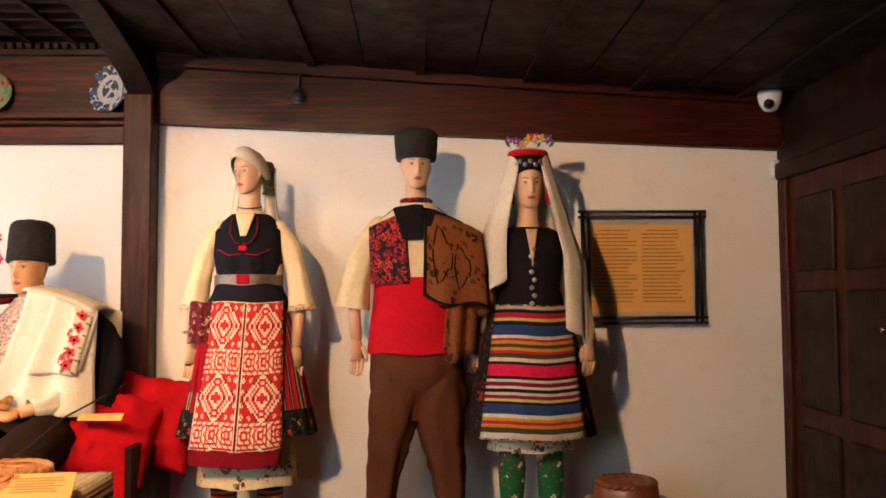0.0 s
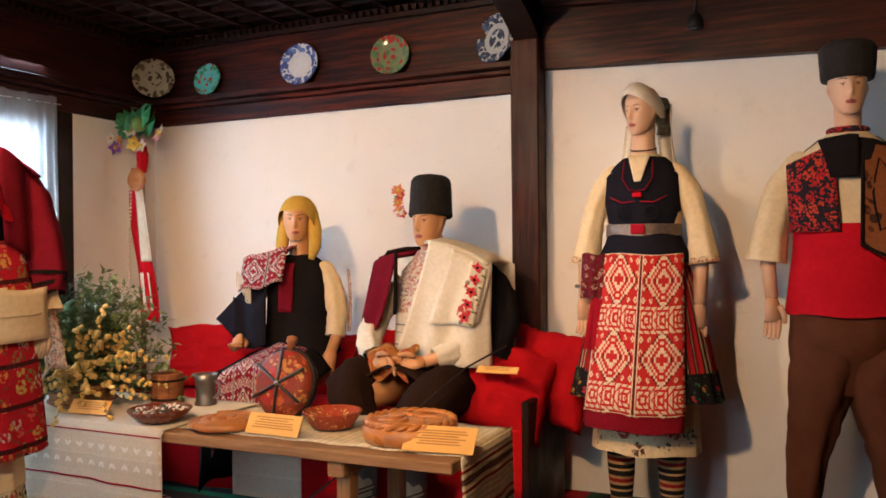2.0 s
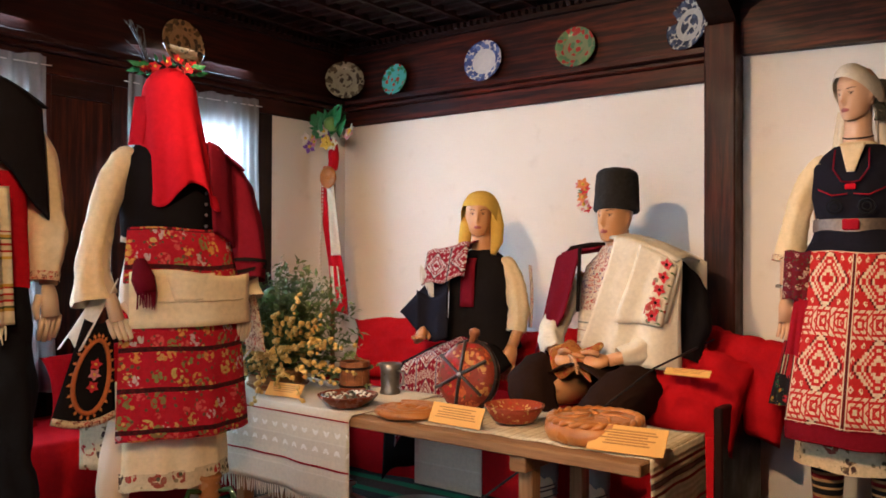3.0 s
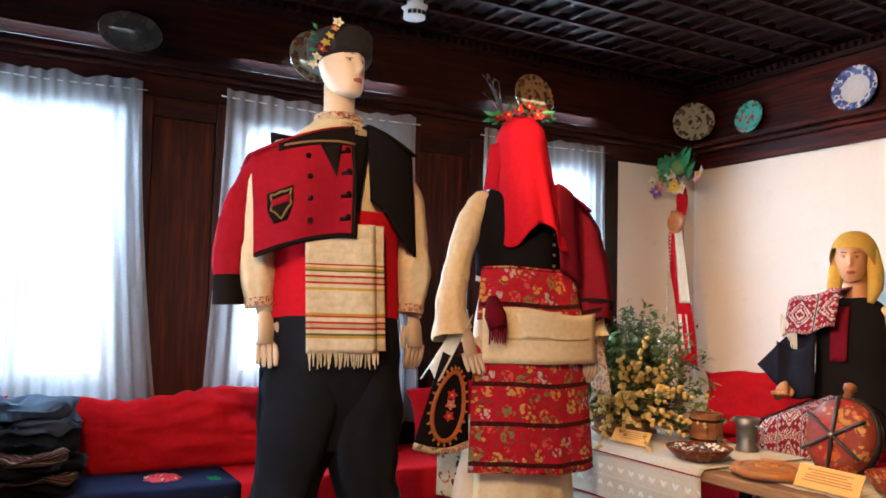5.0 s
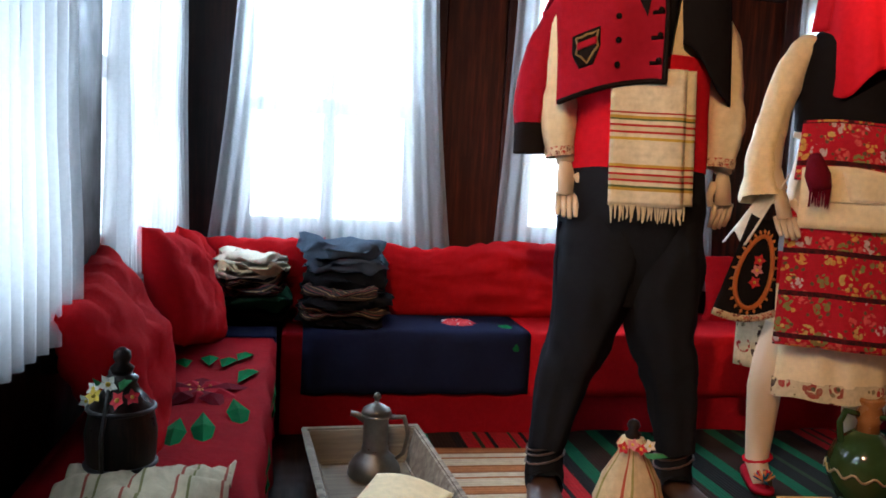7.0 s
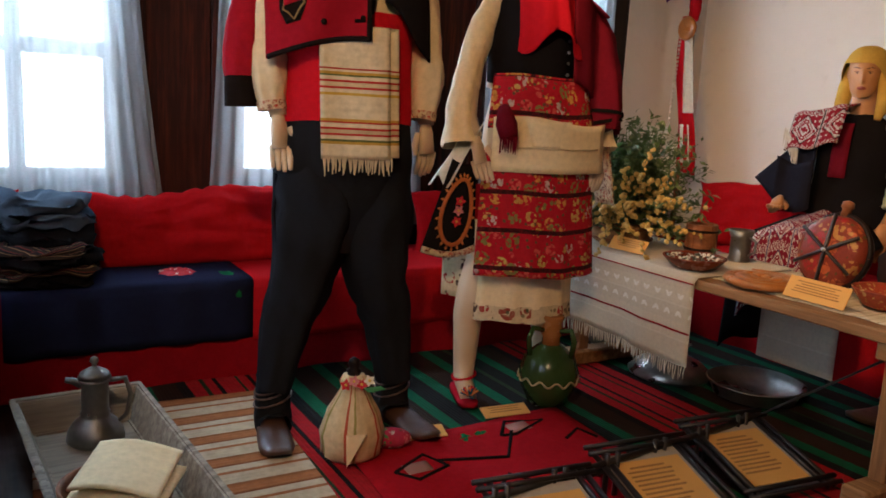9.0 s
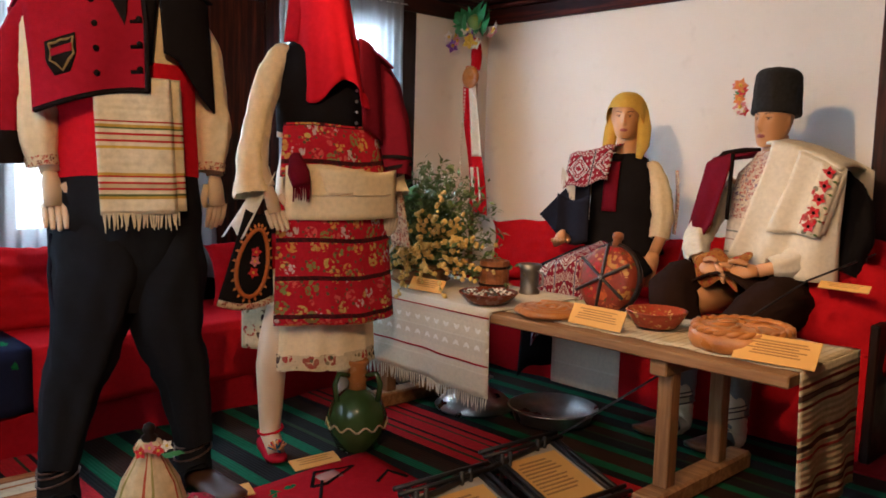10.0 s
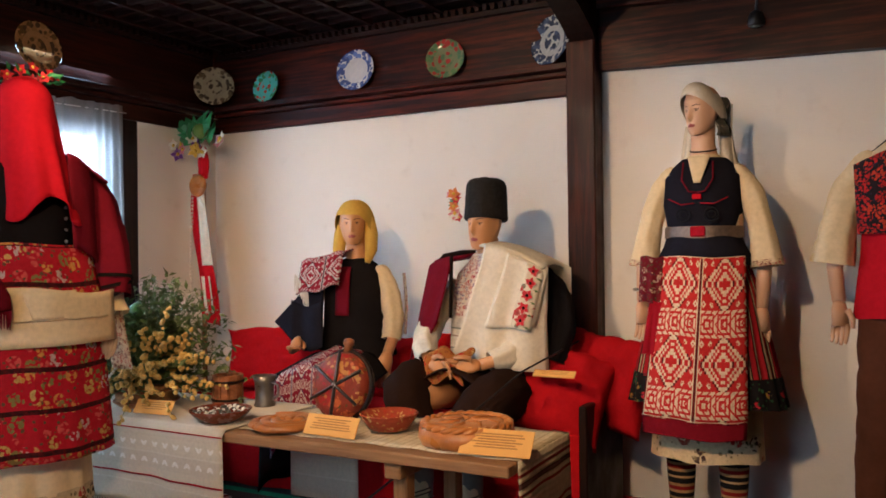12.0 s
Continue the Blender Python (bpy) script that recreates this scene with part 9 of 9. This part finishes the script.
card(pose(0.45, 2.84, 0.014, -60, 0, 0), 0.20, 0.06, "orange label card at the bride's feet", 1)
stand = thing("draped_stand", pose(0.84, 3.03, 0.0, 0, 0, -4), "low box stand draped in sheer cream cloth", "stand")
part("box", new_box(-0.17, 0.17, -0.14, 0.14, 0.003, 0.205, bevel=0.01), M["pale_pine"], stand)


def drape(u, v):
    a = 2 * math.pi * u
    c, s = math.cos(a), math.sin(a)
    k = 1 / max(abs(c), abs(s))
    t = max(0.0, (v - 0.5) * 2)
    r = min(1, v * 2)
    fl = 1 + 0.16 * t + 0.05 * t * math.sin(9 * a)
    return (0.182 * r * (0.55 * c * k + 0.45 * c * 1.12) * fl, 0.152 * r * (0.55 * s * k + 0.45 * s * 1.12) * fl, 0.213 - 0.20 * t)


part("cover", sheet(bmesh.new(), drape, 72, 20), striped("sheer_cream_cover", [(5, (0.55, 0.47, 0.34)), (1, (0.66, 0.60, 0.48)), (5, (0.52, 0.44, 0.32))], 0.06), stand, "sheer cream cover", True)
round_loaf(pose(0.82, 3.02, 0.218), 0.135, 0.095, "dark brown ritual loaf on the draped stand", M["crust_dark"])
card(pose(0.88, 2.86, 0.10, -30, 0, -4), 0.17, 0.06, "orange label card on the stand's cover", 2)

# ---- plates on the shelves ----


def plate(m, r, label, rim, ground, dots, scale=44, oval_x=1.0):
    """A shallow plate leaning on the wall: faces -y, z up, base at its lower rim."""
    t = thing("plate", m, label, "plate", "wall plates")
    mm = pose(0, 0, r, 90) @ Matrix.Diagonal((oval_x, 1, 1, 1))
    mat = Mat(rim + "_glaze", 0.12)
    c = mat.coord("Object")
    off = mat.add("ShaderNodeVectorMath", 0, {0: c, 1: (0, 0, -r)}, operation="ADD")
    dist = mat.add("ShaderNodeVectorMath", 1, {0: mat.scaled(off, (1 / oval_x, 0.0, 1.0))}, operation="LENGTH")
    spots = mat.voronoi(c, scale)
    pick = mat.axis(mat.voronoi(c, scale, "Color"), 0)
    painted = mat.mix(mat.math("LESS_THAN", spots, 0.62), ground, palette(mat, pick, dots))
    zone = mat.ramp(mat.math("DIVIDE", dist, r), [(0.0, 0.05 if rim == "blue_white" else 0.95), (0.40, 0.10), (0.62, 0.95), (0.93, 1.0)], True)
    mat.base(mat.mix(zone, ground, painted))
    part("dish", lathe(bmesh.new(), [(r * 0.5, -0.004), (r * 0.62, -0.002), (r * 0.99, 0.016), (r, 0.02), (r * 0.97, 0.021), (r * 0.64, 0.006), (r * 0.58, 0.004), (0.003, 0.003)], 44, mm), mat.m, t, "", True)
    return t


cr, bl, gr = (0.40, 0.34, 0.22), (0.04, 0.07, 0.24), (0.10, 0.20, 0.09)
for x, r, turn, lab, rim, ground, dots in (
        (-3.155, 0.088, 0, "turquoise plate painted with red fruit", "turquoise", (0.10, 0.42, 0.38), [(0.10, 0.42, 0.38), (0.40, 0.05, 0.03), (0.05, 0.20, 0.08)]),
        (-2.56, 0.110, 4, "white plate with a cobalt blue scalloped rim", "blue_white", (0.56, 0.58, 0.60), [bl, (0.10, 0.16, 0.42), bl]),
        (-2.03, 0.100, 8, "green and cream plate painted with red roses", "rose", (0.17, 0.20, 0.11), [(0.08, 0.16, 0.09), (0.30, 0.03, 0.03), gr]),
        (-1.485, 0.118, -22, "white plate with dark blue chinoiserie painting", "chinoiserie", (0.40, 0.40, 0.37), [(0.03, 0.04, 0.08), (0.02, 0.03, 0.06), (0.05, 0.07, 0.13)])):
    plate(pose(x, NY - 0.062, 1.938, -9, 0, turn), r, lab, rim, ground, dots)
plate(pose(-3.47, 3.32, 1.938, -9, 0, 42), 0.112, "cream plate with a brown flower wreath in the corner", "corner", (0.34, 0.27, 0.16), [(0.06, 0.04, 0.025), (0.34, 0.27, 0.16), (0.12, 0.08, 0.04)])
plate(pose(WX + 0.062, 2.29, 1.938, -9, 0, 90), 0.118, "ochre and brown flowered plate on the window shelf", "ochre", (0.38, 0.20, 0.08), [(0.08, 0.05, 0.03), (0.30, 0.16, 0.06), (0.12, 0.07, 0.03)])
plate(pose(WX + 0.062, 1.13, 1.938, -9, 0, 90), 0.118, "grey-green plate with dark flowers on the window shelf", "grey", (0.30, 0.29, 0.20), [(0.08, 0.08, 0.06), (0.25, 0.22, 0.14), (0.2, 0.06, 0.04)])
plate(pose(WX + 0.062, 0.375, 1.938, -9, 0, 90), 0.085, "dark oval pewter platter on the window shelf", "platter", (0.05, 0.045, 0.04), [(0.10, 0.07, 0.05), (0.06, 0.05, 0.04), (0.12, 0.08, 0.06)], 30, 1.4)

# ---- wedding banner pole in the corner ----
pole = thing("wedding_banner", pose(-3.46, 3.22, 0.36), "wooden pole with red and white ribbons and a bread ring", "banner")
part("pole", tube(bmesh.new(), [(0, 0, 0), (0, 0, 1.32)], 0.013, 10), M["pale_pine_z"], pole)
part("red_wrap", sleeve(bmesh.new(), [(0, 0, 1.32), (0.005, 0, 1.24), (0, 0, 1.16)], [0.02, 0.03, 0.024], 14, 0.08), M["red_cloth"], pole, "", True)
part("red_ribbon", sheet(bmesh.new(), lambda u, v: (-0.045 + (0.075 + 0.06 * v) * u + 0.05 * v * v - 0.02 * math.sin(v * 6), -0.03 - 0.02 * math.sin(u * 3) + 0.015 * math.sin(u * 9) * v, 1.18 - 0.78 * v - 0.05 * u * v), 8, 26, 0.003), M["red_cloth"], pole, "long red ribbon", True)
part("white_ribbon", sheet(bmesh.new(), lambda u, v: (0.0 + (0.05 + 0.04 * v) * u + 0.04 * v, -0.052 - 0.012 * math.sin(u * 8) * v, 1.10 - 0.42 * v), 6, 18, 0.003), M["white_cloth"], pole, "white ribbon", True)
part("white_ribbon", sheet(bmesh.new(), lambda u, v: (0.035 + 0.07 * u + 0.03 * v, -0.056 - 0.01 * math.sin(u * 8), 0.62 - 0.20 * v), 6, 8, 0.003), M["white_cloth"], pole, "white ribbon", True)
part("bread_ring", lathe(bmesh.new(), [(0.02, 0), (0.058, 0.004), (0.062, 0.014), (0.05, 0.024), (0.02, 0.018)], 26, pose(0.02, -0.05, 1.115, 90)), M["crust"], pole, "small round bread", True)
bm = bmesh.new()
for k in range(60):
    t = k / 59
    ball(bm, (-0.035 + 0.10 * math.sin(3.14 * min(1, t * 2)) * (t < 0.5) - 0.01 * math.sin(9 * t), -0.055, 1.12 - (0.12 * math.sin(3.14 * t * 2) if t < 0.5 else (t - 0.5) * 1.2)), 0.008, 6)
part("popcorn_string", bm, PETALS["white"], pole, "string of white popcorn", True)
random.seed(11)
posy("banner_flowers", pose(-3.46, 3.22, 1.70) @ Matrix.Scale(1.32, 4), "bunch of artificial roses, fruit and leaves topping the pole",
     [((rnd(-0.11, 0.12), rnd(-0.09, -0.02), rnd(-0.04, 0.03)), rnd(0.028, 0.04), c) for c in ("white", "yellow", "white", "yellow", "pink", "white", "violet", "violet", "yellow", "white", "pink")],
     [((rnd(-0.05, 0.05), rnd(-0.05, 0.02), rnd(0.0, 0.06)), (rnd(-1.0, 0.5), rnd(-0.5, 0.2), rnd(0.1, 1.0)), rnd(0.07, 0.13)) for _ in range(26)])
single("green_apple", ball(bmesh.new(), (0.02, -0.04, 0.075), 0.042, 16), plain("green_apple_skin", (0.16, 0.28, 0.06), 0.3, grain=15), pose(-3.46, 3.22, 1.70), "green artificial apple among the banner flowers", "fruit")

# ---- devices ----
M["white_plastic"] = plain("white_plastic", (0.75, 0.75, 0.73), 0.35, grain=10, amount=0.05, bump=0.0)
dome = thing("security_camera", pose(1.60, 3.29, 1.985), "small white dome security camera under the ceiling", "camera")
part("housing", lathe(bmesh.new(), [(0.055, 0.04), (0.056, 0.015), (0.052, 0.0), (0.048, -0.02), (0.03, -0.048), (0.004, -0.055)], 28), M["white_plastic"], dome, "", True)
part("lens", ball(bmesh.new(), (-0.022, -0.036, -0.026), 0.024, 14), plain("black_lens", (0.012, 0.012, 0.015), 0.08), dome, "dark round lens", True)
sm = thing("smoke_detector", pose(-3.28, 1.47, CEIL - 0.075), "round white smoke detector on the ceiling", "detector")
part("base", lathe(bmesh.new(), [(0.055, 0.075), (0.056, 0.045), (0.045, 0.035), (0.048, 0.0), (0.004, -0.004)], 26), M["white_plastic"], sm, "", True)
for k in range(5):
    a = -0.9 + 0.45 * k
    part("vent", new_box(-0.008, 0.008, -0.002, 0.002, 0.008, 0.026, m=pose(0.047 * math.cos(a), 0.047 * math.sin(a), 0, 0, 0, math.degrees(a) + 90)), M["iron"], sm)
al = thing("motion_sensor", pose(EX - 0.03, NY - 0.03, 1.64), "small white alarm sensor in the wall corner", "sensor")
part("case", new_box(-0.022, 0.022, -0.022, 0.022, 0, 0.085, bevel=0.008), M["white_plastic"], al)
hook = thing("spotlight_fitting", pose(-0.60, NY - 0.07, 1.99), "small black spotlight fitting on the beam", "fitting")
part("head", lathe(bmesh.new(), [(0.03, 0), (0.034, 0.008), (0.026, 0.05), (0.012, 0.06)], 18), M["iron"], hook, "", True)
part("glass", lathe(bmesh.new(), [(0.024, -0.003), (0.02, -0.006), (0.003, -0.008)], 16), M["disc_glass"], hook, "", True)
part("stem", tube(bmesh.new(), [(0, 0, 0.06), (0.004, 0.01, 0.12), (0.0, 0.01, 0.20)], 0.006, 6), M["iron"], hook, "", True)
